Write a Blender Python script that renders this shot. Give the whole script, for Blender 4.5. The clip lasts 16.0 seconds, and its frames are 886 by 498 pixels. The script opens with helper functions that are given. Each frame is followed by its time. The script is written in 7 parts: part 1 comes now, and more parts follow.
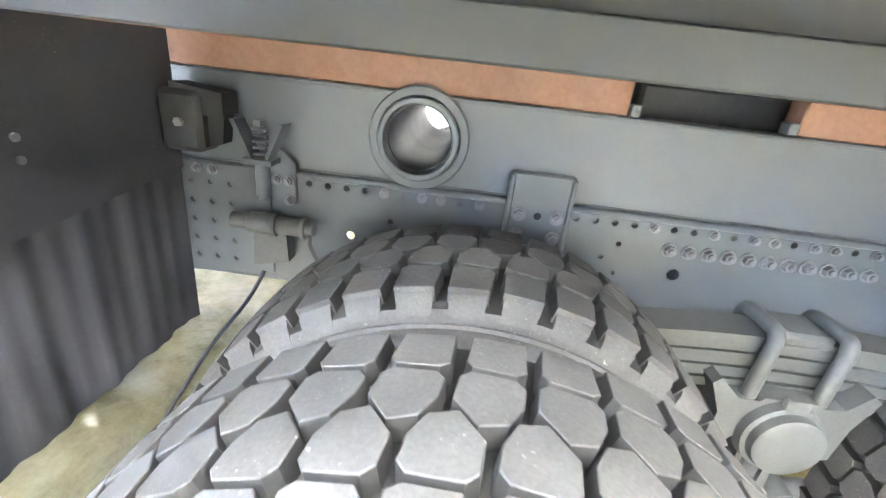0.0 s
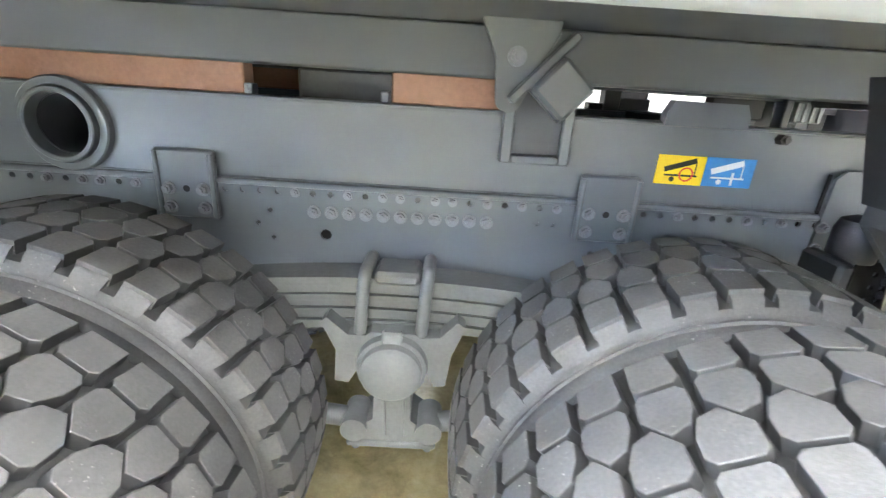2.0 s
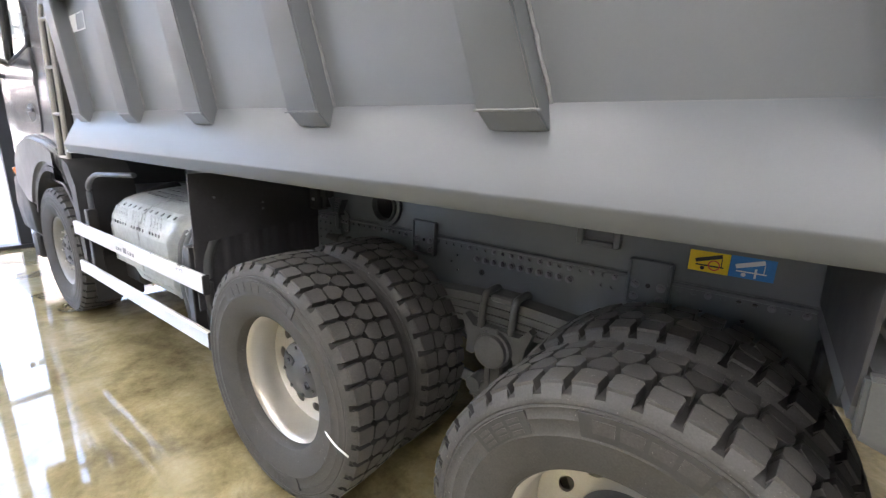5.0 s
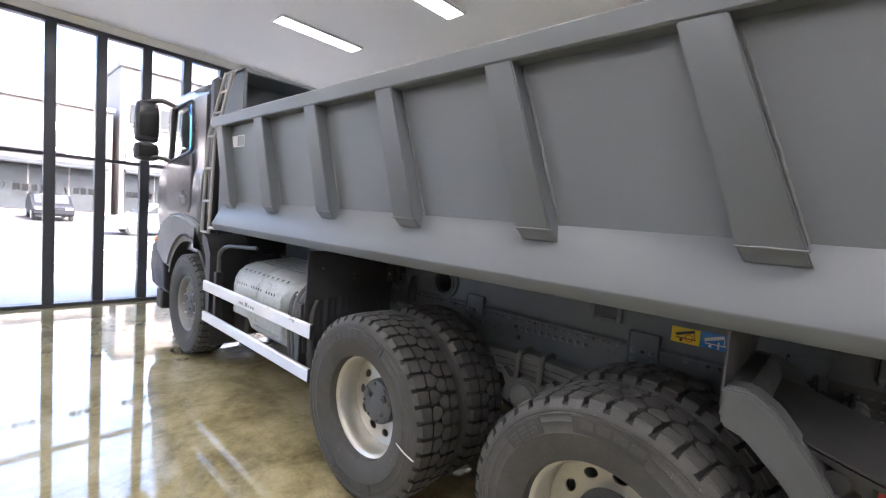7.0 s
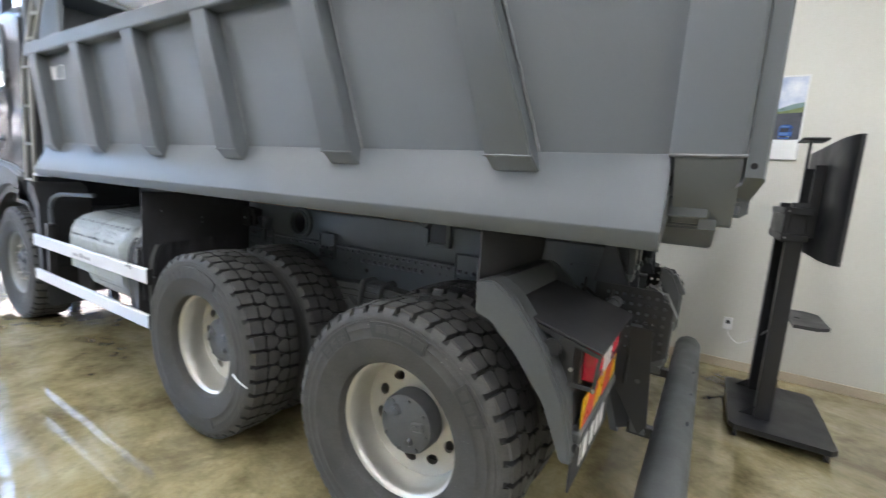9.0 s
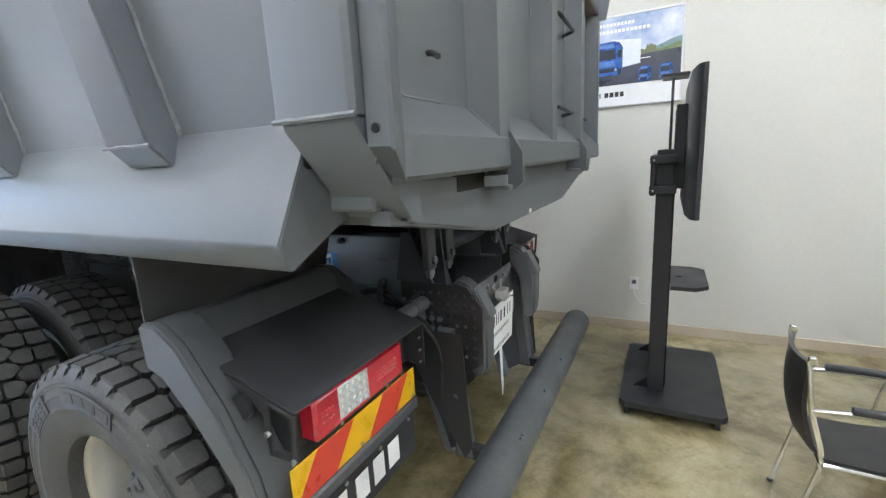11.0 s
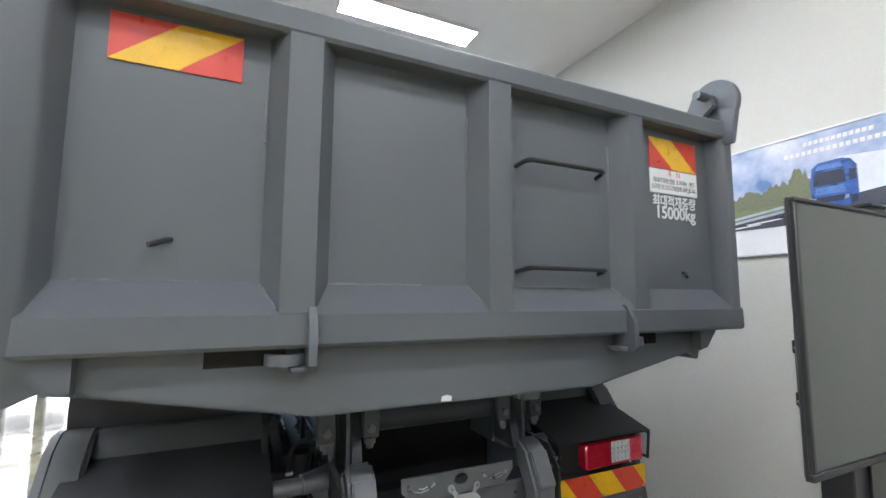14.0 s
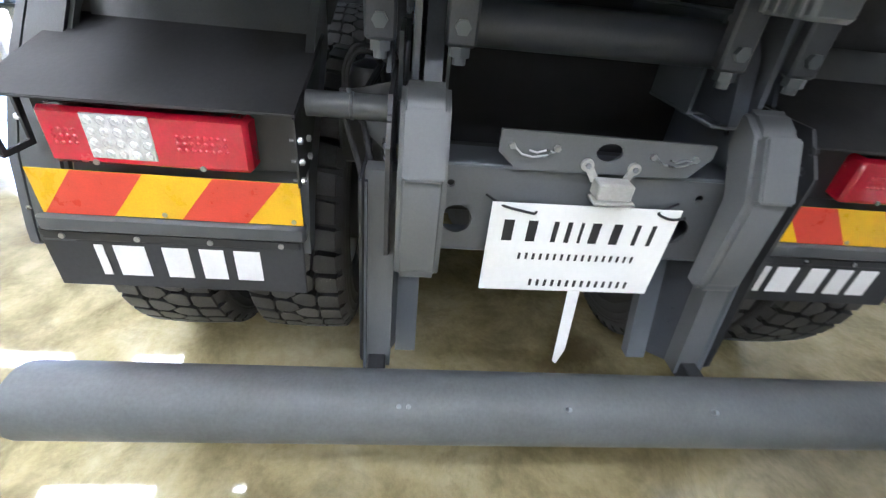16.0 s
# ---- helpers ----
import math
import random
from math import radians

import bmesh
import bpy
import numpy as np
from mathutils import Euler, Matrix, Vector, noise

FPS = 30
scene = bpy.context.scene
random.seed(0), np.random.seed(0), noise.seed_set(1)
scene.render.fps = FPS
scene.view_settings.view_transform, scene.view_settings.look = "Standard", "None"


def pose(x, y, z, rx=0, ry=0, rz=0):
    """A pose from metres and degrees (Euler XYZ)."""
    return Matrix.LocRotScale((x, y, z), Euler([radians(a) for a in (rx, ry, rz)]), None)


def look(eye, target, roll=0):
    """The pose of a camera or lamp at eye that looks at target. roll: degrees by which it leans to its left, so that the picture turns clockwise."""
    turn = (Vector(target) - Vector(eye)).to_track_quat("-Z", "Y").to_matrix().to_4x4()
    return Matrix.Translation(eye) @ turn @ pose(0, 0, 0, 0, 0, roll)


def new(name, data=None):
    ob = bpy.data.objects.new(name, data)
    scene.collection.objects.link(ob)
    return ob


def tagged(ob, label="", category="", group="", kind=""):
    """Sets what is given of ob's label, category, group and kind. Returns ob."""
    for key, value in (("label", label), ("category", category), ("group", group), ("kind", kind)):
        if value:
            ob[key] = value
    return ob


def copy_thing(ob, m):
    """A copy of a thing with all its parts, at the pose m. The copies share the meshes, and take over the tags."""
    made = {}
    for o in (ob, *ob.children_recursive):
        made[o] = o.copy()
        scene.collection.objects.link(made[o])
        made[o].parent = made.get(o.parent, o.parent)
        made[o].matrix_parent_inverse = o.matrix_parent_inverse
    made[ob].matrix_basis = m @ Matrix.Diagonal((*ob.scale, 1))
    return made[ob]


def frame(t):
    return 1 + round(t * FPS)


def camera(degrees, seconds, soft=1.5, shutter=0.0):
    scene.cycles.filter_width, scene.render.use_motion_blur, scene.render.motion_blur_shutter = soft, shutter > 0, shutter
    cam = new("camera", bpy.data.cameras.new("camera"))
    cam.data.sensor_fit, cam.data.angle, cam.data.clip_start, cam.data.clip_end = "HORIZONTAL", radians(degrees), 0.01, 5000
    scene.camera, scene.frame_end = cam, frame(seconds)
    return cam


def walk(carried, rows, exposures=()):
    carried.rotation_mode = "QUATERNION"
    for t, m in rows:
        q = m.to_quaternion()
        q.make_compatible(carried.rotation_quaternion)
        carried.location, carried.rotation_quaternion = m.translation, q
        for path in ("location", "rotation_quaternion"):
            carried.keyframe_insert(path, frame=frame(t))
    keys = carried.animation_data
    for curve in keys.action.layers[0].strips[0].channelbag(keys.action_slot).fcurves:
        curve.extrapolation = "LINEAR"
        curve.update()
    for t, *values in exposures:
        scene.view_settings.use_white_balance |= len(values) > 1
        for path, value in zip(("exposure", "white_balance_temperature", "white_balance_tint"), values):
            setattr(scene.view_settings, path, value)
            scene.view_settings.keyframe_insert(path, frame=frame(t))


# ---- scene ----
cam = camera(91.1, 16.0, soft=1.25, shutter=0.25)
PATH = [
    (0, (-1.44, -1.393, 1.37), (-1.513, 0.447, 0.589), 6.6),
    (0.5, (-1.32, -1.482, 1.362), (-1.436, 0.373, 0.625), 6.7),
    (1, (-1.087, -1.449, 1.319), (-1.158, 0.425, 0.622), 7.3),
    (1.5, (-0.859, -1.412, 1.352), (-0.854, 0.456, 0.639), 4.4),
    (2, (-0.594, -1.511, 1.355), (-0.571, 0.361, 0.653), 3.8),
    (2.5, (-0.458, -1.535, 1.379), (-0.47, 0.33, 0.656), 3.8),
    (3, (-0.301, -1.452, 1.372), (-0.349, 0.405, 0.632), 3.9),
    (3.5, (-0.238, -1.506, 1.429), (-0.656, 0.301, 0.68), 0.8),
    (4, (-0.073, -1.713, 1.496), (-1.075, -0.119, 0.821), 2.8),
    (4.5, (0.043, -1.904, 1.547), (-1.064, -0.331, 0.988), 2.0),
    (5, (0.143, -2.149, 1.587), (-0.998, -0.581, 1.091), 2.0),
    (5.2, (0.191, -2.232, 1.605), (-0.998, -0.687, 1.155), 2.7),
    (7.3, (0.62, -2.749, 1.671), (-0.732, -1.28, 1.551), 4.5),
    (7.5, (0.676, -2.745, 1.669), (-0.669, -1.268, 1.564), 4.3),
    (8, (0.897, -2.739, 1.65), (-0.397, -1.217, 1.554), 3.9),
    (8.5, (1.006, -2.686, 1.627), (-0.233, -1.121, 1.492), 2.4),
    (9, (0.986, -2.534, 1.551), (-0.041, -0.844, 1.255), 3.8),
    (9.5, (1.039, -2.331, 1.578), (0.483, -0.444, 1.214), 4.2),
    (9.7, (1.09, -2.271, 1.58), (0.561, -0.384, 1.18), 2.8),
    (11.8, (1.904, -1.485, 1.626), (0.561, -0.041, 1.292), -2.7),
    (12, (2.028, -1.429, 1.652), (0.575, -0.091, 1.336), -1.7),
    (12.5, (2.09, -1.241, 1.673), (0.521, -0.009, 1.536), -0.9),
    (13, (2.108, -1.027, 1.733), (0.488, 0.136, 1.883), 0.3),
    (13.5, (2.176, -0.86, 1.734), (0.503, 0.201, 2.007), -0.9),
    (14, (2.229, -0.703, 1.695), (0.425, 0.136, 1.901), 0.4),
    (14.5, (2.176, -0.657, 1.593), (0.314, 0.05, 1.416), 3.0),
    (15, (1.983, -0.596, 1.431), (0.246, -0.006, 0.635), 5.3),
    (15.5, (1.813, -0.502, 1.323), (0.129, -0.061, 0.338), 6.3),
    (16, (1.605, -0.356, 1.327), (-0.061, -0.178, 0.236), 6.3),
]
EXPOSURES = [
    (0.0, 7.60, 6150, 13), (0.5, 6.78, 6150, 13), (1.0, 6.60, 6050, 13), (1.5, 7.06, 6050, 13), (2.0, 7.08, 6030, 13), (2.5, 6.65, 6000, 14), (3.0, 6.72, 6030, 14), (3.3, 6.62, 6050, 15),
    (3.6, 6.62, 6100, 17), (4.0, 5.43, 6400, 20), (4.5, 4.66, 6550, 17), (5.0, 4.42, 6550, 17), (7.3, 3.90, 6300, 18), (8.0, 3.84, 6270, 15), (8.7, 3.80, 6230, 14), (9.2, 4.18, 5900, 10),
    (9.7, 4.36, 5820, 9), (12.0, 4.08, 5850, 12), (12.5, 3.98, 5820, 12), (13.0, 3.95, 5830, 13), (14.0, 4.22, 5850, 13), (14.5, 4.42, 5880, 14), (15.0, 4.58, 5850, 16), (16.0, 4.95, 5620, 14),
]
walk(cam, [(t, look(eye, target, roll)) for t, eye, target, roll in PATH], EXPOSURES)

# ---------------------------------------------------------------- world and light
world = bpy.data.worlds.new("world")
scene.world = world
world.use_nodes = True
wn = world.node_tree
sky = wn.nodes.new("ShaderNodeTexSky")
sky.sky_type = "NISHITA"
sky.sun_disc = False
sky.sun_elevation, sky.sun_rotation = radians(52), radians(60)
sky.air_density, sky.dust_density = 1.0, 5.0
wn.nodes["Background"].inputs[1].default_value = 0.15
wn.links.new(sky.outputs[0], wn.nodes["Background"].inputs[0])
sun = new("sun", bpy.data.lights.new("sun", "SUN"))
sun.data.energy, sun.data.angle, sun.data.color = 1.4, radians(12), (1.0, 0.97, 0.93)
sun.matrix_world = look((6, 5, 14), (0, 0, 0))

LAMP_POWER = 2.0

# ---------------------------------------------------------------- mesh helpers


def cbox(bm, a, b, ch=0.004, m=None):
    """A box from corner a to corner b with chamfered edges."""
    lo = [min(p, q) for p, q in zip(a, b)]
    hi = [max(p, q) for p, q in zip(a, b)]
    ch = min(ch, 0.45 * min(h - l for l, h in zip(lo, hi)))
    vs = {}
    for sx in (0, 1):
        for sy in (0, 1):
            for sz in (0, 1):
                s = (sx, sy, sz)
                for ax in range(3):
                    p = []
                    for k in range(3):
                        e = hi[k] if s[k] else lo[k]
                        if k != ax:
                            e += -ch if s[k] else ch
                        p.append(e)
                    v = Vector(p)
                    vs[s, ax] = bm.verts.new(m @ v if m else v)
    for ax in range(3):
        u, w = (ax + 1) % 3, (ax + 2) % 3
        for side in (0, 1):
            ring = []
            for q in ((0, 0), (1, 0), (1, 1), (0, 1)):
                s = [0, 0, 0]
                s[ax], s[u], s[w] = side, q[0], q[1]
                ring.append(vs[tuple(s), ax])
            bm.faces.new(ring if side else ring[::-1])
    for ax in range(3):
        u, w = (ax + 1) % 3, (ax + 2) % 3
        for su in (0, 1):
            for sw in (0, 1):
                s0, s1 = [0, 0, 0], [0, 0, 0]
                s1[ax] = 1
                s0[u] = s1[u] = su
                s0[w] = s1[w] = sw
                f = [vs[tuple(s0), u], vs[tuple(s1), u], vs[tuple(s1), w], vs[tuple(s0), w]]
                bm.faces.new(f if (su == sw) else f[::-1])
    for s in [(x, y, z) for x in (0, 1) for y in (0, 1) for z in (0, 1)]:
        f = [vs[s, 0], vs[s, 1], vs[s, 2]]
        bm.faces.new(f if sum(s) % 2 else f[::-1])
    return bm


def box(a, b, ch=0.004, m=None):
    return cbox(bmesh.new(), a, b, ch, m)


def prism(bm, pts, axis, lo, hi, m=None):
    """A polygon of (u, v) pushed from lo to hi along an axis; u, v are the two other axes in x, y, z order."""
    rings = []
    for h in (lo, hi):
        ring = []
        for u, v in pts:
            p = {"x": (h, u, v), "y": (u, h, v), "z": (u, v, h)}[axis]
            p = Vector(p)
            ring.append(bm.verts.new(m @ p if m else p))
        rings.append(ring)
    n = len(pts)
    bm.faces.new(rings[0][::-1])
    bm.faces.new(rings[1])
    for i in range(n):
        j = (i + 1) % n
        bm.faces.new((rings[0][i], rings[0][j], rings[1][j], rings[1][i]))
    return bm


def cyl(bm, p0, p1, r, seg=20, r1=None, cap=True):
    p0, p1 = Vector(p0), Vector(p1)
    q = (p1 - p0).to_track_quat("Z", "Y")
    r1 = r if r1 is None else r1
    rings = []
    for p, rr in ((p0, r), (p1, r1)):
        rings.append([bm.verts.new(p + q @ Vector((rr * math.cos(6.283185 * k / seg), rr * math.sin(6.283185 * k / seg), 0))) for k in range(seg)])
    for k in range(seg):
        j = (k + 1) % seg
        bm.faces.new((rings[0][k], rings[0][j], rings[1][j], rings[1][k]))
    if cap:
        bm.faces.new(rings[0][::-1])
        bm.faces.new(rings[1])
    return bm


def sweep(bm, pts, r, seg=10):
    """A round bar or hose along points."""
    pts = [Vector(p) for p in pts]
    rings = []
    up = Vector((0, 0, 1))
    for i, p in enumerate(pts):
        d = (pts[min(i + 1, len(pts) - 1)] - pts[max(i - 1, 0)]).normalized()
        side = d.cross(up)
        if side.length < 0.05:
            side = d.cross(Vector((0, 1, 0)))
        side.normalize()
        up2 = side.cross(d)
        rings.append([bm.verts.new(p + r * (math.cos(6.283185 * k / seg) * side + math.sin(6.283185 * k / seg) * up2)) for k in range(seg)])
    for a, b in zip(rings, rings[1:]):
        for k in range(seg):
            j = (k + 1) % seg
            bm.faces.new((a[k], a[j], b[j], b[k]))
    bm.faces.new(rings[0][::-1])
    bm.faces.new(rings[-1])
    return bm


def bend(pts, r=0.03, n=5):
    """Points of a line whose corners are rounded."""
    pts = [Vector(p) for p in pts]
    out = [pts[0]]
    for a, b, c in zip(pts, pts[1:], pts[2:]):
        u, v = (a - b), (c - b)
        k = min(r, 0.45 * u.length, 0.45 * v.length)
        p, q = b + k * u.normalized(), b + k * v.normalized()
        for i in range(n + 1):
            t = i / n
            out.append((1 - t) ** 2 * p + 2 * t * (1 - t) * b + t * t * q)
    out.append(pts[-1])
    return out


def lathe(bm, prof, seg=48, axis="y", m=None, closed=False):
    """Revolves a profile of (radius, height) about an axis through the origin."""
    rings = []
    for r, h in prof:
        ring = []
        for k in range(seg):
            a = 6.283185 * k / seg
            c, s = r * math.cos(a), r * math.sin(a)
            p = Vector({"x": (h, c, s), "y": (c, h, s), "z": (c, s, h)}[axis])
            ring.append(bm.verts.new(m @ p if m else p))
        rings.append(ring)
    pairs = list(zip(rings, rings[1:])) + ([(rings[-1], rings[0])] if closed else [])
    for a, b in pairs:
        for k in range(seg):
            j = (k + 1) % seg
            bm.faces.new((a[k], a[j], b[j], b[k]))
    return bm


def sheet_mesh(outline, holes, thick):
    """The mesh of a plate in x, y with real holes: holes are (x, y, radius) or lists of points."""
    cu = bpy.data.curves.new("plate", "CURVE")
    cu.dimensions, cu.fill_mode, cu.extrude = "2D", "BOTH", thick / 2
    loops = [outline]
    for h in holes:
        if isinstance(h[0], (int, float)):
            n = 14 if h[2] > 0.02 else 8
            loops.append([(h[0] + h[2] * math.cos(6.283185 * k / n), h[1] + h[2] * math.sin(6.283185 * k / n)) for k in range(n)])
        else:
            loops.append(h)
    for lp in loops:
        sp = cu.splines.new("POLY")
        sp.points.add(len(lp) - 1)
        for p, q in zip(sp.points, lp):
            p.co = (q[0], q[1], 0, 1)
        sp.use_cyclic_u = True
    ob = bpy.data.objects.new("plate", cu)
    scene.collection.objects.link(ob)
    bpy.context.view_layer.update()
    me = bpy.data.meshes.new_from_object(ob.evaluated_get(bpy.context.evaluated_depsgraph_get()))
    bpy.data.objects.remove(ob)
    return me


def plate(outline, holes, thick, m):
    """A bmesh of such a plate, laid at the pose m."""
    bm = bmesh.new()
    me = sheet_mesh(outline, holes, thick)
    bm.from_mesh(me)
    bpy.data.meshes.remove(me)
    bmesh.ops.remove_doubles(bm, verts=bm.verts, dist=1e-5)
    bm.transform(m)
    return bm


def words(text, size, thick=0.001, bold=0.0):
    """The mesh of built-in lettering, centred, in x, y."""
    cu = bpy.data.curves.new("lettering", "FONT")
    cu.body, cu.size, cu.extrude, cu.align_x, cu.align_y = text, size, thick, "CENTER", "CENTER"
    cu.offset = bold
    ob = bpy.data.objects.new("lettering", cu)
    scene.collection.objects.link(ob)
    bpy.context.view_layer.update()
    me = bpy.data.meshes.new_from_object(ob.evaluated_get(bpy.context.evaluated_depsgraph_get()))
    bpy.data.objects.remove(ob)
    return me


FACING_REAR = Matrix(((0, 0, 1, 0), (1, 0, 0, 0), (0, 1, 0, 0), (0, 0, 0, 1)))   # x, y of a sheet to y, z, seen from +x


def finish(bm, angle=38):
    bmesh.ops.recalc_face_normals(bm, faces=bm.faces)
    lim = radians(angle)
    for f in bm.faces:
        f.smooth = True
    for e in bm.edges:
        e.smooth = len(e.link_faces) == 2 and e.calc_face_angle(4) < lim
    return bm


LIFT = 0.0  # added to the height of the chassis parts while they are built


def part(name, bm, material, parent=None, label="", m=None):
    if isinstance(bm, bpy.types.Mesh):
        me = bm
    else:
        finish(bm)
        me = bpy.data.meshes.new(name)
        bm.to_mesh(me)
        bm.free()
    if not me.materials:
        me.materials.append(material)
    ob = new(name, me)
    ob.parent = parent
    if LIFT and parent is truck:
        m = Matrix.Translation((0, 0, LIFT)) @ (m or Matrix.Identity(4))
    if m:
        ob.matrix_basis = m
    if label:
        ob["label"] = label
    return ob


def empty(name, label, category, group="", kind="", m=None):
    ob = new(name)
    ob.empty_display_size = 0.1
    if m:
        ob.matrix_basis = m
    return tagged(ob, label, category, group, kind)


# ---------------------------------------------------------------- materials


def surface(name, colour, rough=0.5, metal=0.0, vary=0.12, scale=3.0, grain=60.0, bump=0.15, second=None, second_amount=0.5, coat=0.0, spec=0.5, rough_vary=0.12, depth=0.002, speckle=0.2):
    """Base colour with broad stains and fine grain, uneven gloss and fine relief."""
    mt = bpy.data.materials.new(name)
    mt.use_nodes = True
    nt = mt.node_tree
    bs = nt.nodes["Principled BSDF"]
    tc = nt.nodes.new("ShaderNodeTexCoord")
    big = nt.nodes.new("ShaderNodeTexNoise")
    big.inputs["Scale"].default_value, big.inputs["Detail"].default_value, big.inputs["Roughness"].default_value = scale, 6, 0.62
    fine = nt.nodes.new("ShaderNodeTexNoise")
    fine.inputs["Scale"].default_value, fine.inputs["Detail"].default_value = grain, 3
    for n in (big, fine):
        nt.links.new(tc.outputs["Object"], n.inputs["Vector"])
    ramp = nt.nodes.new("ShaderNodeMapRange")
    ramp.inputs[1].default_value, ramp.inputs[2].default_value = 0.35, 0.68
    nt.links.new(big.outputs[0], ramp.inputs[0])
    mix = nt.nodes.new("ShaderNodeMix")
    mix.data_type = "RGBA"
    c2 = second or tuple(min(1, c * (1 + vary)) for c in colour)
    c1 = colour if second else tuple(c * (1 - vary) for c in colour)
    mix.inputs[6].default_value, mix.inputs[7].default_value = (*c1, 1), (*c2, 1)
    if second:
        mul = nt.nodes.new("ShaderNodeMath")
        mul.operation = "MULTIPLY"
        mul.inputs[1].default_value = second_amount
        nt.links.new(ramp.outputs[0], mul.inputs[0])
        nt.links.new(mul.outputs[0], mix.inputs[0])
    else:
        nt.links.new(ramp.outputs[0], mix.inputs[0])
    mix2 = nt.nodes.new("ShaderNodeMix")
    mix2.data_type, mix2.blend_type = "RGBA", "OVERLAY"
    mix2.inputs[0].default_value = speckle
    nt.links.new(mix.outputs[2], mix2.inputs[6])
    nt.links.new(fine.outputs[0], mix2.inputs[7])
    nt.links.new(mix2.outputs[2], bs.inputs["Base Color"])
    rr = nt.nodes.new("ShaderNodeMapRange")
    rr.inputs[1].default_value, rr.inputs[2].default_value = 0.3, 0.7
    rr.inputs[3].default_value, rr.inputs[4].default_value = max(0.02, rough - rough_vary), min(1, rough + rough_vary)
    nt.links.new(big.outputs[0], rr.inputs[0])
    if rough_vary:
        nt.links.new(rr.outputs[0], bs.inputs["Roughness"])
    else:
        bs.inputs["Roughness"].default_value = rough
    bs.inputs["Metallic"].default_value = metal
    bs.inputs["Specular IOR Level"].default_value = spec
    bs.inputs["Coat Weight"].default_value = coat
    bs.inputs["Coat Roughness"].default_value = 0.06
    if bump:
        b = nt.nodes.new("ShaderNodeBump")
        b.inputs["Strength"].default_value, b.inputs["Distance"].default_value = bump, depth
        nt.links.new(fine.outputs[0], b.inputs["Height"])
        nt.links.new(b.outputs[0], bs.inputs["Normal"])
    return mt


def glow(name, colour, power):
    mt = bpy.data.materials.new(name)
    mt.use_nodes = True
    bs = mt.node_tree.nodes["Principled BSDF"]
    bs.inputs["Base Color"].default_value = (*colour, 1)
    bs.inputs["Emission Color"].default_value = (*colour, 1)
    bs.inputs["Emission Strength"].default_value = power
    return mt


def clear(name, colour, rough=0.0, ior=1.45):
    mt = bpy.data.materials.new(name)
    mt.use_nodes = True
    bs = mt.node_tree.nodes["Principled BSDF"]
    bs.inputs["Base Color"].default_value = (*colour, 1)
    bs.inputs["Roughness"].default_value = rough
    bs.inputs["Transmission Weight"].default_value = 1
    bs.inputs["IOR"].default_value = ior
    return mt


BODY = surface("grey_body_paint", (0.112, 0.124, 0.134), 0.42, 0, 0.03, 0.9, 260, 0.025, rough_vary=0.0, speckle=0.04)
FRAME = surface("grey_chassis_paint", (0.122, 0.138, 0.155), 0.34, 0, 0.05, 3, 220, 0.03, rough_vary=0.0, speckle=0.06)
WELD = surface("painted_weld", (0.150, 0.160, 0.168), 0.4, 0, 0.2, 30, 220, 0.3, rough_vary=0.0)
CAST = surface("grey_cast_iron_paint", (0.088, 0.093, 0.092), 0.5, 0, 0.16, 9, 90, 0.35)
CAB = surface("dark_cab_paint", (0.040, 0.043, 0.048), 0.24, 0.0, 0.06, 2, 200, 0.02, coat=0.3, rough_vary=0.0)
FENDER = surface("grey_fender_plastic", (0.15, 0.158, 0.165), 0.42, 0, 0.05, 3, 200, 0.06)
BLACK = surface("black_plastic", (0.024, 0.025, 0.027), 0.45, 0, 0.2, 5, 160, 0.15)
MATT = surface("matt_black_rubber_sheet", (0.034, 0.035, 0.037), 0.66, 0, 0.25, 4, 90, 0.2)
GUARD = surface("dark_grey_moulded_plastic", (0.078, 0.084, 0.087), 0.45, 0, 0.08, 3, 220, 0.14, speckle=0.15)
FLAPSHEET = surface("black_flap_sheet", (0.052, 0.053, 0.059), 0.42, 0, 0.22, 3.0, 70, 0.2)
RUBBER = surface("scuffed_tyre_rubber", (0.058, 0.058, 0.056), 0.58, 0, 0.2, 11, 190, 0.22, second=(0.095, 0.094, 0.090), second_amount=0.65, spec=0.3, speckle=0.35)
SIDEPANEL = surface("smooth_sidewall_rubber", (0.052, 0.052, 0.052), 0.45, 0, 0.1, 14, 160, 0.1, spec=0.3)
# darker rubber: the tread grooves' shade is in its colour; hoses share it
GROOVE = surface("shaded_groove_rubber", (0.034, 0.034, 0.033), 0.55, 0, 0.2, 14, 160, 0.25, spec=0.3)
RIM = surface("silver_wheel_paint", (0.56, 0.55, 0.51), 0.30, 0.7, 0.06, 6, 150, 0.05, rough_vary=0.0, speckle=0.08)
GREYRIM = surface("grey_front_wheel_paint", (0.26, 0.26, 0.25), 0.4, 0.2, 0.1, 6, 150, 0.05, rough_vary=0.0)
STEEL = surface("zinc_bolt_steel", (0.42, 0.43, 0.44), 0.32, 0.9, 0.15, 20, 200, 0.1)
DULL = surface("painted_bolt", (0.20, 0.215, 0.235), 0.38, 0.2, 0.15, 20, 200, 0.1)
ALU = surface("brushed_aluminium", (0.72, 0.73, 0.74), 0.38, 0.55, 0.05, 4, 160, 0.06)
SHIELD = surface("pressed_heat_shield", (0.50, 0.53, 0.52), 0.52, 0.30, 0.12, 9, 40, 0.5, depth=0.004)
CHROME = surface("chrome", (0.75, 0.75, 0.75), 0.12, 1.0, 0.03, 6, 50, 0.02)
WOOD = surface("bare_timber", (0.35, 0.195, 0.13), 0.6, 0, 0.22, 7, 90, 0.3, second=(0.24, 0.12, 0.075), second_amount=0.7)
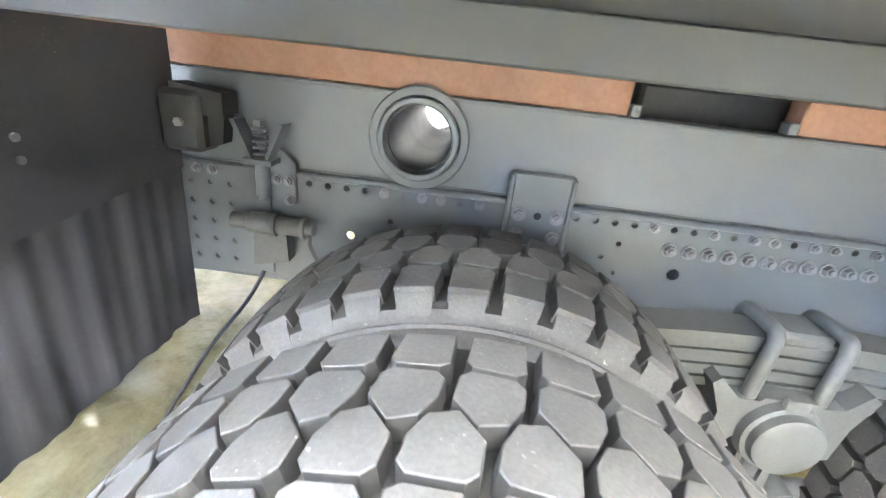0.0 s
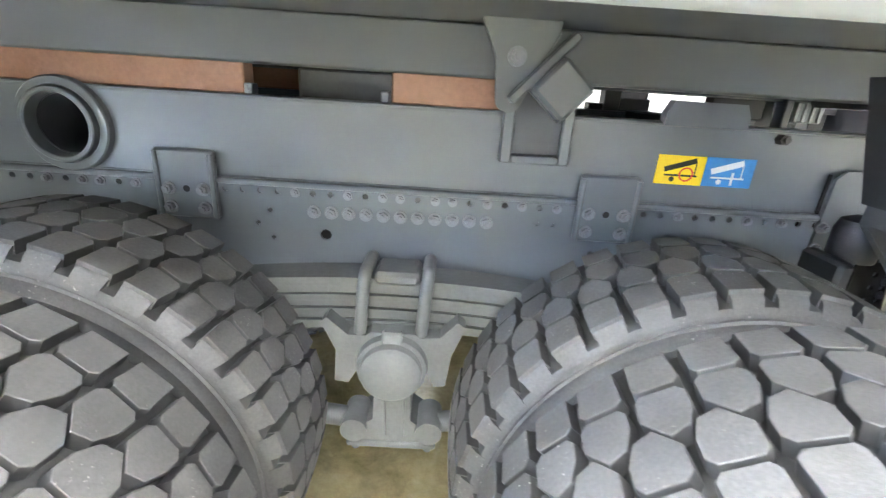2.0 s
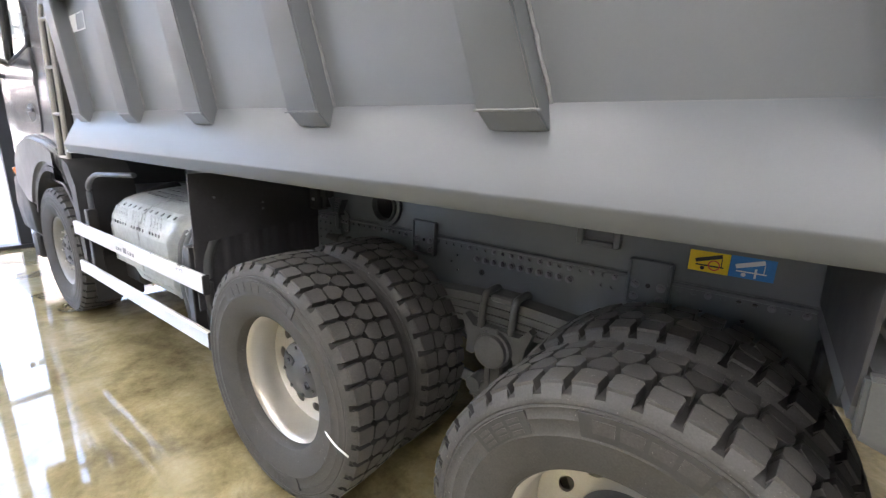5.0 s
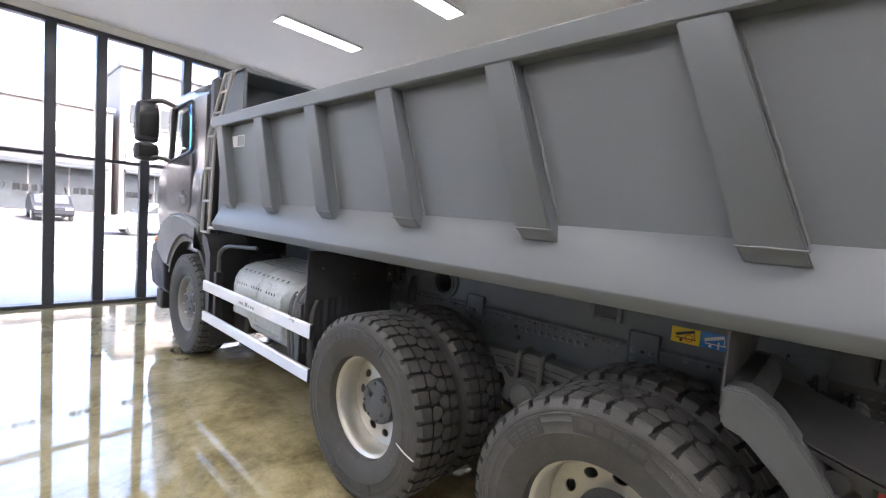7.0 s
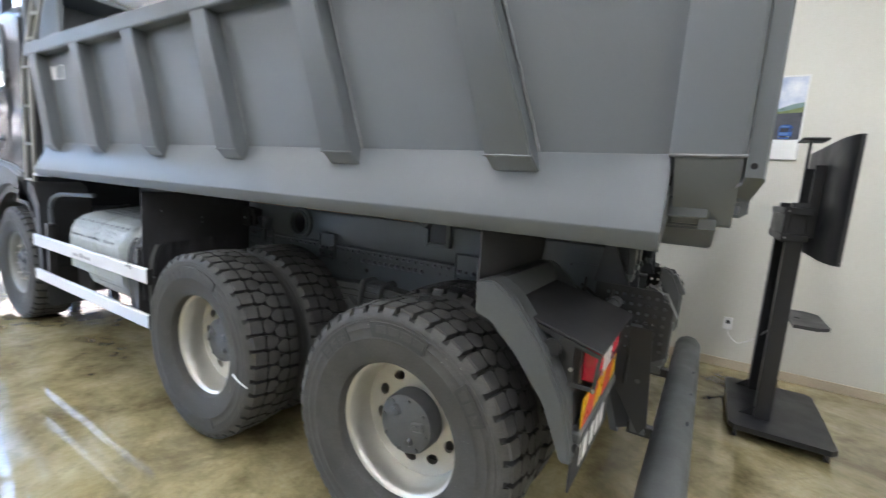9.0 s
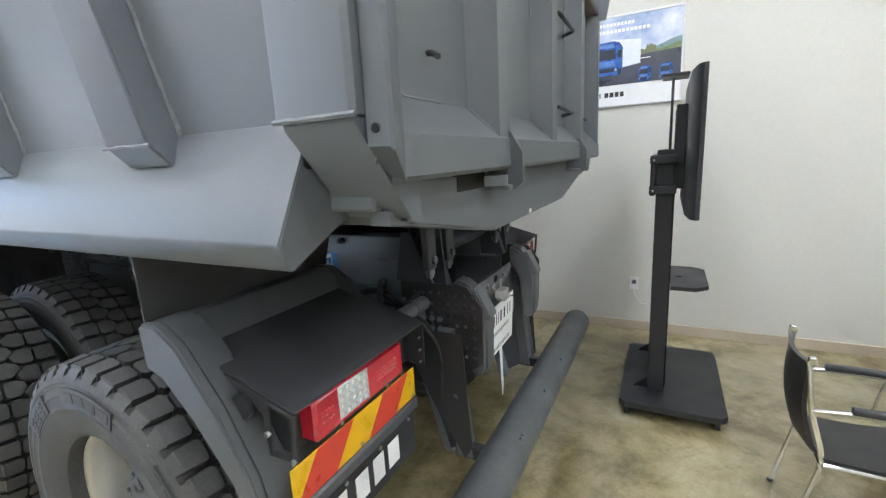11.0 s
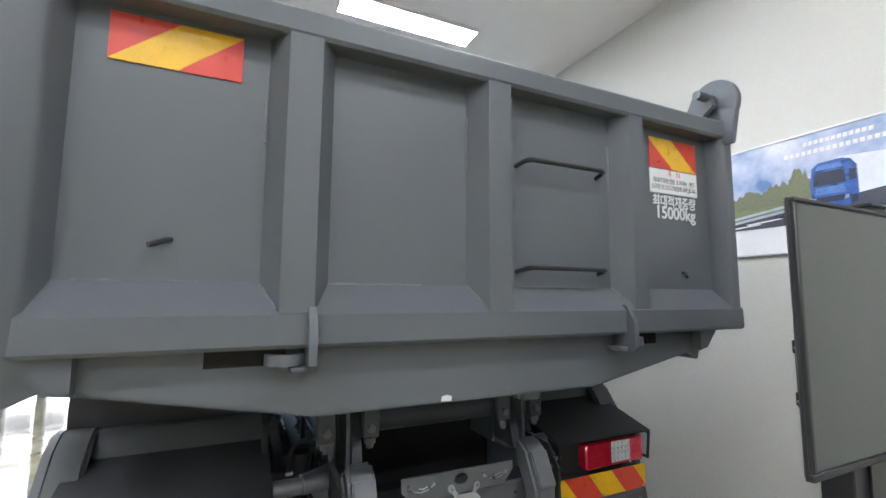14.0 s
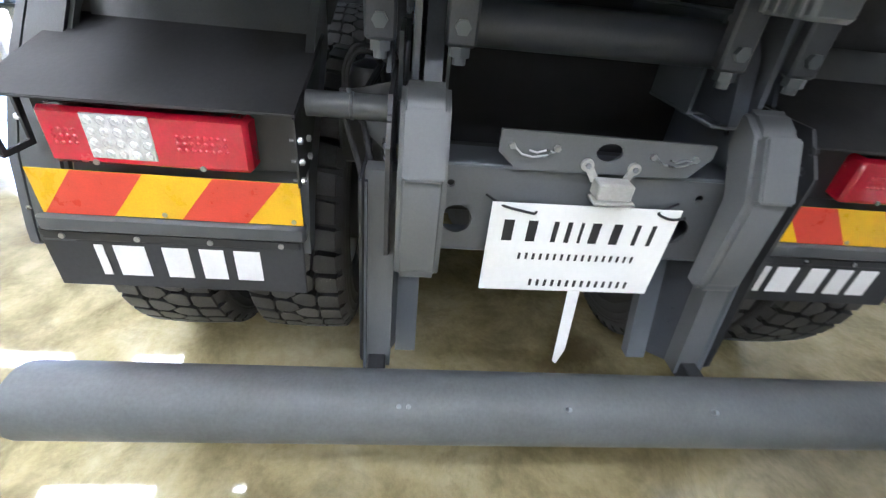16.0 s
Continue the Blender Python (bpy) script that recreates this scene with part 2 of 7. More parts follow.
# near-black colour that stands for the shade in holes, slots and gaps
GAPSHADE = surface("painted_gap_shade", (0.008, 0.008, 0.009), 0.8, 0, 0.1, 4, 60, 0)
RED = surface("red_lamp_plastic", (0.48, 0.008, 0.030), 0.18, 0, 0.1, 10, 150, 0.05, coat=0.8)
LED = surface("clear_lamp_plastic", (0.62, 0.63, 0.65), 0.15, 0.3, 0.2, 60, 220, 0.5, coat=0.8)
YEL = surface("yellow_reflector", (0.78, 0.46, 0.004), 0.35, 0, 0.06, 20, 260, 0.15)
ORA = surface("red_reflector", (0.62, 0.058, 0.034), 0.35, 0, 0.06, 20, 260, 0.15)
AMBER = surface("amber_lens", (0.80, 0.22, 0.02), 0.2, 0, 0.06, 20, 200, 0.05, coat=0.6)
WHITE = surface("white_print", (0.80, 0.80, 0.80), 0.5, 0, 0.04, 9, 120, 0.03)
PAPER = surface("white_card", (0.82, 0.83, 0.83), 0.55, 0, 0.03, 5, 90, 0.04)
HUBPAINT = surface("dark_hub_paint", (0.085, 0.09, 0.095), 0.4, 0, 0.1, 8, 150, 0.1, rough_vary=0.0)
REARPAINT = surface("grey_powder_coat", (0.108, 0.115, 0.119), 0.42, 0, 0.07, 3, 200, 0.08, speckle=0.1)
TUBEPAINT = surface("scuffed_grey_tube_paint", (0.098, 0.108, 0.114), 0.50, 0, 0.14, 5, 120, 0.12, second=(0.075, 0.080, 0.078), second_amount=0.6, speckle=0.25)
# chassis paint darkened with the shade under the body and in recesses
FRAMESHADE = surface("shaded_chassis_paint", (0.055, 0.062, 0.074), 0.38, 0, 0.08, 3, 200, 0.06)
LAMPGREY = surface("pale_grey_housing", (0.36, 0.36, 0.34), 0.45, 0, 0.1, 9, 120, 0.05, rough_vary=0.0)
GREYDECAL = surface("grey_decal", (0.25, 0.26, 0.28), 0.5, 0, 0.05, 9, 120, 0)
INK = surface("black_ink", (0.02, 0.02, 0.022), 0.5, 0, 0.1, 9, 120, 0)
BLUE = surface("blue_print", (0.03, 0.22, 0.58), 0.4, 0, 0.06, 9, 120, 0)
YPRINT = surface("yellow_print", (0.86, 0.62, 0.01), 0.4, 0, 0.05, 9, 120, 0)
RPRINT = surface("red_print", (0.65, 0.05, 0.04), 0.4, 0, 0.06, 9, 120, 0)
LEATHER = surface("black_leatherette", (0.022, 0.022, 0.023), 0.42, 0, 0.2, 6, 120, 0.3)
TVSCREEN = surface("dark_screen", (0.075, 0.085, 0.080), 0.30, 0, 0.04, 2, 90, 0, rough_vary=0.0)

TVBODY = surface("black_powder_coat", (0.020, 0.021, 0.024), 0.4, 0, 0.15, 4, 200, 0.12)
TABLETOP = surface("pale_laminate", (0.58, 0.44, 0.31), 0.4, 0, 0.12, 5, 60, 0.05)
WALLPAINT = surface("pale_wall_paint", (0.62, 0.615, 0.565), 0.75, 0, 0.02, 0.6, 170, 0.06)
CEILPAINT = surface("white_ceiling_paint", (0.90, 0.89, 0.86), 0.85, 0, 0.02, 0.7, 150, 0.05)
BASEB = surface("beige_skirting", (0.50, 0.43, 0.32), 0.45, 0, 0.08, 3, 90, 0.05)
MULLION = surface("dark_window_frame", (0.045, 0.05, 0.06), 0.4, 0.2, 0.1, 3, 120, 0.05)
SMOKED = surface("glossy_dark_panel", (0.022, 0.024, 0.025), 0.07, 0, 0.05, 3, 90, 0, rough_vary=0.0)
GLASS = clear("window_glass", (1, 1, 1), 0.0, 1.05)
CABGLASS = clear("cab_glass", (0.93, 0.97, 0.97), 0.0, 1.12)
ASPHALT = surface("asphalt", (0.070, 0.069, 0.069), 0.85, 0, 0.15, 0.7, 40, 0.4)
PAVING = surface("paving", (0.24, 0.24, 0.235), 0.8, 0, 0.1, 0.9, 30, 0.3)
FACADE = surface("street_facade", (0.19, 0.17, 0.155), 0.8, 0, 0.12, 0.5, 20, 0.2)
SIGNINK = surface("faded_sign_paint", (0.07, 0.06, 0.075), 0.6, 0, 0.1, 3, 60, 0)
SHOPDARK = surface("shopfront_glass", (0.035, 0.040, 0.043), 0.55, 0, 0.3, 0.6, 20, 0, spec=0.2)
CARWHITE = surface("white_car_paint", (0.80, 0.80, 0.80), 0.2, 0, 0.03, 2, 200, 0, coat=0.8)
CARBLACK = surface("black_car_paint", (0.018, 0.019, 0.022), 0.5, 0, 0.03, 2, 200, 0, spec=0.08)


def splashes(mt, colour, amount=0.7):
    """Scattered small pale flecks of dried dirt over a material's colour, in patches."""
    nt = mt.node_tree
    bs = nt.nodes["Principled BSDF"]
    old = bs.inputs["Base Color"].links[0].from_socket
    tc = nt.nodes.new("ShaderNodeTexCoord")
    spots = []
    for scale, lo, hi in ((170, 0.66, 0.72), (7, 0.52, 0.66)):
        n = nt.nodes.new("ShaderNodeTexNoise")
        n.inputs["Scale"].default_value, n.inputs["Detail"].default_value = scale, 3
        nt.links.new(tc.outputs["Object"], n.inputs["Vector"])
        r = nt.nodes.new("ShaderNodeMapRange")
        r.inputs[1].default_value, r.inputs[2].default_value = lo, hi
        nt.links.new(n.outputs[0], r.inputs[0])
        spots.append(r)
    mul = nt.nodes.new("ShaderNodeMath")
    mul.operation = "MULTIPLY"
    nt.links.new(spots[0].outputs[0], mul.inputs[0])
    nt.links.new(spots[1].outputs[0], mul.inputs[1])
    mul2 = nt.nodes.new("ShaderNodeMath")
    mul2.operation = "MULTIPLY"
    mul2.inputs[1].default_value = amount
    nt.links.new(mul.outputs[0], mul2.inputs[0])
    mix = nt.nodes.new("ShaderNodeMix")
    mix.data_type = "RGBA"
    mix.inputs[7].default_value = (*colour, 1)
    nt.links.new(mul2.outputs[0], mix.inputs[0])
    nt.links.new(old, mix.inputs[6])
    nt.links.new(mix.outputs[2], bs.inputs["Base Color"])


splashes(RUBBER, (0.42, 0.41, 0.38))
splashes(FLAPSHEET, (0.30, 0.30, 0.31), 0.5)


def floor_material():
    """Glossy sealed concrete: olive and tan clouds, dark smears and pale scuffs under a clear coat."""
    mt = bpy.data.materials.new("sealed_concrete")
    mt.use_nodes = True
    nt = mt.node_tree
    bs = nt.nodes["Principled BSDF"]
    tc = nt.nodes.new("ShaderNodeTexCoord")

    def cloud(scale, detail, rough, dist=0.0):
        n = nt.nodes.new("ShaderNodeTexNoise")
        n.inputs["Scale"].default_value, n.inputs["Detail"].default_value = scale, detail
        n.inputs["Roughness"].default_value, n.inputs["Distortion"].default_value = rough, dist
        nt.links.new(tc.outputs["Object"], n.inputs["Vector"])
        return n
    big, mid, fine = cloud(0.9, 8, 0.65, 0.6), cloud(3.5, 8, 0.7, 0.3), cloud(45, 4, 0.6)
    ramp = nt.nodes.new("ShaderNodeValToRGB")
    ramp.color_ramp.elements[0].position, ramp.color_ramp.elements[0].color = 0.39, (0.150, 0.124, 0.062, 1)
    ramp.color_ramp.elements[1].position, ramp.color_ramp.elements[1].color = 0.63, (0.450, 0.408, 0.268, 1)
    e = ramp.color_ramp.elements.new(0.5)
    e.color = (0.318, 0.274, 0.146, 1)
    add = nt.nodes.new("ShaderNodeMix")
    add.inputs[0].default_value = 0.45
    nt.links.new(big.outputs[0], add.inputs[2])
    nt.links.new(mid.outputs[0], add.inputs[3])
    nt.links.new(add.outputs[0], ramp.inputs[0])
    ov = nt.nodes.new("ShaderNodeMix")
    ov.data_type, ov.blend_type = "RGBA", "OVERLAY"
    ov.inputs[0].default_value = 0.18
    nt.links.new(ramp.outputs[0], ov.inputs[6])
    nt.links.new(fine.outputs[0], ov.inputs[7])
    # smears of old dirt under the sealer
    smear = cloud(2.3, 7, 0.72, 0.9)
    cut = nt.nodes.new("ShaderNodeMapRange")
    cut.inputs[1].default_value, cut.inputs[2].default_value, cut.inputs[3].default_value, cut.inputs[4].default_value = 0.52, 0.70, 0.0, 0.55
    nt.links.new(smear.outputs[0], cut.inputs[0])
    dirt = nt.nodes.new("ShaderNodeMix")
    dirt.data_type = "RGBA"
    dirt.inputs[7].default_value = (0.085, 0.072, 0.042, 1)
    nt.links.new(cut.outputs[0], dirt.inputs[0])
    nt.links.new(ov.outputs[2], dirt.inputs[6])
    nt.links.new(dirt.outputs[2], bs.inputs["Base Color"])
    rr = nt.nodes.new("ShaderNodeMapRange")
    rr.inputs[1].default_value, rr.inputs[2].default_value, rr.inputs[3].default_value, rr.inputs[4].default_value = 0.3, 0.7, 0.02, 0.09
    nt.links.new(mid.outputs[0], rr.inputs[0])
    nt.links.new(rr.outputs[0], bs.inputs["Roughness"])
    bs.inputs["Specular IOR Level"].default_value = 0.6
    bs.inputs["Coat Weight"].default_value = 0.7
    bs.inputs["Coat Roughness"].default_value = 0.025
    b = nt.nodes.new("ShaderNodeBump")
    b.inputs["Strength"].default_value, b.inputs["Distance"].default_value = 0.04, 0.003
    nt.links.new(mid.outputs[0], b.inputs["Height"])
    nt.links.new(b.outputs[0], bs.inputs["Normal"])
    return mt


FLOOR = floor_material()

# ---------------------------------------------------------------- the showroom
X0, X1, Y0, Y1, CEIL = -7.60, 6.6, -9.2, 2.29, 4.06
ob = part("floor", box((X0 - 0.12, Y0, -0.12), (X1, Y1, 0.0), 0.001), FLOOR)
tagged(ob, "glossy sealed concrete floor in stained olive and tan", "floor", kind="structure")
ob = part("ceiling", box((X0 - 0.2, Y0 - 0.2, CEIL), (X1 + 0.2, Y1 + 0.2, CEIL + 0.15), 0.001), CEILPAINT)
tagged(ob, "plain white painted ceiling", "ceiling", kind="structure")
for nm, a, b in (("wall_right", (X0 - 0.2, Y1, -0.12), (X1, Y1 + 0.2, CEIL)), ("wall_left", (X0 - 0.2, Y0 - 0.2, -0.12), (X1, Y0, CEIL)), ("wall_rear", (X1, Y0 - 0.2, -0.12), (X1 + 0.2, Y1 + 0.2, CEIL))):
    ob = part(nm, box(a, b, 0.001), WALLPAINT)
    tagged(ob, "smooth pale off-white painted wall", "wall", kind="structure")
ob = part("baseboard", box((X0 + 0.1, Y1 - 0.012, 0.0), (X1, Y1, 0.085), 0.003), BASEB)
tagged(ob, "beige skirting along the pale wall", "skirting", kind="structure")

# glazed front: dark posts from floor to lintel, one cross rail, low sill
front = empty("window_front", "floor-to-ceiling glazed shopfront with dark metal frame", "window", kind="structure", m=pose(X0, 0, 0))
WIN_TOP = 3.95
DOORS = (-5.90, -5.05, -4.20)
posts = [-8.10, -7.55, -7.00, -6.45] + list(DOORS) + [-1.46 + 0.553 * k for k in range(-4, 7)]
for y in posts:
    bm = box((-0.07, y - 0.062, 0.05), (0.07, y + 0.062, WIN_TOP - 0.06), 0.006)
    part("mullion", bm, MULLION, front)
part("window_sill", box((-0.09, Y0, 0.0), (0.09, Y1, 0.05), 0.006), MULLION, front)
part("head_frame", box((-0.07, Y0, WIN_TOP - 0.06), (0.07, Y1, WIN_TOP), 0.006), MULLION, front)
part("lintel", box((-0.12, Y0, WIN_TOP), (0.10, Y1, CEIL), 0.004), CEILPAINT, front, "white band above the window")
edges = [Y0] + posts + [Y1]
for a, b in zip(edges, edges[1:]):
    lo, hi = a + (0.062 if a != Y0 else 0), b - (0.062 if b != Y1 else 0)
    if hi - lo < 0.05:
        continue
    if a in DOORS and b in DOORS:
        part("door_rail", box((-0.045, lo, 0.93), (0.045, hi, 0.985), 0.004), MULLION, front)
        part("door_handle", box((0.05, hi - 0.10, 0.40), (0.08, hi - 0.07, 0.80), 0.006), DULL, front)
    part("transom", box((-0.05, lo, 2.11), (0.05, hi, 2.16), 0.004), MULLION, front)
    for z0, z1 in ((0.05, 2.11), (2.16, WIN_TOP - 0.06)):
        g = part("pane", box((-0.004, lo, z0), (0.004, hi, z1), 0.0005), GLASS, front)
        g.visible_shadow = False
# ceiling lights: long flush panels in a grid
lamp_mat = glow("lamp_diffuser", (1.0, 0.985, 0.965), LAMP_POWER)
lampset = "flush ceiling light panels"
first_lamp = None
for ix in range(6):
    for iy in range(4):
        x, y = -5.03 + 1.96 * ix, 0.52 - 2.10 * iy
        m = pose(x, y, CEIL)
        if first_lamp is None:
            e = empty("ceiling_light", "long flush white light panel, lit", "ceiling light", lampset, m=m)
            bm = bmesh.new()
            for a, b in (((-0.145, -0.62, -0.03), (-0.12, 0.62, 0)), ((0.12, -0.62, -0.03), (0.145, 0.62, 0)), ((-0.12, -0.62, -0.03), (0.12, -0.60, 0)), ((-0.12, 0.60, -0.03), (0.12, 0.62, 0))):
                cbox(bm, a, b, 0.003)
            part("frame", bm, WHITE, e)
            part("diffuser", box((-0.12, -0.60, -0.024), (0.12, 0.60, -0.010), 0.003), lamp_mat, e)
            first_lamp = e
        else:
            copy_thing(first_lamp, m)

# socket with its thin cable
sock = empty("wall_socket", "white double wall socket with a plug in it", "socket", m=pose(1.25, Y1, 0.43))
part("cover_plate", box((-0.036, -0.010, -0.058), (0.036, 0, 0.058), 0.004), WHITE, sock)
part("plug", box((-0.016, -0.035, -0.002), (0.016, -0.010, 0.032), 0.005), BLACK, sock)
bm = bmesh.new()
for z in (-0.028, 0.016):
    cyl(bm, (0, -0.0115, z), (0, -0.010, z), 0.017, 16)
part("outlet", bm, CEILPAINT, sock)
bm = bmesh.new()
sweep(bm, bend([(1.25, Y1 - 0.035, 0.44), (1.26, Y1 - 0.05, 0.34), (1.33, 2.1, 0.30), (1.42, 1.75, 0.46), (1.45, 1.45, 0.62)], 0.12, 6), 0.004, 6)
tagged(part("power_cable", bm, WHITE), "thin pale power cable from socket to screen stand", "cable")

# small brand decals along the front glass, as plain bars
for y0 in (-3.6, -2.98, -2.46, -1.85, -1.22, -0.62):
    dec = None
    for k, w in enumerate((0.02, 0.07, 0.06, 0.06, 0.07)):
        bar = part("window_decal" if k == 0 else "decal_bar", box((X0 + 0.0045, y0 + 0.09 * k, 1.61), (X0 + 0.006, y0 + 0.09 * k + w, 1.70), 0.0003), GREYDECAL, dec)
        dec = dec or tagged(bar, "small grey decal on the front glass", "decal", "decals on the front glass")

# ---------------------------------------------------------------- outside
ob = part("ground", box((-400, -400, -0.40), (400, 400, -0.13), 0.001), ASPHALT)
tagged(ob, "grey asphalt street and forecourt outside", "ground", kind="structure")
ob = part("pavement", box((-11.0, -40, -0.13), (X0 - 0.12, 40, -0.01), 0.01), PAVING)
tagged(ob, "pale paved strip in front of the showroom", "pavement", kind="structure")
ob = part("pavement", box((-40.0, -60, -0.13), (-36.2, 60, 0.05), 0.02), PAVING)
tagged(ob, "raised kerbed pavement across the street", "pavement", kind="structure")
bm = bmesh.new()
for x in (-13.4, -16.4, -19.6):
    cbox(bm, (x, -60, -0.13), (x + 0.15, 60, -0.1265), 0.001)
tagged(part("road_marking", bm, WHITE), "long white painted road lines", "road marking", kind="structure")


def street_building(y0, y1, height, depth, label):
    e = empty("street_building", label, "building", "shops across the street", m=pose(-38.0, 0, 0))
    part("wall", box((-depth, y0, 0), (0, y1, height), 0.05), FACADE, e)
    part("roof", box((-depth - 0.2, y0 - 0.1, height), (0.25, y1 + 0.1, height + 0.3), 0.05), PAVING, e)
    part("fascia_sign", box((0, y0 + 0.4, 3.85), (0.25, y1 - 0.4, 6.0), 0.03), WHITE, e, "white fascia sign board")
    n = max(2, int((y1 - y0) / 1.9))
    w = (y1 - y0 - 0.6) / n
    for k in range(n):
        a = y0 + 0.3 + k * w
        part("shop_window", box((0, a + 0.05, 0.25), (0.06, a + w - 0.05, 3.1), 0.01), SHOPDARK, e)
        for s in range(int((height - 6.4) / 2.6)):
            z = 6.7 + 2.6 * s
            part("window", box((0, a + 0.3, z), (0.05, a + w - 0.3, z + 1.4), 0.01), SHOPDARK, e)
            part("sill", box((0, a + 0.2, z - 0.12), (0.14, a + w - 0.2, z), 0.01), PAVING, e)
    part("awning", prism(bmesh.new(), [(0.0, 3.45), (0.9, 3.2), (0.9, 3.1), (0.0, 3.3)], "y", y0 + 0.3, y1 - 0.3), SHOPDARK, e, "dark sloping shop awning")
    y = y0 + 1.2
    while y < y1 - 2.2:
        part("letter_bar", box((0.25, y, 4.35), (0.27, y + 0.85, 5.45), 0.005), SIGNINK, e)
        y += random.choice((1.3, 1.5, 2.6))
    part("number_strip", box((0.25, y0 + 2.0, 3.92), (0.27, y1 - 2.5, 4.12), 0.005), SIGNINK, e)
    return e


street_building(-34, -9, 10.2, 9, "pale two-storey shop building across the street")
street_building(-8.6, 4.0, 7.2, 9, "low pale shop with a white sign board")
street_building(4.4, 26, 10.6, 9, "taller pale shop building across the street")


def street_car(m, paint, label, length=4.4):
    e = empty("parked_car", label, "car", "cars parked across the street", m=m)
    hl = length / 2
    side = [(-hl, 0.35), (-hl + 0.05, 0.72), (-hl + 0.9, 0.92), (-hl + 1.55, 1.42), (hl - 1.3, 1.46), (hl - 0.5, 1.0), (hl - 0.05, 0.9), (hl, 0.4), (hl - 0.1, 0.28), (-hl + 0.1, 0.28)]
    bm = prism(bmesh.new(), side, "y", -0.86, 0.86)
    bmesh.ops.bevel(bm, geom=list(bm.edges), offset=0.06, segments=2, affect="EDGES")
    part("body", bm, paint, e)
    for s in (-1, 1):
        part("side_window", prism(bmesh.new(), [(-hl + 1.15, 0.98), (-hl + 1.65, 1.36), (hl - 1.35, 1.39), (hl - 0.75, 1.02)], "y", s * 0.835, s * 0.872), SHOPDARK, e)
        for x in (-hl + 0.8, hl - 0.85):
            w = part("wheel", lathe(bmesh.new(), [(0.0, -0.1), (0.26, -0.1), (0.32, -0.07), (0.32, 0.07), (0.26, 0.1), (0, 0.1)], 20), RUBBER, e, m=pose(x, s * 0.78, 0.31))
            part("rim", lathe(bmesh.new(), [(0.0, -0.02), (0.2, -0.02), (0.21, 0.02), (0, 0.02)], 20), ALU, w, m=pose(0, s * 0.1, 0))
    part("windscreen", prism(bmesh.new(), [(-hl + 0.95, 0.95), (-hl + 1.5, 1.40), (-hl + 1.47, 1.42), (-hl + 0.90, 0.96)], "y", -0.72, 0.72), SHOPDARK, e)
    for s in (-1, 1):
        part("headlight", box((-hl - 0.005, s * 0.45, 0.62), (-hl + 0.06, s * 0.78, 0.76), 0.02), LED, e)
    return e


street_car(pose(-33.3, 0.30, -0.13, 0, 0, 180), CARBLACK, "black saloon car parked across the street", 4.7)
street_car(pose(-22.9, 3.25, -0.13, 0, 0, 90), CARWHITE, "white hatchback car standing at the road's edge", 4.0)
street_car(pose(-31.0, -2.9, -0.13, 0, 0, 180), CARWHITE, "white estate car parked across the street", 4.5)

# blue advertising flag on the pavement
flag = empty("banner_flag", "tall blue banner on a pole outside the window", "banner", m=pose(-9.3, 0.1, -0.01))
part("pole", cyl(bmesh.new(), (0, 0, 0), (0, 0, 3.4), 0.02, 10), ALU, flag)
part("cloth", box((-0.006, 0.02, 1.4), (0.006, 0.32, 3.35), 0.002), BLUE, flag)
part("foot", cyl(bmesh.new(), (0, 0, 0), (0, 0, 0.06), 0.22, 20), PAVING, flag)

# ---------------------------------------------------------------- the dump truck
truck = empty("dump_truck", "dark grey three-axle dump truck parked in a showroom", "truck")

# ---- wheels
R, W = 0.540, 0.305
AX = (-1.40, 0.0)
HUBZ = 0.542


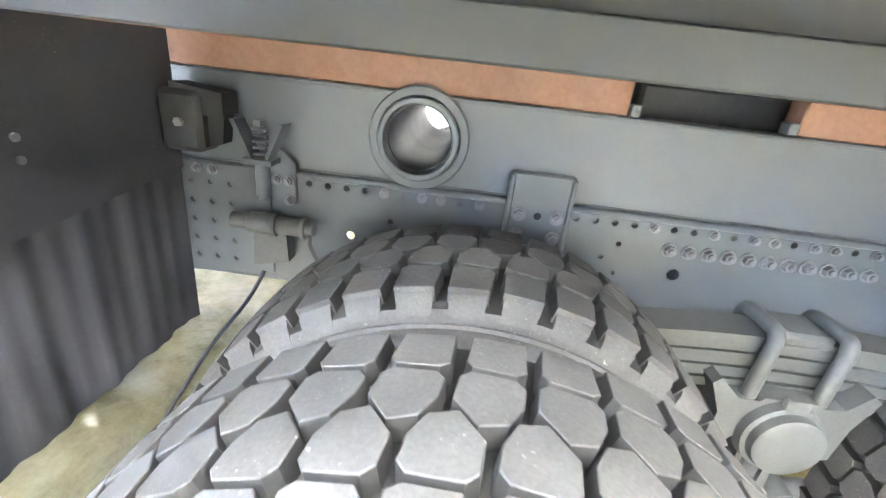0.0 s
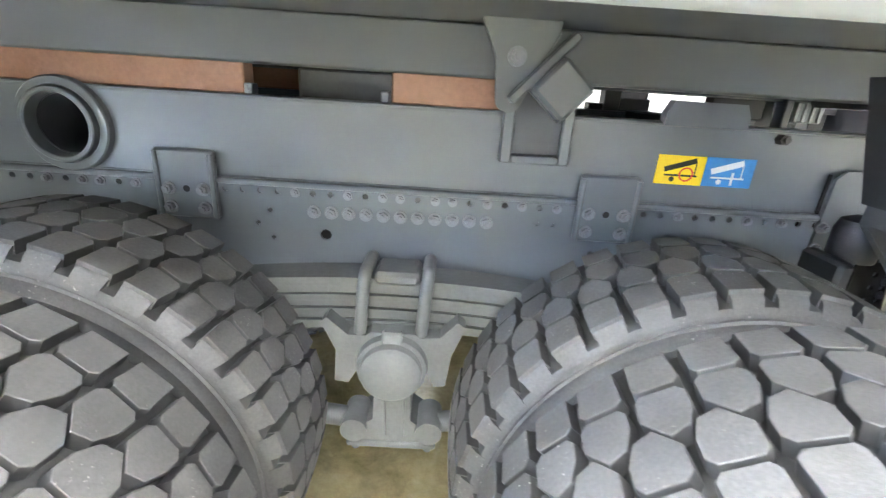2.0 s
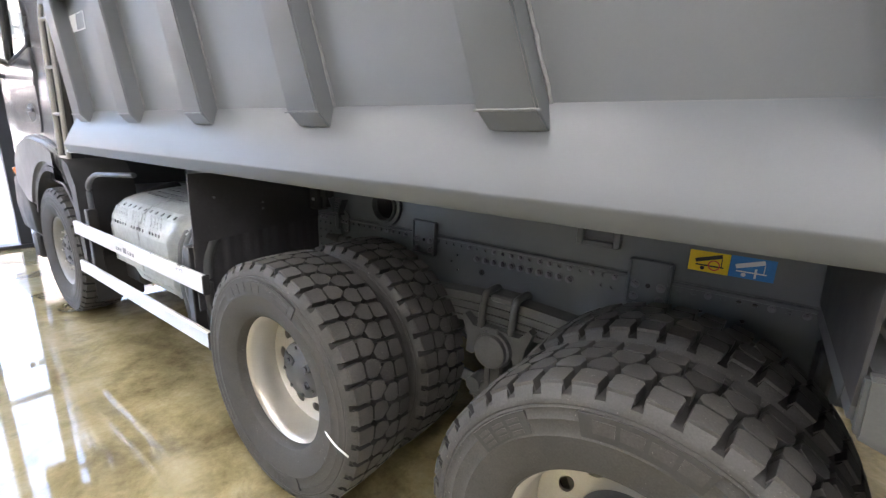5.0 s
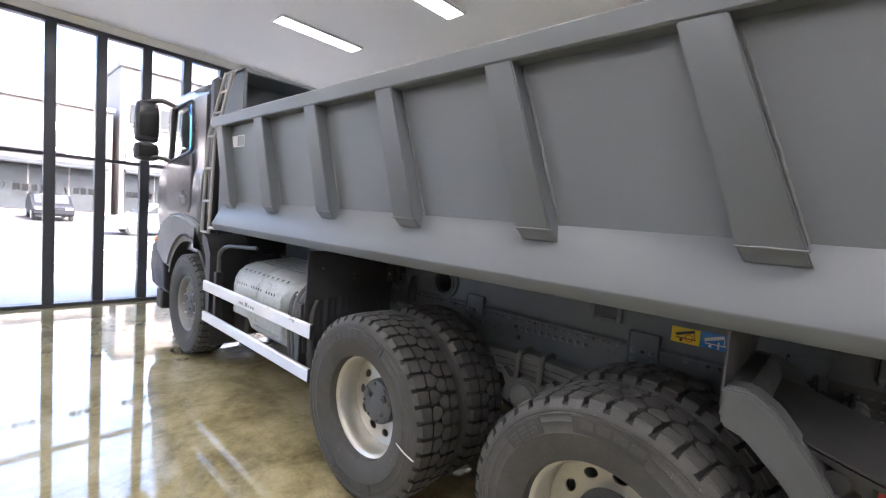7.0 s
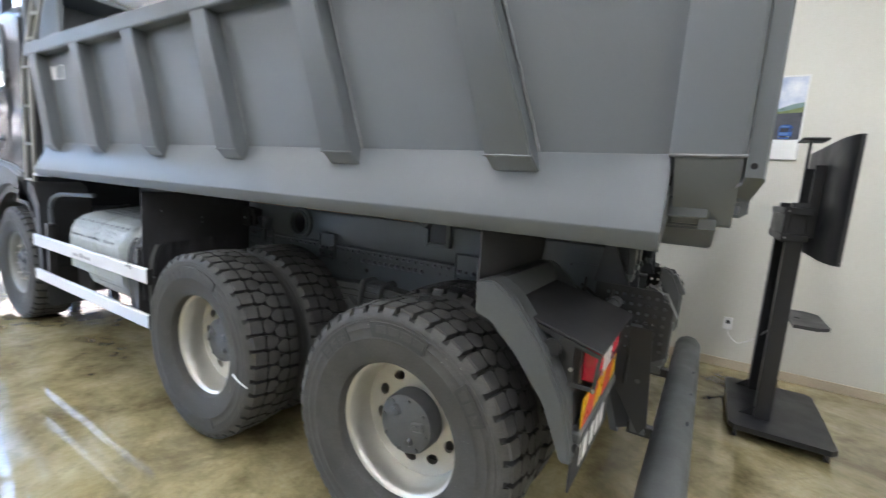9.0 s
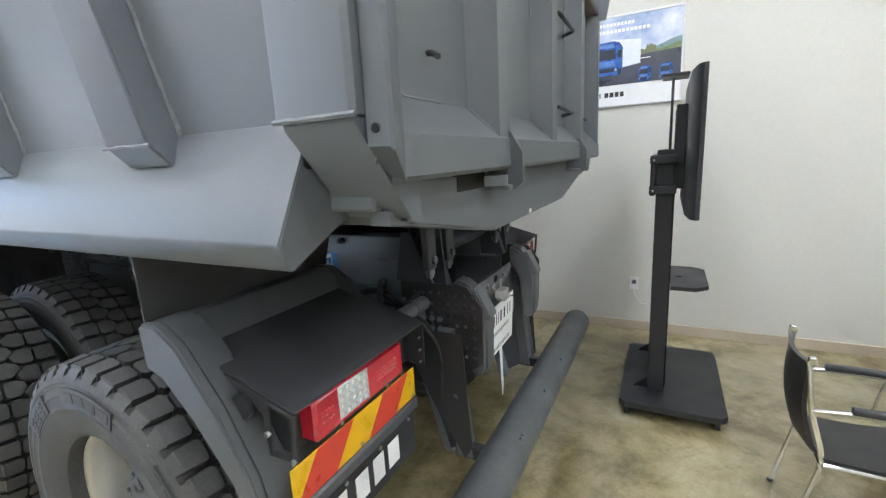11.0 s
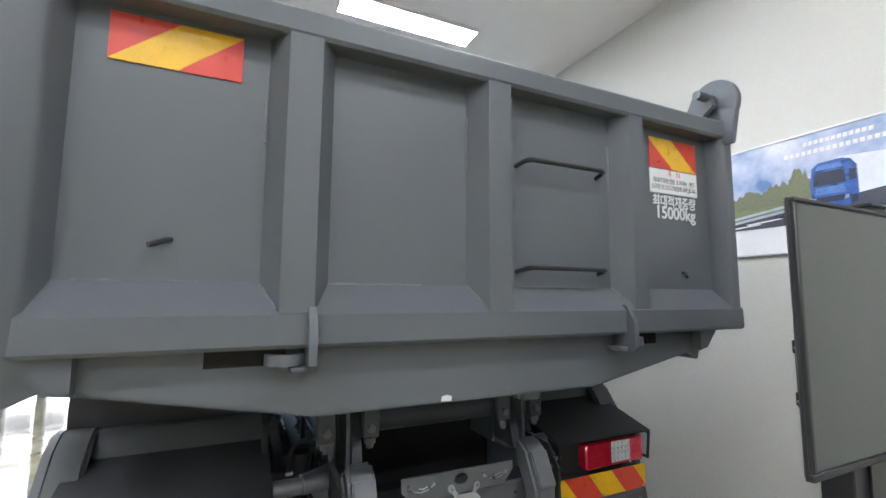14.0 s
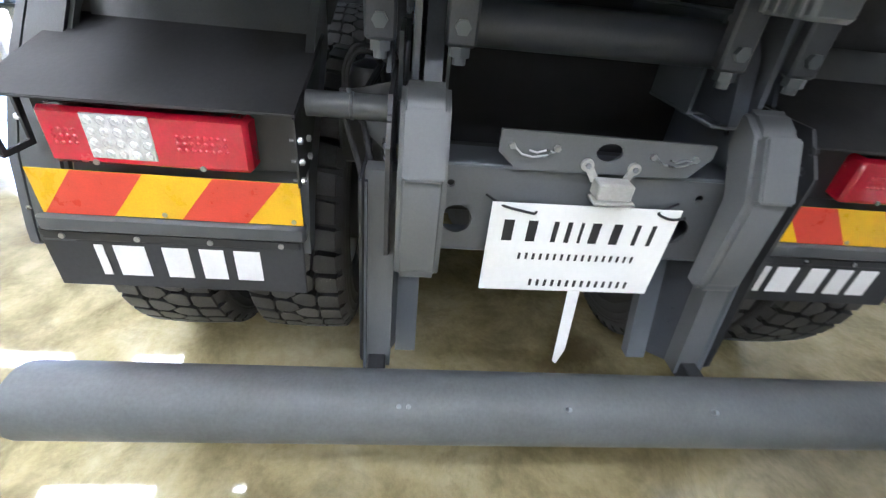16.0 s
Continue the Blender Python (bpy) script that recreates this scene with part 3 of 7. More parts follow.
def tyre_mesh(blocks=41):
    """A traction tyre: carcass, rings moulded on the side wall and four rows of tread blocks."""
    prof = [(0.292, -0.112), (0.30, -0.126), (0.335, -0.144), (0.40, -0.152), (0.412, -0.1555), (0.420, -0.152), (0.45, -0.151), (0.457, -0.1535), (0.464, -0.1505), (0.480, -0.148), (0.487, -0.150), (0.493, -0.147), (0.505, -0.136), (0.520, -0.120), (0.532, -0.106)]
    prof = [(0.292 + (r - 0.292) * 0.936, y) for r, y in prof[:12]] + [(R - 0.056, -0.1495), (R - 0.044, -0.1480), (R - 0.036, -0.1435), (R - 0.032, -0.1340), (R - 0.030, -0.110), (R - 0.028, -0.06), (R - 0.027, 0)]
    full = prof + [(r, -y) for r, y in prof[-2::-1]]
    bm = lathe(bmesh.new(), full, 96, "y", closed=True)
    finish(bm, 30)
    for f in bm.faces:
        c = f.calc_center_median()
        # the groove floor gets the rubber with painted shade
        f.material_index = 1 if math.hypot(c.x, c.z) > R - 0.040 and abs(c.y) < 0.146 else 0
    carcass = bpy.data.meshes.new("tyre")
    bm.to_mesh(carcass)
    bm.free()
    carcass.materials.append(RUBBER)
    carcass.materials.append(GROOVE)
    bm = bmesh.new()
    p = 6.283185 / blocks

    def crown(y):
        return R - 0.0055 * (abs(y) / 0.118) ** 2.5

    def block(poly, a0, s, groove):
        """poly: corners (share of the pitch, metres from the middle); s mirrors it."""
        n = len(poly)
        cu, cv = sum(u for u, v in poly) / n, sum(v for u, v in poly) / n
        rings = []
        for depth, inset in ((0.031, -0.0024), (0.0012, 0.0), (0.0, 0.0014)):
            ring = []
            for u, v in poly:
                du, dv = (u - cu) * p * R, v - cv
                ln = math.hypot(du, dv)
                k = 1 - (groove + inset) / ln
                y = s * (cv + dv * k)
                a = a0 + s * (cu * p + du * k / R)
                r = crown(y) - depth
                ring.append(bm.verts.new((r * math.cos(a), y, r * math.sin(a))))
            rings.append(ring)
        bm.faces.new(rings[-1])
        for q, t in zip(rings, rings[1:]):
            for i in range(n):
                j = (i + 1) % n
                bm.faces.new((q[i], q[j], t[j], t[i]))

    # wide slanting cross grooves run through each half; a narrow zigzag groove parts the halves
    inner = [(0.26, 0.0565), (0.84, 0.0605), (0.98, 0.052), (1.04, 0.022), (0.74, -0.008), (0.40, -0.002), (0.20, 0.022), (0.15, 0.046)]
    shoulder = [(0.05, 0.124), (0.80, 0.124), (0.90, 0.076), (0.82, 0.0675), (0.24, 0.0635), (0.10, 0.071)]
    for k in range(blocks):
        for s in (-1, 1):
            a = (k if s > 0 else k + 0.69) * p
            block(inner, a, s, 0.0)
            block(shoulder, a, s, 0.0)
            # the block's flank down the shoulder
            q = []
            for u in (0.075, 0.775):
                for rr, y in ((R - 0.008, 0.1165), (R - 0.023, 0.1325), (R - 0.045, 0.1420), (R - 0.056, 0.125), (R - 0.030, 0.095)):
                    ang = a + s * u * p * (1 if rr > R - 0.03 else 0.95)
                    q.append(bm.verts.new((rr * math.cos(ang), s * y, rr * math.sin(ang))))
            for i in range(5):
                j = (i + 1) % 5
                bm.faces.new((q[i], q[j], q[5 + j], q[5 + i]))
            bm.faces.new(q[4::-1])
            bm.faces.new(q[5:])
    finish(bm, 30)
    for f in bm.faces:   # the flanks of the blocks take the groove colour, shade included
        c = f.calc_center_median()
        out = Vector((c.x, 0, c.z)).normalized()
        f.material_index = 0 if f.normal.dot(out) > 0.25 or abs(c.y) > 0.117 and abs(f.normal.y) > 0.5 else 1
    me = bpy.data.meshes.new("tread")
    bm.to_mesh(me)
    bm.free()
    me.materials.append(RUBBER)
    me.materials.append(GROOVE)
    return carcass, me


TYRE, TREAD = tyre_mesh()
TYRE.transform(Matrix.Diagonal((1, 1.05, 1, 1)))
TREAD.transform(Matrix.Diagonal((1, 1.10, 1, 1)))


def disc_mesh():
    """The wheel's disc with ten hand holes."""
    n = 56
    outline = [(0.262 * math.cos(6.283185 * k / n), 0.262 * math.sin(6.283185 * k / n)) for k in range(n)]
    holes = []
    for k in range(10):
        a = 6.283185 * k / 10
        c, s = math.cos(a), math.sin(a)
        ring = [(0.192 + 0.022 * math.cos(0.4488 * j), 0.031 * math.sin(0.4488 * j)) for j in range(14)]
        holes.append([(u * c - v * s, u * s + v * c) for u, v in ring])
    me = sheet_mesh(outline, holes, 0.012)
    me.materials.append(RIM)
    return me


DISC = disc_mesh()
rim_bm = lathe(bmesh.new(), [(0.262, 0.115), (0.262, 0.02), (0.270, -0.04), (0.272, -0.105), (0.282, -0.118), (0.292, -0.122), (0.303, -0.128), (0.306, -0.122), (0.302, -0.112), (0.290, -0.105), (0.284, 0.0), (0.284, 0.115), (0.290, 0.13), (0.262, 0.13)], 56, closed=True)
finish(rim_bm)
RIMMESH = bpy.data.meshes.new("rim")
rim_bm.to_mesh(RIMMESH)
rim_bm.free()
RIMMESH.materials.append(RIM)


def hub_mesh(out):
    bm = lathe(bmesh.new(), [(0.0, -out), (0.115, -out), (0.128, -out + 0.006), (0.133, -out + 0.016), (0.136, 0.0), (0.146, 0.002), (0.150, 0.02), (0.0, 0.02)], 40)
    for k in range(8):
        a = 6.283185 * (k + 0.3) / 8
        cyl(bm, (0.112 * math.cos(a), -out - 0.006, 0.112 * math.sin(a)), (0.112 * math.cos(a), -out + 0.004, 0.112 * math.sin(a)), 0.0085, 6)
    for a, w, h in ((35, 0.030, 0.020), (150, 0.024, 0.020), (-40, 0.018, 0.016)):   # cast bosses with plugs
        m = pose(0, 0, 0, 0, -a, 0)
        cbox(bm, (0.072 - w, -out - 0.012, -h), (0.072 + w, -out + 0.004, h), 0.006, m)
        cyl(bm, m @ Vector((0.072, -out - 0.018, 0)), m @ Vector((0.072, -out - 0.010, 0)), 0.012, 6)
    finish(bm)
    me = bpy.data.meshes.new("hub")
    bm.to_mesh(me)
    bm.free()
    me.materials.append(HUBPAINT)
    return me


HUB, HUBF = hub_mesh(0.085), hub_mesh(0.048)
nut_bm = cyl(bmesh.new(), (0, -0.03, 0), (0, 0, 0), 0.016, 6)
cyl(nut_bm, (0, -0.006, 0), (0, 0, 0), 0.024, 14)
cyl(nut_bm, (0, -0.05, 0), (0, -0.03, 0), 0.010, 8)
finish(nut_bm)
NUT = bpy.data.meshes.new("wheel_nut")
nut_bm.to_mesh(NUT)
nut_bm.free()
NUT.materials.append(RIM)


def wheel(x, y, side, kind="outer", turn=0.0, long_hub=True):
    """side -1: its outside faces -y. kind outer: dished with hub; inner: tyre and rim; front: bulged disc."""
    w = part("wheel", TYRE, RUBBER, truck, "heavy treaded black tyre" if kind == "inner" else "treaded black tyre on a silver dished rim", pose(x, y, HUBZ - (0.010 if x == 0 else 0), 0, turn, 0 if side < 0 else 180))
    tagged(part("tread", TREAD, RUBBER, w), kind="stuff")
    grey = kind == "front"
    rm = RIMMESH.copy() if grey else RIMMESH
    dm = DISC.copy() if grey else DISC
    if grey:
        rm.materials[0] = dm.materials[0] = GREYRIM
    part("rim", rm, RIM, w, m=pose(0, 0.032 if kind == "outer" else 0, 0, 0, 0, 0 if kind != "inner" else 180))
    if kind == "inner":
        return w
    dy = 0.048 if kind == "outer" else -0.05
    part("disc", dm, RIM, w, m=Matrix.Translation((0, dy, 0)) @ pose(0, 0, 0, 90, 0, 0))
    part("hub", HUB if kind == "outer" and long_hub else HUBF, FRAME, w, m=pose(0, dy - 0.006, 0))
    for k in range(10 if grey else 0):
        a = 6.283185 * (k + 0.5) / 10
        part("wheel_nut", NUT, RIM, w, m=pose(0.165 * math.cos(a), dy - 0.006, 0.165 * math.sin(a)))
    return w


for i, x in enumerate(AX):
    wheel(x, -1.09, -1, "outer", 4 + 19 * i, i == 1)
    wheel(x, -0.694, -1, "inner", 7 + 13 * i)
    wheel(x, 1.09, 1, "outer", 11 + 17 * i, i == 1)
    wheel(x, 0.694, 1, "inner", 3 + 23 * i)
for s in (-1, 1):
    wheel(-4.57, s * 1.04, s, "front", 9)

# smooth dark panels on the side walls with their lettering as plain raised bars, and the valve hose


def sector(x, a0, a1, r0, r1, y0, y1, name, mt, label=""):
    """A band of the side wall from angle a0 to a1, in degrees from the forward level, upwards."""
    n = max(3, int(abs(a1 - a0) / 5))
    arc = [radians(a0 + (a1 - a0) * k / n) for k in range(n + 1)]
    pts = [(x + r1 * math.cos(a), HUBZ + r1 * math.sin(a)) for a in arc] + [(x + r0 * math.cos(a), HUBZ + r0 * math.sin(a)) for a in arc[::-1]]
    part(name, prism(bmesh.new(), pts, "y", y0, y1), mt, truck, label)


for x, panels, groups in (
    (AX[0], ((62, 130), (-136, -112), (-106, -66)), ((126, 5, 7.2, 5.2, 0.412, 0.455), (86, 2, 11, 9, 0.436, 0.452), (86, 2, 11, 9, 0.414, 0.430), (-78, 3, 4.5, 3.0, 0.412, 0.455), (-116, 2, 8, 6, 0.415, 0.45))),
    (AX[1], ((122, 146), (68, 104), (24, 44)), ((144, 3, 7, 5, 0.408, 0.418), (144, 3, 7, 5, 0.424, 0.434), (144, 3, 7, 5, 0.440, 0.450), (100, 4, 8, 6.5, 0.418, 0.45), (42, 3, 6, 4.5, 0.415, 0.45)))):
    for a0, a1 in panels:
        sector(x, a0, a1, 0.402, 0.463, -1.2540, -1.236, "sidewall_panel", SIDEPANEL)
    for a0, n, pitch, w, r0, r1 in groups:
        for k in range(n):
            sector(x, a0 - pitch * k - w, a0 - pitch * k, r0, r1, -1.2560, -1.24, "sidewall_lettering", RUBBER)
bm = sweep(bmesh.new(), bend([(-1.20, -1.08, 0.486), (-1.12, -1.175, 0.480), (-1.05, -1.245, 0.492), (-0.955, -1.266, 0.480), (-0.890, -1.262, 0.464)], 0.05, 6), 0.0036, 8)
part("valve_hose", bm, ALU, truck, "pale braided valve extension hose")

LIFT = 0.012
# ---- chassis rails with their hole rows
FY = 0.372


def rail(s):
    x0, x1 = -6.2, 0.70
    holes = []
    k = 0
    x = -2.06
    while x < 0.66:
        if not (-1.36 < x < -1.19 or -0.24 < x < -0.06):
            holes.append((x, 1.052, 0.0085))
        x += 0.0468
    for x, z, r in ((-0.905, 0.938, 0.016), (-1.055, 1.0, 0.007), (-1.09, 0.962, 0.007), (-1.05, 0.922, 0.006), (-0.33, 1.008, 0.007), (-0.288, 1.008, 0.007), (-1.72, 0.93, 0.012), (-1.62, 0.98, 0.008), (0.03, 0.99, 0.008), (0.16, 0.985, 0.008), (-0.17, 0.93, 0.008)):
        holes.append((x, z, r))
    m = pose(0, s * FY, 0, 90, 0, 0)
    web = part("chassis_rail", plate([(x0, 0.775), (x1, 0.775), (x1, 1.075), (x0, 1.075)], holes, 0.008, m), FRAME, truck, "drilled grey steel chassis rail")
    for z0, z1 in ((0.775, 0.783), (1.070, 1.080)):
        part("flange", box((x0, s * (FY + 0.006), z0), (x1, s * (FY - 0.08), z1), 0.003), FRAME, web)
    part("rolled_edge", cyl(bmesh.new(), (x0, s * (FY + 0.002), 1.073), (x1, s * (FY + 0.002), 1.073), 0.0085, 14), FRAME, web)
    return web


for s in (-1, 1):
    rail(s)
    web = plate([(-4.0, 1.080), (0.62, 1.080), (0.62, 1.290), (-4.0, 1.290)], [(-1.565, 1.192, 0.080)], 0.008, pose(0, s * (FY - 0.016), 0, 90, 0, 0))
    sub = part("subframe", web, FRAME, truck, "grey box-section tipping subframe")
    part("inner_web", plate([(-4.0, 1.080), (0.62, 1.080), (0.62, 1.290), (-4.0, 1.290)], [(-1.565, 1.192, 0.080)], 0.008, pose(0, s * (FY - 0.09), 0, 90, 0, 0)), FRAME, sub)
    for z0, z1 in ((1.076, 1.086), (1.282, 1.292)):
        part("flange", box((-4.0, s * (FY - 0.010), z0), (0.62, s * (FY - 0.096), z1), 0.003), FRAME, sub)
    # timber packing strips on the subframe
    for a, b in ((-2.6, -1.105), (-0.735, -0.44)):
        part("timber_strip", box((a, s * (FY - 0.022), 1.293), (b, s * (FY - 0.085), 1.368), 0.004), WOOD, truck, "reddish bare timber packing strip")
        for x in (b + 0.002, a - 0.027):
            part("clip", box((x, s * (FY - 0.012), 1.293), (x + 0.022, s * (FY - 0.05), 1.32), 0.003), DULL, truck)
part("hoist_housing", box((-1.03, -0.17, 0.98), (-0.50, 0.17, 1.372), 0.012), CAST, truck, "grey hoist housing between the rails")
part("hoist_cylinder", cyl(bmesh.new(), (-2.9, 0.10, 0.98), (-0.45, 0.10, 1.05), 0.07, 20), CAST, truck)

# valve blocks behind the gap under the body, and an added black light blocker
for x0, x1, z1 in ((-0.045, 0.012, 1.318), (0.012, 0.075, 1.374), (0.075, 0.19, 1.342), (0.43, 0.635, 1.374)):
    part("valve_block", box((x0, 0.27, 1.293), (x1, 0.33, z1), 0.004), BLACK, truck)
part("cavity_light_blocker", box((0.10, -0.28, 1.02), (0.20, 0.268, 1.300), 0.006), BLACK, truck)
vb = part("valve_body", box((0.735, 0.26, 1.293), (0.865, 0.34, 1.372), 0.008), FRAME, truck, "ribbed grey valve body")
for k in range(4):
    part("rib", box((0.747 + 0.030 * k, 0.252, 1.296), (0.759 + 0.030 * k, 0.26, 1.366), 0.002), DULL, vb)

# bolts
bolt_bm = cyl(bmesh.new(), (0, 0, 0), (0, -0.004, 0), 0.0165, 16)
cyl(bolt_bm, (0, -0.004, 0), (0, -0.016, 0), 0.0125, 6)
cyl(bolt_bm, (0, -0.016, 0), (0, -0.022, 0), 0.007, 10)
finish(bolt_bm)
BOLT = bpy.data.meshes.new("bolt")
bolt_bm.to_mesh(BOLT)
bolt_bm.free()
BOLT.materials.append(DULL)


def bolt(x, y, z, size=1.0, rz=0, parent=None):
    o = new("bolt", BOLT)
    o.parent = parent or truck
    o.matrix_basis = pose(x, y, z + (LIFT if o.parent is truck else 0), 0, 17 * (x + z) * 10 % 60, rz) @ Matrix.Scale(size, 4)
    return o


yb = -FY - 0.004
for k in range(11):
    bolt(-0.935 + 0.0468 * k, yb, 1.002, 1.1)
for x in (-1.63, -1.545, -1.50, -1.405, -1.0, -0.86, -0.77, -0.725, -0.63, -0.585, -0.49, -0.355, -0.262, 0.03, 0.22, 0.31, 0.35, 0.45, 0.50, 0.55):
    bolt(-2.06 + round((x + 2.06) / 0.0468) * 0.0468, yb, 1.052, 0.78)
# crosswise pipe through the subframe
ring = lathe(bmesh.new(), [(0.078, 0.02), (0.079, -0.030), (0.082, -0.033), (0.090, -0.033), (0.093, -0.030), (0.093, 0.02)], 48)
lathe(ring, [(0.093, -0.012), (0.098, -0.016), (0.114, -0.016), (0.1175, -0.012), (0.1175, 0.01), (0.093, 0.01)], 48)
part("pipe_collar", ring, FRAME, truck, m=pose(-1.565, -FY + 0.006, 1.192))
# the shade inside the bore is put into the darker paint
part("cross_pipe", lathe(bmesh.new(), [(0.074, 0.0), (0.074, 0.725), (0.077, 0.725), (0.077, 0.0)], 32, closed=True), FRAMESHADE, truck, m=pose(-1.565, -FY + 0.01, 1.192))


def fish_plate(x0, x1, z0, z1):
    """A mounting plate that stands proud of the rail, its side edges folded forward."""
    y = -FY - 0.018
    pl = part("bracket_plate", box((x0, -FY + 0.004, z0), (x1, y, z1), 0.006), FRAME, truck, "grey bolted mounting plate with folded edges")
    for x in (x0 + 0.006, x1 - 0.006):
        part("folded_edge", cyl(bmesh.new(), (x, y - 0.002, z0 + 0.002), (x, y - 0.002, z1 - 0.008), 0.0065, 10), FRAME, pl, m=pose(0, 0, 0))
    part("plate_hole", cyl(bmesh.new(), ((x0 + x1) / 2, y + 0.004, 1.048), ((x0 + x1) / 2, y - 0.0006, 1.048), 0.009, 14), GAPSHADE, pl)
    for x in (x0 + 0.032, x1 - 0.032):
        for z in (1.048, 0.998):
            bolt(x, y, z, 1.05)


fish_plate(-1.342, -1.188, 0.968, 1.150)
fish_plate(-0.232, -0.075, 0.970, 1.150)
part("gusset_plate", prism(bmesh.new(), [(0.42, 0.97), (0.66, 0.97), (0.66, 1.20), (0.446, 1.20), (0.424, 1.178)], "y", -FY - 0.014, -FY - 0.005), FRAME, truck)
for x in (0.43, 0.50, 0.57):
    bolt(x, -FY - 0.014, 1.05, 1.0)
    bolt(x, -FY - 0.014, 0.99, 1.0)
# stake pocket
pk = bmesh.new()
for a, b in (((-0.452, 1.168), (-0.424, 1.345)), ((-0.302, 1.168), (-0.276, 1.345)), ((-0.424, 1.168), (-0.302, 1.190))):
    cbox(pk, (a[0], -FY - 0.020, a[1]), (b[0], -FY + 0.012, b[1]), 0.004)
part("stake_pocket", pk, FRAME, truck)
# back of the pocket, its shade put into a darker colour
part("pocket_plate", box((-0.424, -FY - 0.004, 1.19), (-0.302, -FY + 0.011, 1.345), 0.002), FRAMESHADE, truck)
# rest lug, plug and lift tab on the subframe
tab = prism(bmesh.new(), [(-0.045, 1.285), (-0.045, 1.315), (-0.03, 1.345), (0.15, 1.345), (0.165, 1.315), (0.165, 1.285)], "y", -FY - 0.002, -FY + 0.03)
part("rest_lug", tab, FRAME, truck)
part("grease_plug", cyl(cyl(bmesh.new(), (0.262, -FY + 0.012, 1.268), (0.262, -FY - 0.012, 1.268), 0.014, 6), (0.262, -FY - 0.012, 1.268), (0.262, -FY - 0.02, 1.268), 0.008, 10), BLACK, truck)

# warning stickers
st = part("warning_sticker", box((-0.035, -FY + 0.0115, 1.136), (0.091, -FY + 0.0095, 1.212), 0.0004), YPRINT, truck, "yellow warning sticker with a tipping-body sign")
bm = bmesh.new()
m0 = Matrix.Translation((-0.012, -FY + 0.0095, 1.168)) @ pose(0, 0, 0, 0, -18, 0)
cbox(bm, (0, -0.0008, 0), (0.085, 0, 0.014), 0.0002, m0)
cbox(bm, (-0.012, -FY + 0.0087, 1.158), (0.075, -FY + 0.0095, 1.163), 0.0002)
cyl(bm, (0.01, -FY + 0.0095, 1.150), (0.01, -FY + 0.0087, 1.150), 0.007, 14)
cbox(bm, (0.066, -FY + 0.0087, 1.163), (0.069, -FY + 0.0095, 1.192), 0.0002)
part("sign", bm, INK, st)
bm = lathe(bmesh.new(), [(0.015, 0.0), (0.019, 0.0), (0.019, -0.001), (0.015, -0.001)], 24, closed=True, m=pose(0.045, -FY + 0.0088, 1.164))
part("stop_mark", bm, RPRINT, st)
st = part("warning_sticker", box((0.092, -FY + 0.0115, 1.137), (0.222, -FY + 0.0095, 1.213), 0.0004), BLUE, truck, "blue safety sticker with a propped-body sign")
bm = bmesh.new()
m0 = Matrix.Translation((0.112, -FY + 0.0095, 1.168)) @ pose(0, 0, 0, 0, -18, 0)
cbox(bm, (0, -0.0008, 0), (0.085, 0, 0.016), 0.0002, m0)
cbox(bm, (0.112, -FY + 0.0087, 1.158), (0.20, -FY + 0.0095, 1.163), 0.0002)
cyl(bm, (0.135, -FY + 0.0095, 1.150), (0.135, -FY + 0.0087, 1.150), 0.007, 14)
cbox(bm, (0.190, -FY + 0.0087, 1.163), (0.193, -FY + 0.0095, 1.192), 0.0002)
cbox(bm, (0.165, -FY + 0.0087, 1.142), (0.172, -FY + 0.0095, 1.176), 0.0002)
part("sign", bm, WHITE, st)

# cross members between the rails
for x in (-3.4, -2.2, -1.9, -0.85, -0.30, 0.30):
    part("cross_member", box((x - 0.04, -FY + 0.006, 0.80), (x + 0.04, FY - 0.006, 1.06), 0.008), FRAME, truck)
# forward mounting plate with holes, spring hanger and air fitting
fp = plate([(-2.15, 0.78), (-1.92, 0.80), (-1.92, 1.08), (-2.15, 1.075)], [(x, z, 0.0075) for x in (-2.12, -2.07, -2.02) for z in (0.83, 0.88, 0.93, 0.98, 1.03)], 0.01, pose(0, -FY - 0.013, 0, 90, 0, 0))
part("mounting_plate", fp, FRAME, truck)
# spring-loaded bolt in a forked bracket
fork = bmesh.new()
for sx in (-1, 1):
    prism(fork, [(-1.925 + sx * 0.012, 1.105), (-1.925 + sx * 0.020, 1.105), (-1.925 + sx * 0.062, 1.195), (-1.925 + sx * 0.050, 1.195)], "y", -FY - 0.060, -FY - 0.012)
prism(fork, [(-1.96, 1.10), (-1.89, 1.10), (-1.89, 1.112), (-1.96, 1.112)], "y", -FY - 0.070, -FY - 0.008)
fk = part("fork_bracket", fork, FRAME, truck)
part("guide_bolt", cyl(cyl(bmesh.new(), (-1.925, -FY - 0.040, 1.02), (-1.925, -FY - 0.040, 1.10), 0.016, 14), (-1.925, -FY - 0.040, 1.01), (-1.925, -FY - 0.040, 1.02), 0.010, 12), FRAME, fk)
coil = [(-1.925 + 0.015 * math.cos(0.7 * k), -FY - 0.040 + 0.015 * math.sin(0.7 * k), 1.112 + 0.0016 * k) for k in range(46)]
part("coil_spring", sweep(bmesh.new(), coil, 0.0035, 6), DULL, fk)
part("bolt_head", cyl(bmesh.new(), (-1.925, -FY - 0.040, 1.186), (-1.925, -FY - 0.040, 1.198), 0.015, 6), DULL, fk)
part("mount_gusset", prism(bmesh.new(), [(-1.915, 0.95), (-1.855, 1.0), (-1.855, 1.10), (-1.885, 1.128), (-1.915, 1.128)], "y", -FY - 0.016, -FY - 0.006), FRAME, truck)
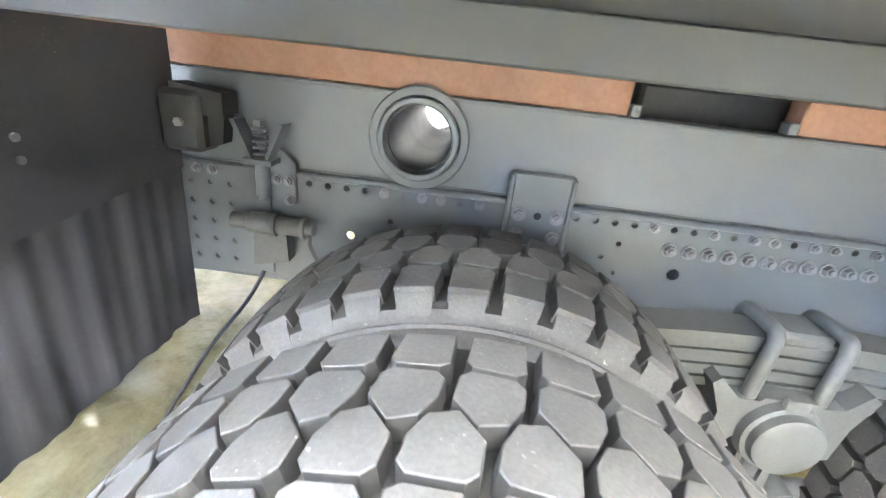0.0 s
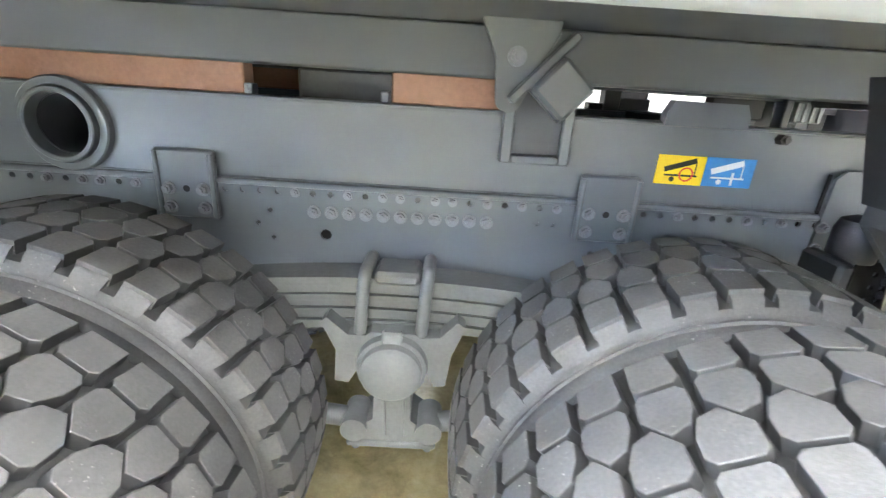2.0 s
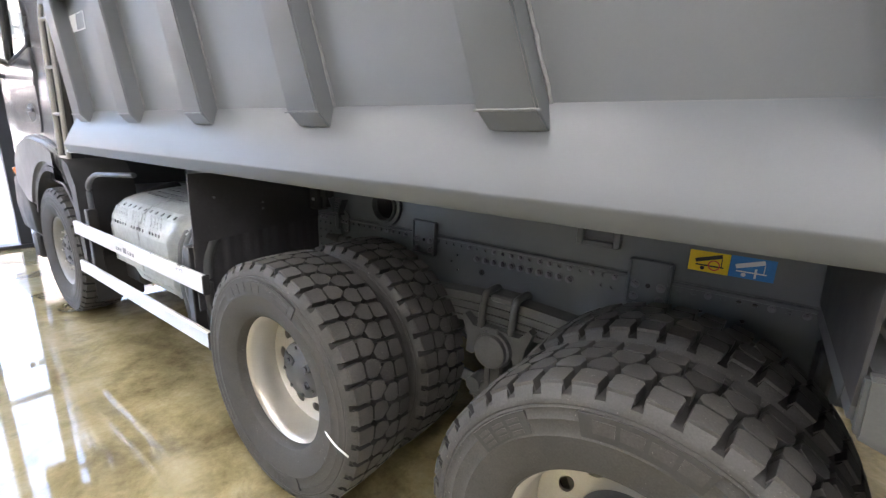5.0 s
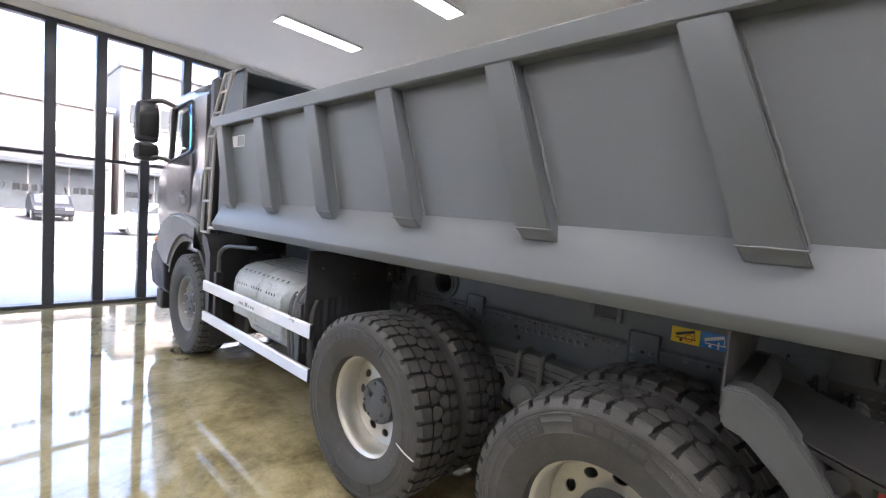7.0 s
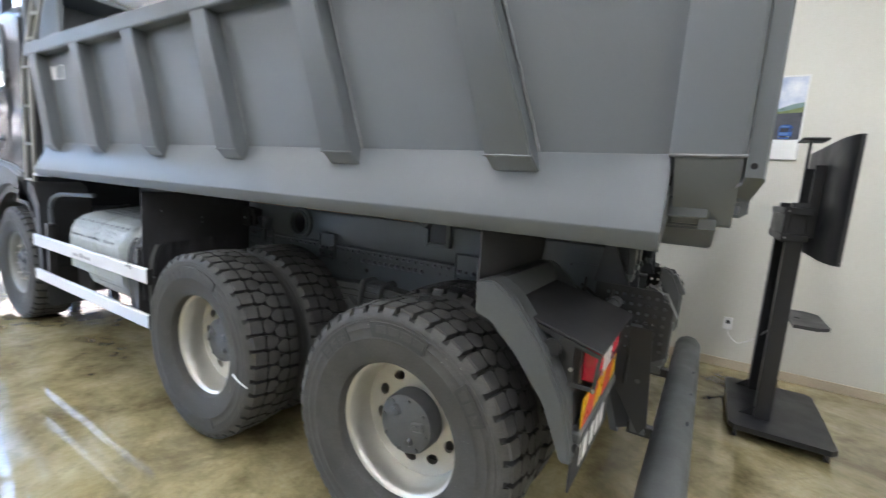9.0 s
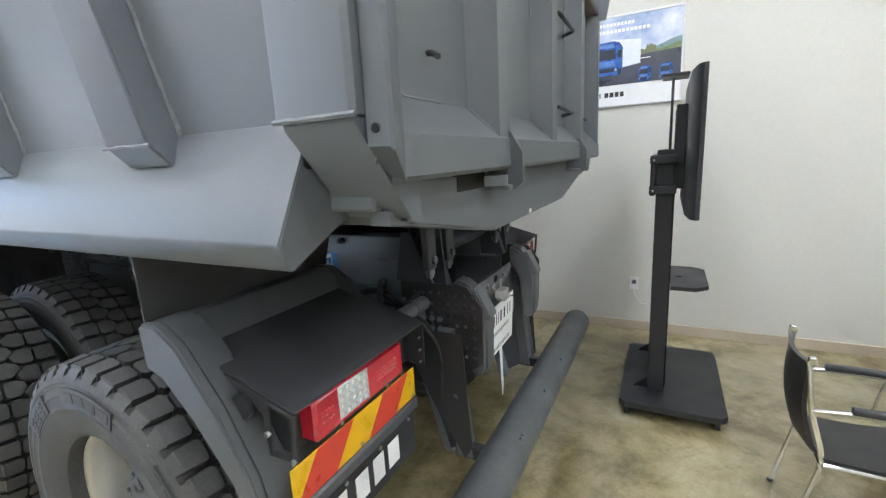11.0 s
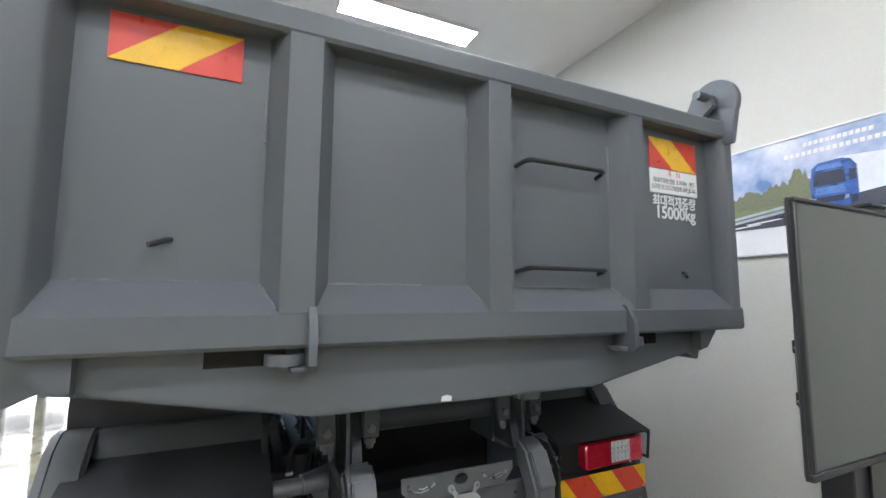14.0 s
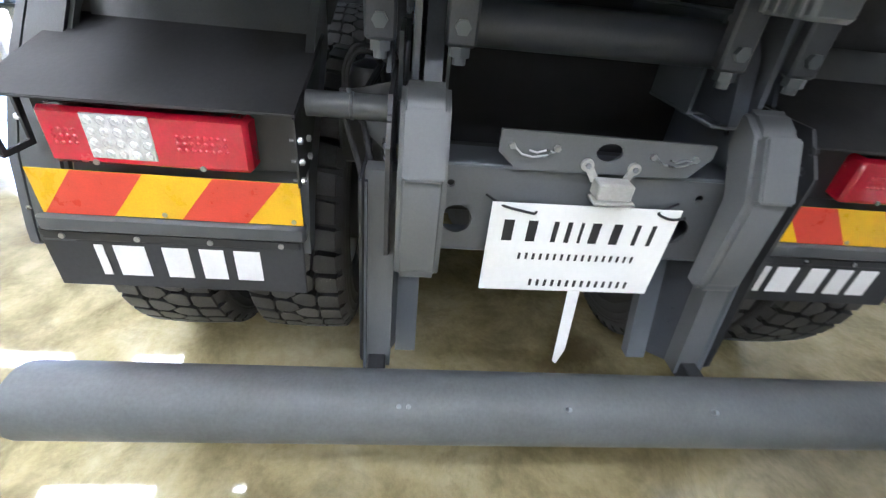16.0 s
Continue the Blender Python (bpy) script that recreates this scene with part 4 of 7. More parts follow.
for x, z in ((-1.87, 1.07), (-1.87, 1.02), (-1.90, 1.07), (-2.10, 1.075), (-2.06, 1.075)):
    bolt(x, -FY - 0.018, z - LIFT, 0.8)
# grease fitting: a stepped pin with its nipple and thin hose
steps = ((0.0, 0.045, 0.020), (0.045, 0.105, 0.026), (0.105, 0.115, 0.029), (0.115, 0.175, 0.023), (0.175, 0.185, 0.028), (0.185, 0.205, 0.018))
turned = [(0.0, 0.0)] + [p for x0, x1, r in steps for p in ((r - 0.0015, x0), (r, x0 + 0.0015), (r, x1))] + [(0.0, 0.205)]
pin = lathe(bmesh.new(), turned, 24, m=pose(-2.00, -FY - 0.055, 0.955, 0, 0, -90))
part("stepped_pin", pin, CAST, truck)
part("pin_bracket", prism(bmesh.new(), [(-1.95, 0.84), (-1.86, 0.86), (-1.865, 0.94), (-1.945, 0.94)], "y", -FY - 0.060, -FY - 0.018), CAST, truck)
part("pin_hose", sweep(bmesh.new(), [(-1.805, -FY - 0.06, 0.955), (-1.80, -FY - 0.075, 0.92), (-1.78, -FY - 0.08, 0.88), (-1.76, -FY - 0.09, 0.84)], 0.005, 8), BLACK, truck)
part("air_hose", sweep(bmesh.new(), bend([(-1.93, -FY - 0.05, 0.82), (-1.95, -FY - 0.10, 0.76), (-2.00, -0.58, 0.68), (-2.07, -0.75, 0.50)], 0.12, 6), 0.005, 8), BLACK, truck)

# ---- rear suspension: leaf pack, clamps, saddle and trunnion
for s in (-1, 1):
    bm = bmesh.new()
    for k, (hl, z) in enumerate(((0.62, 0.918), (0.60, 0.872), (0.56, 0.834), (0.50, 0.801))):
        th = (0.040, 0.031, 0.025, 0.0225)[k]
        n = 16
        pts_t, pts_b = [], []
        for i in range(n + 1):
            x = -0.69 + hl * (2 * i / n - 1)
            zz = z - 0.16 * (x + 0.69) ** 2 - 0.02
            pts_t.append((x, zz))
            pts_b.append((x, zz - th))
        prism(bm, pts_t + pts_b[::-1], "y", s * 0.462, s * 0.555)
    spring = part("leaf_spring", bm, CAST, truck, "curved grey leaf spring pack")
    # added dark filler: paints the shade between the leaves
    part("leaf_gap_shade", prism(bmesh.new(), [(-1.20, 0.80), (-0.69, 0.86), (-0.18, 0.80), (-0.18, 0.75), (-0.69, 0.785), (-1.20, 0.75)], "y", s * 0.472, s * 0.545), GAPSHADE, spring)
    for x in (-0.765, -0.615):
        u = bend([(x - 0.012, s * 0.585, 0.70), (x, s * 0.580, 0.885), (x + 0.004, s * 0.572, 0.921), (x + 0.004, s * 0.45, 0.921), (x, s * 0.44, 0.72)], 0.03, 5)
        part("spring_clamp", sweep(bmesh.new(), u, 0.0160, 12), CAST, truck)
    part("clamp_block", box((-0.742, s * 0.462, 0.885), (-0.632, s * 0.570, 0.920), 0.010), CAST, truck)
    sd = [(-0.865, 0.795), (-0.85, 0.81), (-0.80, 0.765), (-0.755, 0.765), (-0.745, 0.775), (-0.635, 0.775), (-0.625, 0.765), (-0.575, 0.77), (-0.535, 0.815), (-0.515, 0.80), (-0.545, 0.72), (-0.555, 0.63), (-0.585, 0.625), (-0.60, 0.66), (-0.78, 0.66), (-0.80, 0.625), (-0.835, 0.63), (-0.83, 0.72)]
    bm = prism(bmesh.new(), sd, "y", s * 0.45, s * 0.60)
    part("spring_saddle", bm, CAST, truck, "grey cast spring saddle")
    part("trunnion_cap", lathe(bmesh.new(), [(0.0, 0.055), (0.066, 0.055), (0.074, 0.049), (0.077, 0.030), (0.086, 0.026), (0.090, 0.0), (0.0, 0.0)], 36, m=Matrix.Scale(s, 4, (0, 1, 0))), CAST, truck, m=pose(-0.69, s * 0.595, 0.685))
    bm = prism(bmesh.new(), [(-0.735, 0.66), (-0.645, 0.66), (-0.640, 0.50), (-0.60, 0.47), (-0.585, 0.425), (-0.795, 0.425), (-0.78, 0.47), (-0.74, 0.50)], "y", s * 0.47, s * 0.585)
    part("trunnion_bracket", bm, CAST, truck)
    foot = part("trunnion_foot", box((-0.812, s * 0.465, 0.405), (-0.568, s * 0.592, 0.428), 0.006), CAST, truck)
    for x in (-0.79, -0.59):
        part("foot_bolt", cyl(bmesh.new(), (x, s * 0.565, 0.44), (x, s * 0.565, 0.385), 0.012, 8), CAST, foot)
    for x in (-0.715, -0.665):
        part("web_rib", prism(bmesh.new(), [(x - 0.006, 0.62), (x + 0.006, 0.62), (x + 0.010, 0.45), (x - 0.010, 0.45)], "y", s * 0.584, s * 0.596), CAST, truck)
    part("cap_rib", box((-0.715, s * 0.6, 0.755), (-0.665, s * 0.625, 0.79), 0.006), CAST, truck)
    for x in (-0.79, -0.59):
        part("torque_rod_end", cyl(bmesh.new(), (x, s * 0.50, 0.47), (x, s * 0.60, 0.47), 0.036, 20), CAST, truck)
        ex = AX[0] if x < -0.69 else AX[1]
        part("torque_rod", cyl(bmesh.new(), (x, s * 0.55, 0.47), (ex + (0.1 if x < -0.69 else -0.1), s * 0.50, 0.48), 0.028, 14), CAST, truck)
for x in AX:
    for s in (-1, 1):
        part("brake_drum", lathe(bmesh.new(), [(0.09, 0.0), (0.19, 0.0), (0.205, 0.012), (0.205, 0.17), (0.09, 0.17)], 32, m=pose(x, s * 0.51 - 0.085, HUBZ)), BLACK, truck)
        part("brake_chamber", lathe(bmesh.new(), [(0.0, 0.0), (0.055, 0.0), (0.07, 0.02), (0.075, 0.07), (0.082, 0.075), (0.082, 0.085), (0.07, 0.09), (0.065, 0.19), (0.04, 0.21), (0.0, 0.21)], 24, m=pose(x + 0.12, s * 0.44, HUBZ + 0.13, 0, 0, -90)), BLACK, truck)
    part("axle_tube", cyl(bmesh.new(), (x, -0.98, HUBZ), (x, 0.98, HUBZ), 0.085, 24), CAST, truck)
    part("differential", lathe(bmesh.new(), [(0, -0.2), (0.12, -0.17), (0.2, -0.06), (0.21, 0.06), (0.12, 0.17), (0, 0.2)], 28), CAST, truck, m=pose(x, 0, HUBZ, 0, 0, 90))
part("propeller_shaft", cyl(bmesh.new(), (-4.4, 0, 0.75), (-1.4, 0, 0.60), 0.05, 16), CAST, truck)
part("front_axle", box((-4.63, -0.9, 0.44), (-4.51, 0.9, 0.54), 0.02), CAST, truck)
part("trunnion_beam", cyl(bmesh.new(), (-0.69, -0.5, 0.60), (-0.69, 0.5, 0.60), 0.06, 20), CAST, truck)
for s in (-1, 1):
    for x in (-4.57,):
        part("front_spring", prism(bmesh.new(), [(x - 0.75, 0.72), (x, 0.60), (x + 0.75, 0.72), (x + 0.75, 0.75), (x, 0.66), (x - 0.75, 0.75)], "y", s * 0.37, s * 0.45), CAST, truck)
LIFT = 0.0

# ---- the tipping body
BF, BR, TOP = -3.90, 1.03, 2.45
tub = part("tipping_body", box((BF, -1.10, 1.50), (0.98, 1.10, 1.56), 0.006), BODY, truck, "dark grey ribbed steel tipping body")
WALLY = 1.125
for s in (-1, 1):
    o = s
    part("side_wall", box((BF, o * WALLY, 1.56), (0.98, o * (WALLY - 0.03), TOP - 0.05), 0.004), BODY, tub)
    part("top_rail", box((BF - 0.03, o * 1.205, 2.350), (0.90, o * 1.07, TOP), 0.010), BODY, tub)
    # folded skirt under the wall
    bm = prism(bmesh.new(), [(o * 1.125, 1.676), (o * 1.132, 1.672), (o * 1.2435, 1.463), (o * 1.2440, 1.457), (o * 1.2415, 1.451), (o * 1.224, 1.410), (o * 1.218, 1.406), (o * 1.208, 1.408), (o * 1.222, 1.452), (o * 1.128, 1.640), (o * 1.125, 1.645)], "x", BF + 0.18, 0.872)
    part("side_skirt", bm, BODY, tub, "plain folded skirt, paler where it faces up")
    for x in (BF + 0.18, 0.862):
        part("skirt_end", prism(bmesh.new(), [(o * 1.134, 1.665), (o * 1.241, 1.457), (o * 1.225, 1.410), (o * 1.212, 1.410), (o * 1.02, 1.50), (o * 1.02, 1.64)], "x", x + 0.004, x + 0.012), BODY, tub)
    part("plate_hole", cyl(bmesh.new(), (0.870, o * 1.15, 1.60), (0.8765, o * 1.15, 1.60), 0.014, 16), GAPSHADE, tub)
    # slanted ribs with mitred feet
    for k in range(6):
        xb = 0.315 - 0.775 * k - 0.006 * max(0, k - 3) ** 2
        lean = -0.245
        w, d = 0.165, 0.082
        z0, z1 = 1.655, 2.352
        y1, y0 = o * 1.205, o * 1.12
        bm = bmesh.new()

        def at(x, y, z):
            return bm.verts.new((x + lean * (z - z0) / (z1 - z0), y, z))
        b = [at(xb, y0, z0 - 0.0), at(xb + w, y0, z0), at(xb + w, y1, z0), at(xb, y1, z0)]
        t = [at(xb + 0.01, y0, z1), at(xb + w - 0.01, y0, z1), at(xb + w - 0.01, y1, z1), at(xb + 0.01, y1, z1)]
        for f in ((b[0], b[1], t[1], t[0]), (b[1], b[2], t[2], t[1]), (b[2], b[3], t[3], t[2]), (b[3], b[0], t[0], t[3]), t):
            bm.faces.new(f)
        # foot: cut back under the rib
        f0 = [bm.verts.new((xb + 0.022, o * 1.145, 1.606)), bm.verts.new((xb + w + 0.018, o * 1.145, 1.606)), bm.verts.new((xb + w + 0.018, o * 1.170, 1.606)), bm.verts.new((xb + 0.022, o * 1.170, 1.606))]
        for f in ((b[0], b[1], f0[1], f0[0]), (b[1], b[2], f0[2], f0[1]), (b[2], b[3], f0[3], f0[2]), (b[3], b[0], f0[0], f0[3]), f0):
            bm.faces.new(f)
        bmesh.ops.recalc_face_normals(bm, faces=bm.faces)
        bmesh.ops.bevel(bm, geom=list(bm.edges), offset=0.006, segments=2, affect="EDGES")
        part("side_rib", bm, BODY, tub)
        # weld bead down the rear edge
        bead = []
        for i in range(26):
            z = 1.66 + (2.34 - 1.66) * i / 25
            bead.append((xb + w + 0.004 + lean * (z - z0) / (z1 - z0) + random.uniform(-0.002, 0.002), o * 1.126, z))
        part("weld_bead", sweep(bmesh.new(), bead, 0.006, 6), WELD, tub)
        foot = [(xb - 0.004 + (w + 0.012) * i / 10, o * 1.207, 1.655 + random.uniform(-0.001, 0.001)) for i in range(11)]
        part("weld_bead", sweep(bmesh.new(), foot, 0.004, 6), WELD, tub)
    # rear pillar: deep post with a boxed foot; the gate laps over the one on the far side
    XR = 1.040 if o < 0 else 0.958
    bm = prism(bmesh.new(), [(0.862, o * 1.12), (0.868, o * 1.208), (0.880, o * 1.216), (XR - 0.01, o * 1.216), (XR, o * 1.208), (XR, o * 1.13), (0.955, o * 1.08), (0.92, o * 1.08)], "z", 1.668, 2.52)
    part("rear_pillar", bm, BODY, tub)
    bm = prism(bmesh.new(), [(o * 1.210, 1.664), (o * 1.208, 1.652), (o * 1.060, 1.484), (o * 1.02, 1.478), (o * 1.02, 1.664)], "x", 0.884, 1.036)
    part("pillar_foot", bm, BODY, tub)
    part("foot_lip", prism(bmesh.new(), [(o * 1.085, 1.500), (o * 1.080, 1.470), (o * 1.02, 1.462), (o * 1.02, 1.49)], "x", 0.955, 1.000), BODY, tub)
    part("weld_bead", sweep(bmesh.new(), [(0.868 + 0.0175 * i, o * 1.215, 1.667 + random.uniform(-0.001, 0.001)) for i in range(11)], 0.005, 6), WELD, tub)
    # hinge ears above the tailgate
    ear = [(1.018 + 0.118 * math.cos(radians(a)), 2.553 + 0.118 * math.sin(radians(a))) for a in range(-25, 206, 11)] + [(0.955, 2.44), (1.03, 2.36), (1.10, 2.36)]
    bm = prism(bmesh.new(), ear, "y", o * 1.205, o * 1.230)
    bmesh.ops.recalc_face_normals(bm, faces=bm.faces)
    bmesh.ops.bevel(bm, geom=[e for e in bm.edges if e.calc_face_angle(0) > 1.0], offset=0.004, segments=2, affect="EDGES")
    part("hinge_plate", bm, BODY, tub)
    part("hinge_arm", prism(bmesh.new(), [(0.86, 2.44), (0.90, 2.53), (0.97, 2.60), (1.03, 2.60), (1.05, 2.54), (0.99, 2.50), (0.97, 2.44)], "y", o * 1.165, o * 1.190), BODY, tub)
    part("hinge_pin", cyl(cyl(bmesh.new(), (1.02, o * 1.10, 2.585), (1.02, o * 1.235, 2.585), 0.020, 14), (1.02, o * 1.235, 2.585), (1.02, o * 1.25, 2.585), 0.030, 6), BODY, tub)
# headboard with a lip over the cab's back and its side wings
part("headboard", box((BF - 0.03, -1.10, 1.50), (BF + 0.02, 1.10, 2.84), 0.006), BODY, tub)
for s in (-1, 1):
    part("headboard_wing", prism(bmesh.new(), [(BF - 0.02, 2.44), (BF + 0.40, 2.44), (BF + 0.42, 2.86), (BF + 0.05, 2.83)], "y", s * 1.10, s * 1.07), BODY, tub)
part("headboard_cap", box((BF - 0.04, -1.10, 2.82), (BF + 0.44, 1.10, 2.86), 0.008), BODY, tub)
# long beams and cross bearers under the floor
for s in (-1, 1):
    part("long_beam", box((BF + 0.2, s * 0.355, 1.378), (0.92, s * 0.26, 1.50), 0.006), BODY, tub)
# body lock above the stake pocket: tapered plate with a rounded claw, turned block and bar
claw = [(-0.455 + 0.030 * math.cos(radians(a)), 1.335 + 0.030 * math.sin(radians(a))) for a in range(190, 331, 20)]
bm = prism(bmesh.new(), [(-0.53, 1.50), (-0.492, 1.42)] + claw + [(-0.405, 1.372), (-0.375, 1.44), (-0.352, 1.50)], "y", -0.470, -0.444)
bmesh.ops.recalc_face_normals(bm, faces=bm.faces)
bmesh.ops.bevel(bm, geom=list(bm.edges), offset=0.003, segments=2, affect="EDGES")
part("lock_plate", bm, BODY, tub)
bolt(-0.447, -0.47, 1.425, 1.3, parent=tub)
TURNED = Matrix.Translation((-0.352, -0.52, 1.362)) @ pose(0, 0, 0, 0, 42, 0)
bm = cbox(bmesh.new(), (-0.047, -0.03, -0.047), (0.047, 0.03, 0.047), 0.008, TURNED)
part("lock_block", bm, BODY, tub)
part("block_plate", box((-0.056, 0.004, -0.050), (0.050, 0.022, 0.050), 0.003, TURNED), BODY, tub)
part("lock_bar", box((-0.010, -0.018, -0.095), (0.010, 0.018, 0.095), 0.004, Matrix.Translation((-0.392, -0.50, 1.402)) @ pose(0, 0, 0, 0, 43, 0)), BODY, tub)
part("lock_weld", sweep(bmesh.new(), [(-0.405 + 0.006 * k, -0.472, 1.372 + 0.013 * k + random.uniform(-0.001, 0.001)) for k in range(9)], 0.003, 6), WELD, tub)

# rear bolster under the tailgate
bol = [(-1.05, 1.555), (-1.05, 1.468), (-0.505, 1.365), (0.485, 1.365), (1.085, 1.478), (1.085, 1.555)]
bm = prism(bmesh.new(), bol, "x", 0.80, 1.0)
bmesh.ops.bevel(bm, geom=list(bm.edges), offset=0.008, segments=2, affect="EDGES")
part("rear_bolster", bm, BODY, tub)
part("paint_chip", prism(bmesh.new(), [(-0.135, 1.372), (-0.10, 1.371), (-0.098, 1.384), (-0.115, 1.390), (-0.132, 1.386)], "x", 1.0005, 1.0015), WHITE, tub)
for ya, yb2 in ((-0.775, -0.585), (0.675, 0.80)):
    part("latch_slot", box((0.97, ya, 1.508), (1.0016, yb2, 1.568), 0.001), GAPSHADE, tub)
for y, turn in ((-0.578, 1), (0.625, -1)):
    n, outer, inner = 12, [], []
    for k in range(n + 1):
        a = radians(-80 + 205 * k / n)
        outer.append((1.010 + 0.060 * math.cos(a), y - turn * 0.01 + turn * 0.052 * math.sin(a)))
        inner.append((1.010 + 0.040 * math.cos(a), y - turn * 0.01 + turn * 0.034 * math.sin(a)))
    bm = prism(bmesh.new(), outer + inner[::-1], "z", 1.512, 1.540)
    bmesh.ops.recalc_face_normals(bm, faces=bm.faces)
    part("latch_hook", bm, BODY, tub)

# ---- the tailgate
gate = part("tailgate", box((0.965, -1.16, 1.60), (0.985, 1.22, 2.42), 0.003), BODY, truck, "dark grey steel tailgate with upright posts")
GL, GR = -1.19, 1.265


# bottom rail with a sloping ledge
part("bottom_rail", prism(bmesh.new(), [(0.985, 1.722), (1.052, 1.652), (1.064, 1.640), (1.066, 1.565), (1.055, 1.555), (0.97, 1.555), (0.97, 1.722)], "y", GL + 0.07, GR), BODY, gate)
part("top_rail", prism(bmesh.new(), [(0.975, 2.395), (1.055, 2.390), (1.064, 2.400), (1.064, 2.460), (1.055, 2.469), (0.975, 2.469)], "y", GL, GR), BODY, gate)
for ya, yb2 in ((-0.612, -0.525), (0.003, 0.088), (0.632, 0.705)):
    bm = prism(bmesh.new(), [(0.985, ya - 0.045), (1.050, ya - 0.006), (1.060, ya), (1.060, yb2), (1.050, yb2 + 0.006), (0.985, yb2 + 0.045)], "z", 1.645, 2.395)
    part("post", bm, BODY, gate)
bm = prism(bmesh.new(), [(0.985, -1.085), (1.052, -1.105), (1.065, -1.116), (1.088, -1.180), (1.083, -1.189), (1.043, GL), (1.043, -1.17), (1.03, -1.16)], "z", 1.556, 2.42)
for v in bm.verts:
    if v.co.z < 2:  # the lower corner is cut back along the slope of the pillar's foot
        v.co.z = max(1.556, 1.556 - 0.9 * (v.co.y + 1.122))
part("end_post", bm, BODY, gate)
bm = prism(bmesh.new(), [(0.985, 1.188), (1.050, 1.20), (1.0615, 1.21), (1.0615, GR - 0.012), (1.052, GR - 0.001), (0.93, GR), (0.93, GR - 0.02), (0.93, GR - 0.03)], "z", 1.60, 2.42)
part("end_post", bm, BODY, gate)
part("post_hole", cyl(bmesh.new(), (1.060, GL - 0.0012, 1.645), (1.060, GL + 0.006, 1.645), 0.008, 14), GAPSHADE, gate)
# weld runs along the ledge and posts
for a, b in (((-1.05, 1.722), (-0.80, 1.722)), ((-0.48, 1.722), (-0.2, 1.722)), ((0.16, 1.722), (0.40, 1.722))):
    n = 16
    part("weld_bead", sweep(bmesh.new(), [(0.986, a[0] + (b[0] - a[0]) * i / n, a[1] + random.uniform(-0.0015, 0.0015)) for i in range(n + 1)], 0.003, 6), WELD, gate)
for y in (-0.66, -0.042, 0.587):
    part("weld_bead", sweep(bmesh.new(), [(0.986 + random.uniform(-0.001, 0.001), y, 2.1 + 0.02 * i) for i in range(10)], 0.005, 6), WELD, gate)
    part("weld_bead", sweep(bmesh.new(), [(0.988 + 0.006 * i, y + 0.004 * i, 1.722 - 0.0065 * i) for i in range(11)], 0.004, 6), WELD, gate)
# grab handles
for z in (2.155, 1.785):
    h = bend([(0.985, 0.155, z - 0.012), (1.045, 0.165, z), (1.045, 0.515, z), (0.985, 0.525, z - 0.012)], 0.03, 5)
    part("grab_handle", sweep(bmesh.new(), h, 0.0085, 10), BLACK, gate, "black bent-rod step handle")
# drain stubs
for y, z in ((-0.884, 1.812), (0.98, 1.78)):
    part("drain_stub", sweep(bmesh.new(), [(0.98, y + 0.022, z + 0.012), (1.000, y + 0.014, z + 0.009), (1.020, y - 0.004, z - 0.002), (1.030, y - 0.018, z - 0.008)], 0.0068, 10), BLACK, gate)
# reflective chevrons and load sign


def stripes(name, y0, y1, z0, z1, x, n, lean, first, parent, label="", cols=None):
    """A reflector sheet of slanted stripes, each its own piece."""
    cols = cols or (YEL, ORA)
    base = part(name, box((x - 0.003, y0, z0), (x, y1, z1), 0.0006), cols[0], parent, label)
    w = (y1 - y0) / n
    k = -3
    while True:
        a = y0 + (k * 2 + first) * w
        if a > y1 + abs(lean):
            break
        poly = [(a, z0), (a + w, z0), (a + w + lean, z1), (a + lean, z1)]
        # clip to the sheet
        for side, lim in ((1, y0), (-1, y1)):
            out = []
            for i in range(len(poly)):
                p, q = poly[i], poly[(i + 1) % len(poly)]
                pin, qin = side * (p[0] - lim) >= 0, side * (q[0] - lim) >= 0
                if pin:
                    out.append(p)
                if pin != qin:
                    t = (lim - p[0]) / (q[0] - p[0])
                    out.append((lim, p[1] + t * (q[1] - p[1])))
            poly = out
            if len(poly) < 3:
                break
        if len(poly) >= 3:
            part("stripe", prism(bmesh.new(), poly, "x", x, x + 0.0008), cols[1], base)
        k += 1
    return base


stripes("reflector_sheet", -1.02, -0.725, 2.255, 2.378, 0.989, 2.0, 0.148, 0.0, gate, "red and yellow slanted reflector sheet", (ORA, YEL))
stripes("reflector_sheet", 0.82, 1.115, 2.232, 2.362, 0.989, 2.0, -0.148, 0.95, gate, "red and yellow slanted reflector sheet", (ORA, YEL))
sg = part("load_sign", box((0.985, 0.82, 2.125), (0.989, 1.115, 2.228), 0.0006), PAPER, gate, "white caution sign with small printed lines")
for txt, sz, y, z, mt in (("주   의", 0.030, 0.968, 2.210, RPRINT),):
    part("lettering", words(txt, sz, 0.0005), mt, sg, m=Matrix.Translation((0.9897, y, z)) @ FACING_REAR)
for txt, z, w in (("최대적재중량을 초과하는 경우", 2.177, 0.80), ("도로법 및 도로교통법에 저촉됩니다.", 2.149, 0.72)):
    part("lettering", words(txt, 0.026, 0.0004), INK, sg, m=Matrix.Translation((0.9896, 0.968, z)) @ FACING_REAR @ Matrix.Scale(w, 4, (1, 0, 0)))
part("lettering", words("최대적재중량", 0.056, 0.0006, 0.0012), WHITE, gate, "white load lettering", m=Matrix.Translation((0.9868, 0.968, 2.088)) @ FACING_REAR @ Matrix.Scale(0.87, 4, (1, 0, 0)))
part("lettering", words("15000kg", 0.072, 0.0006, 0.0016), WHITE, gate, "white load lettering", m=Matrix.Translation((0.9868, 0.972, 2.040)) @ FACING_REAR @ Matrix.Scale(1.02, 4, (1, 0, 0)))
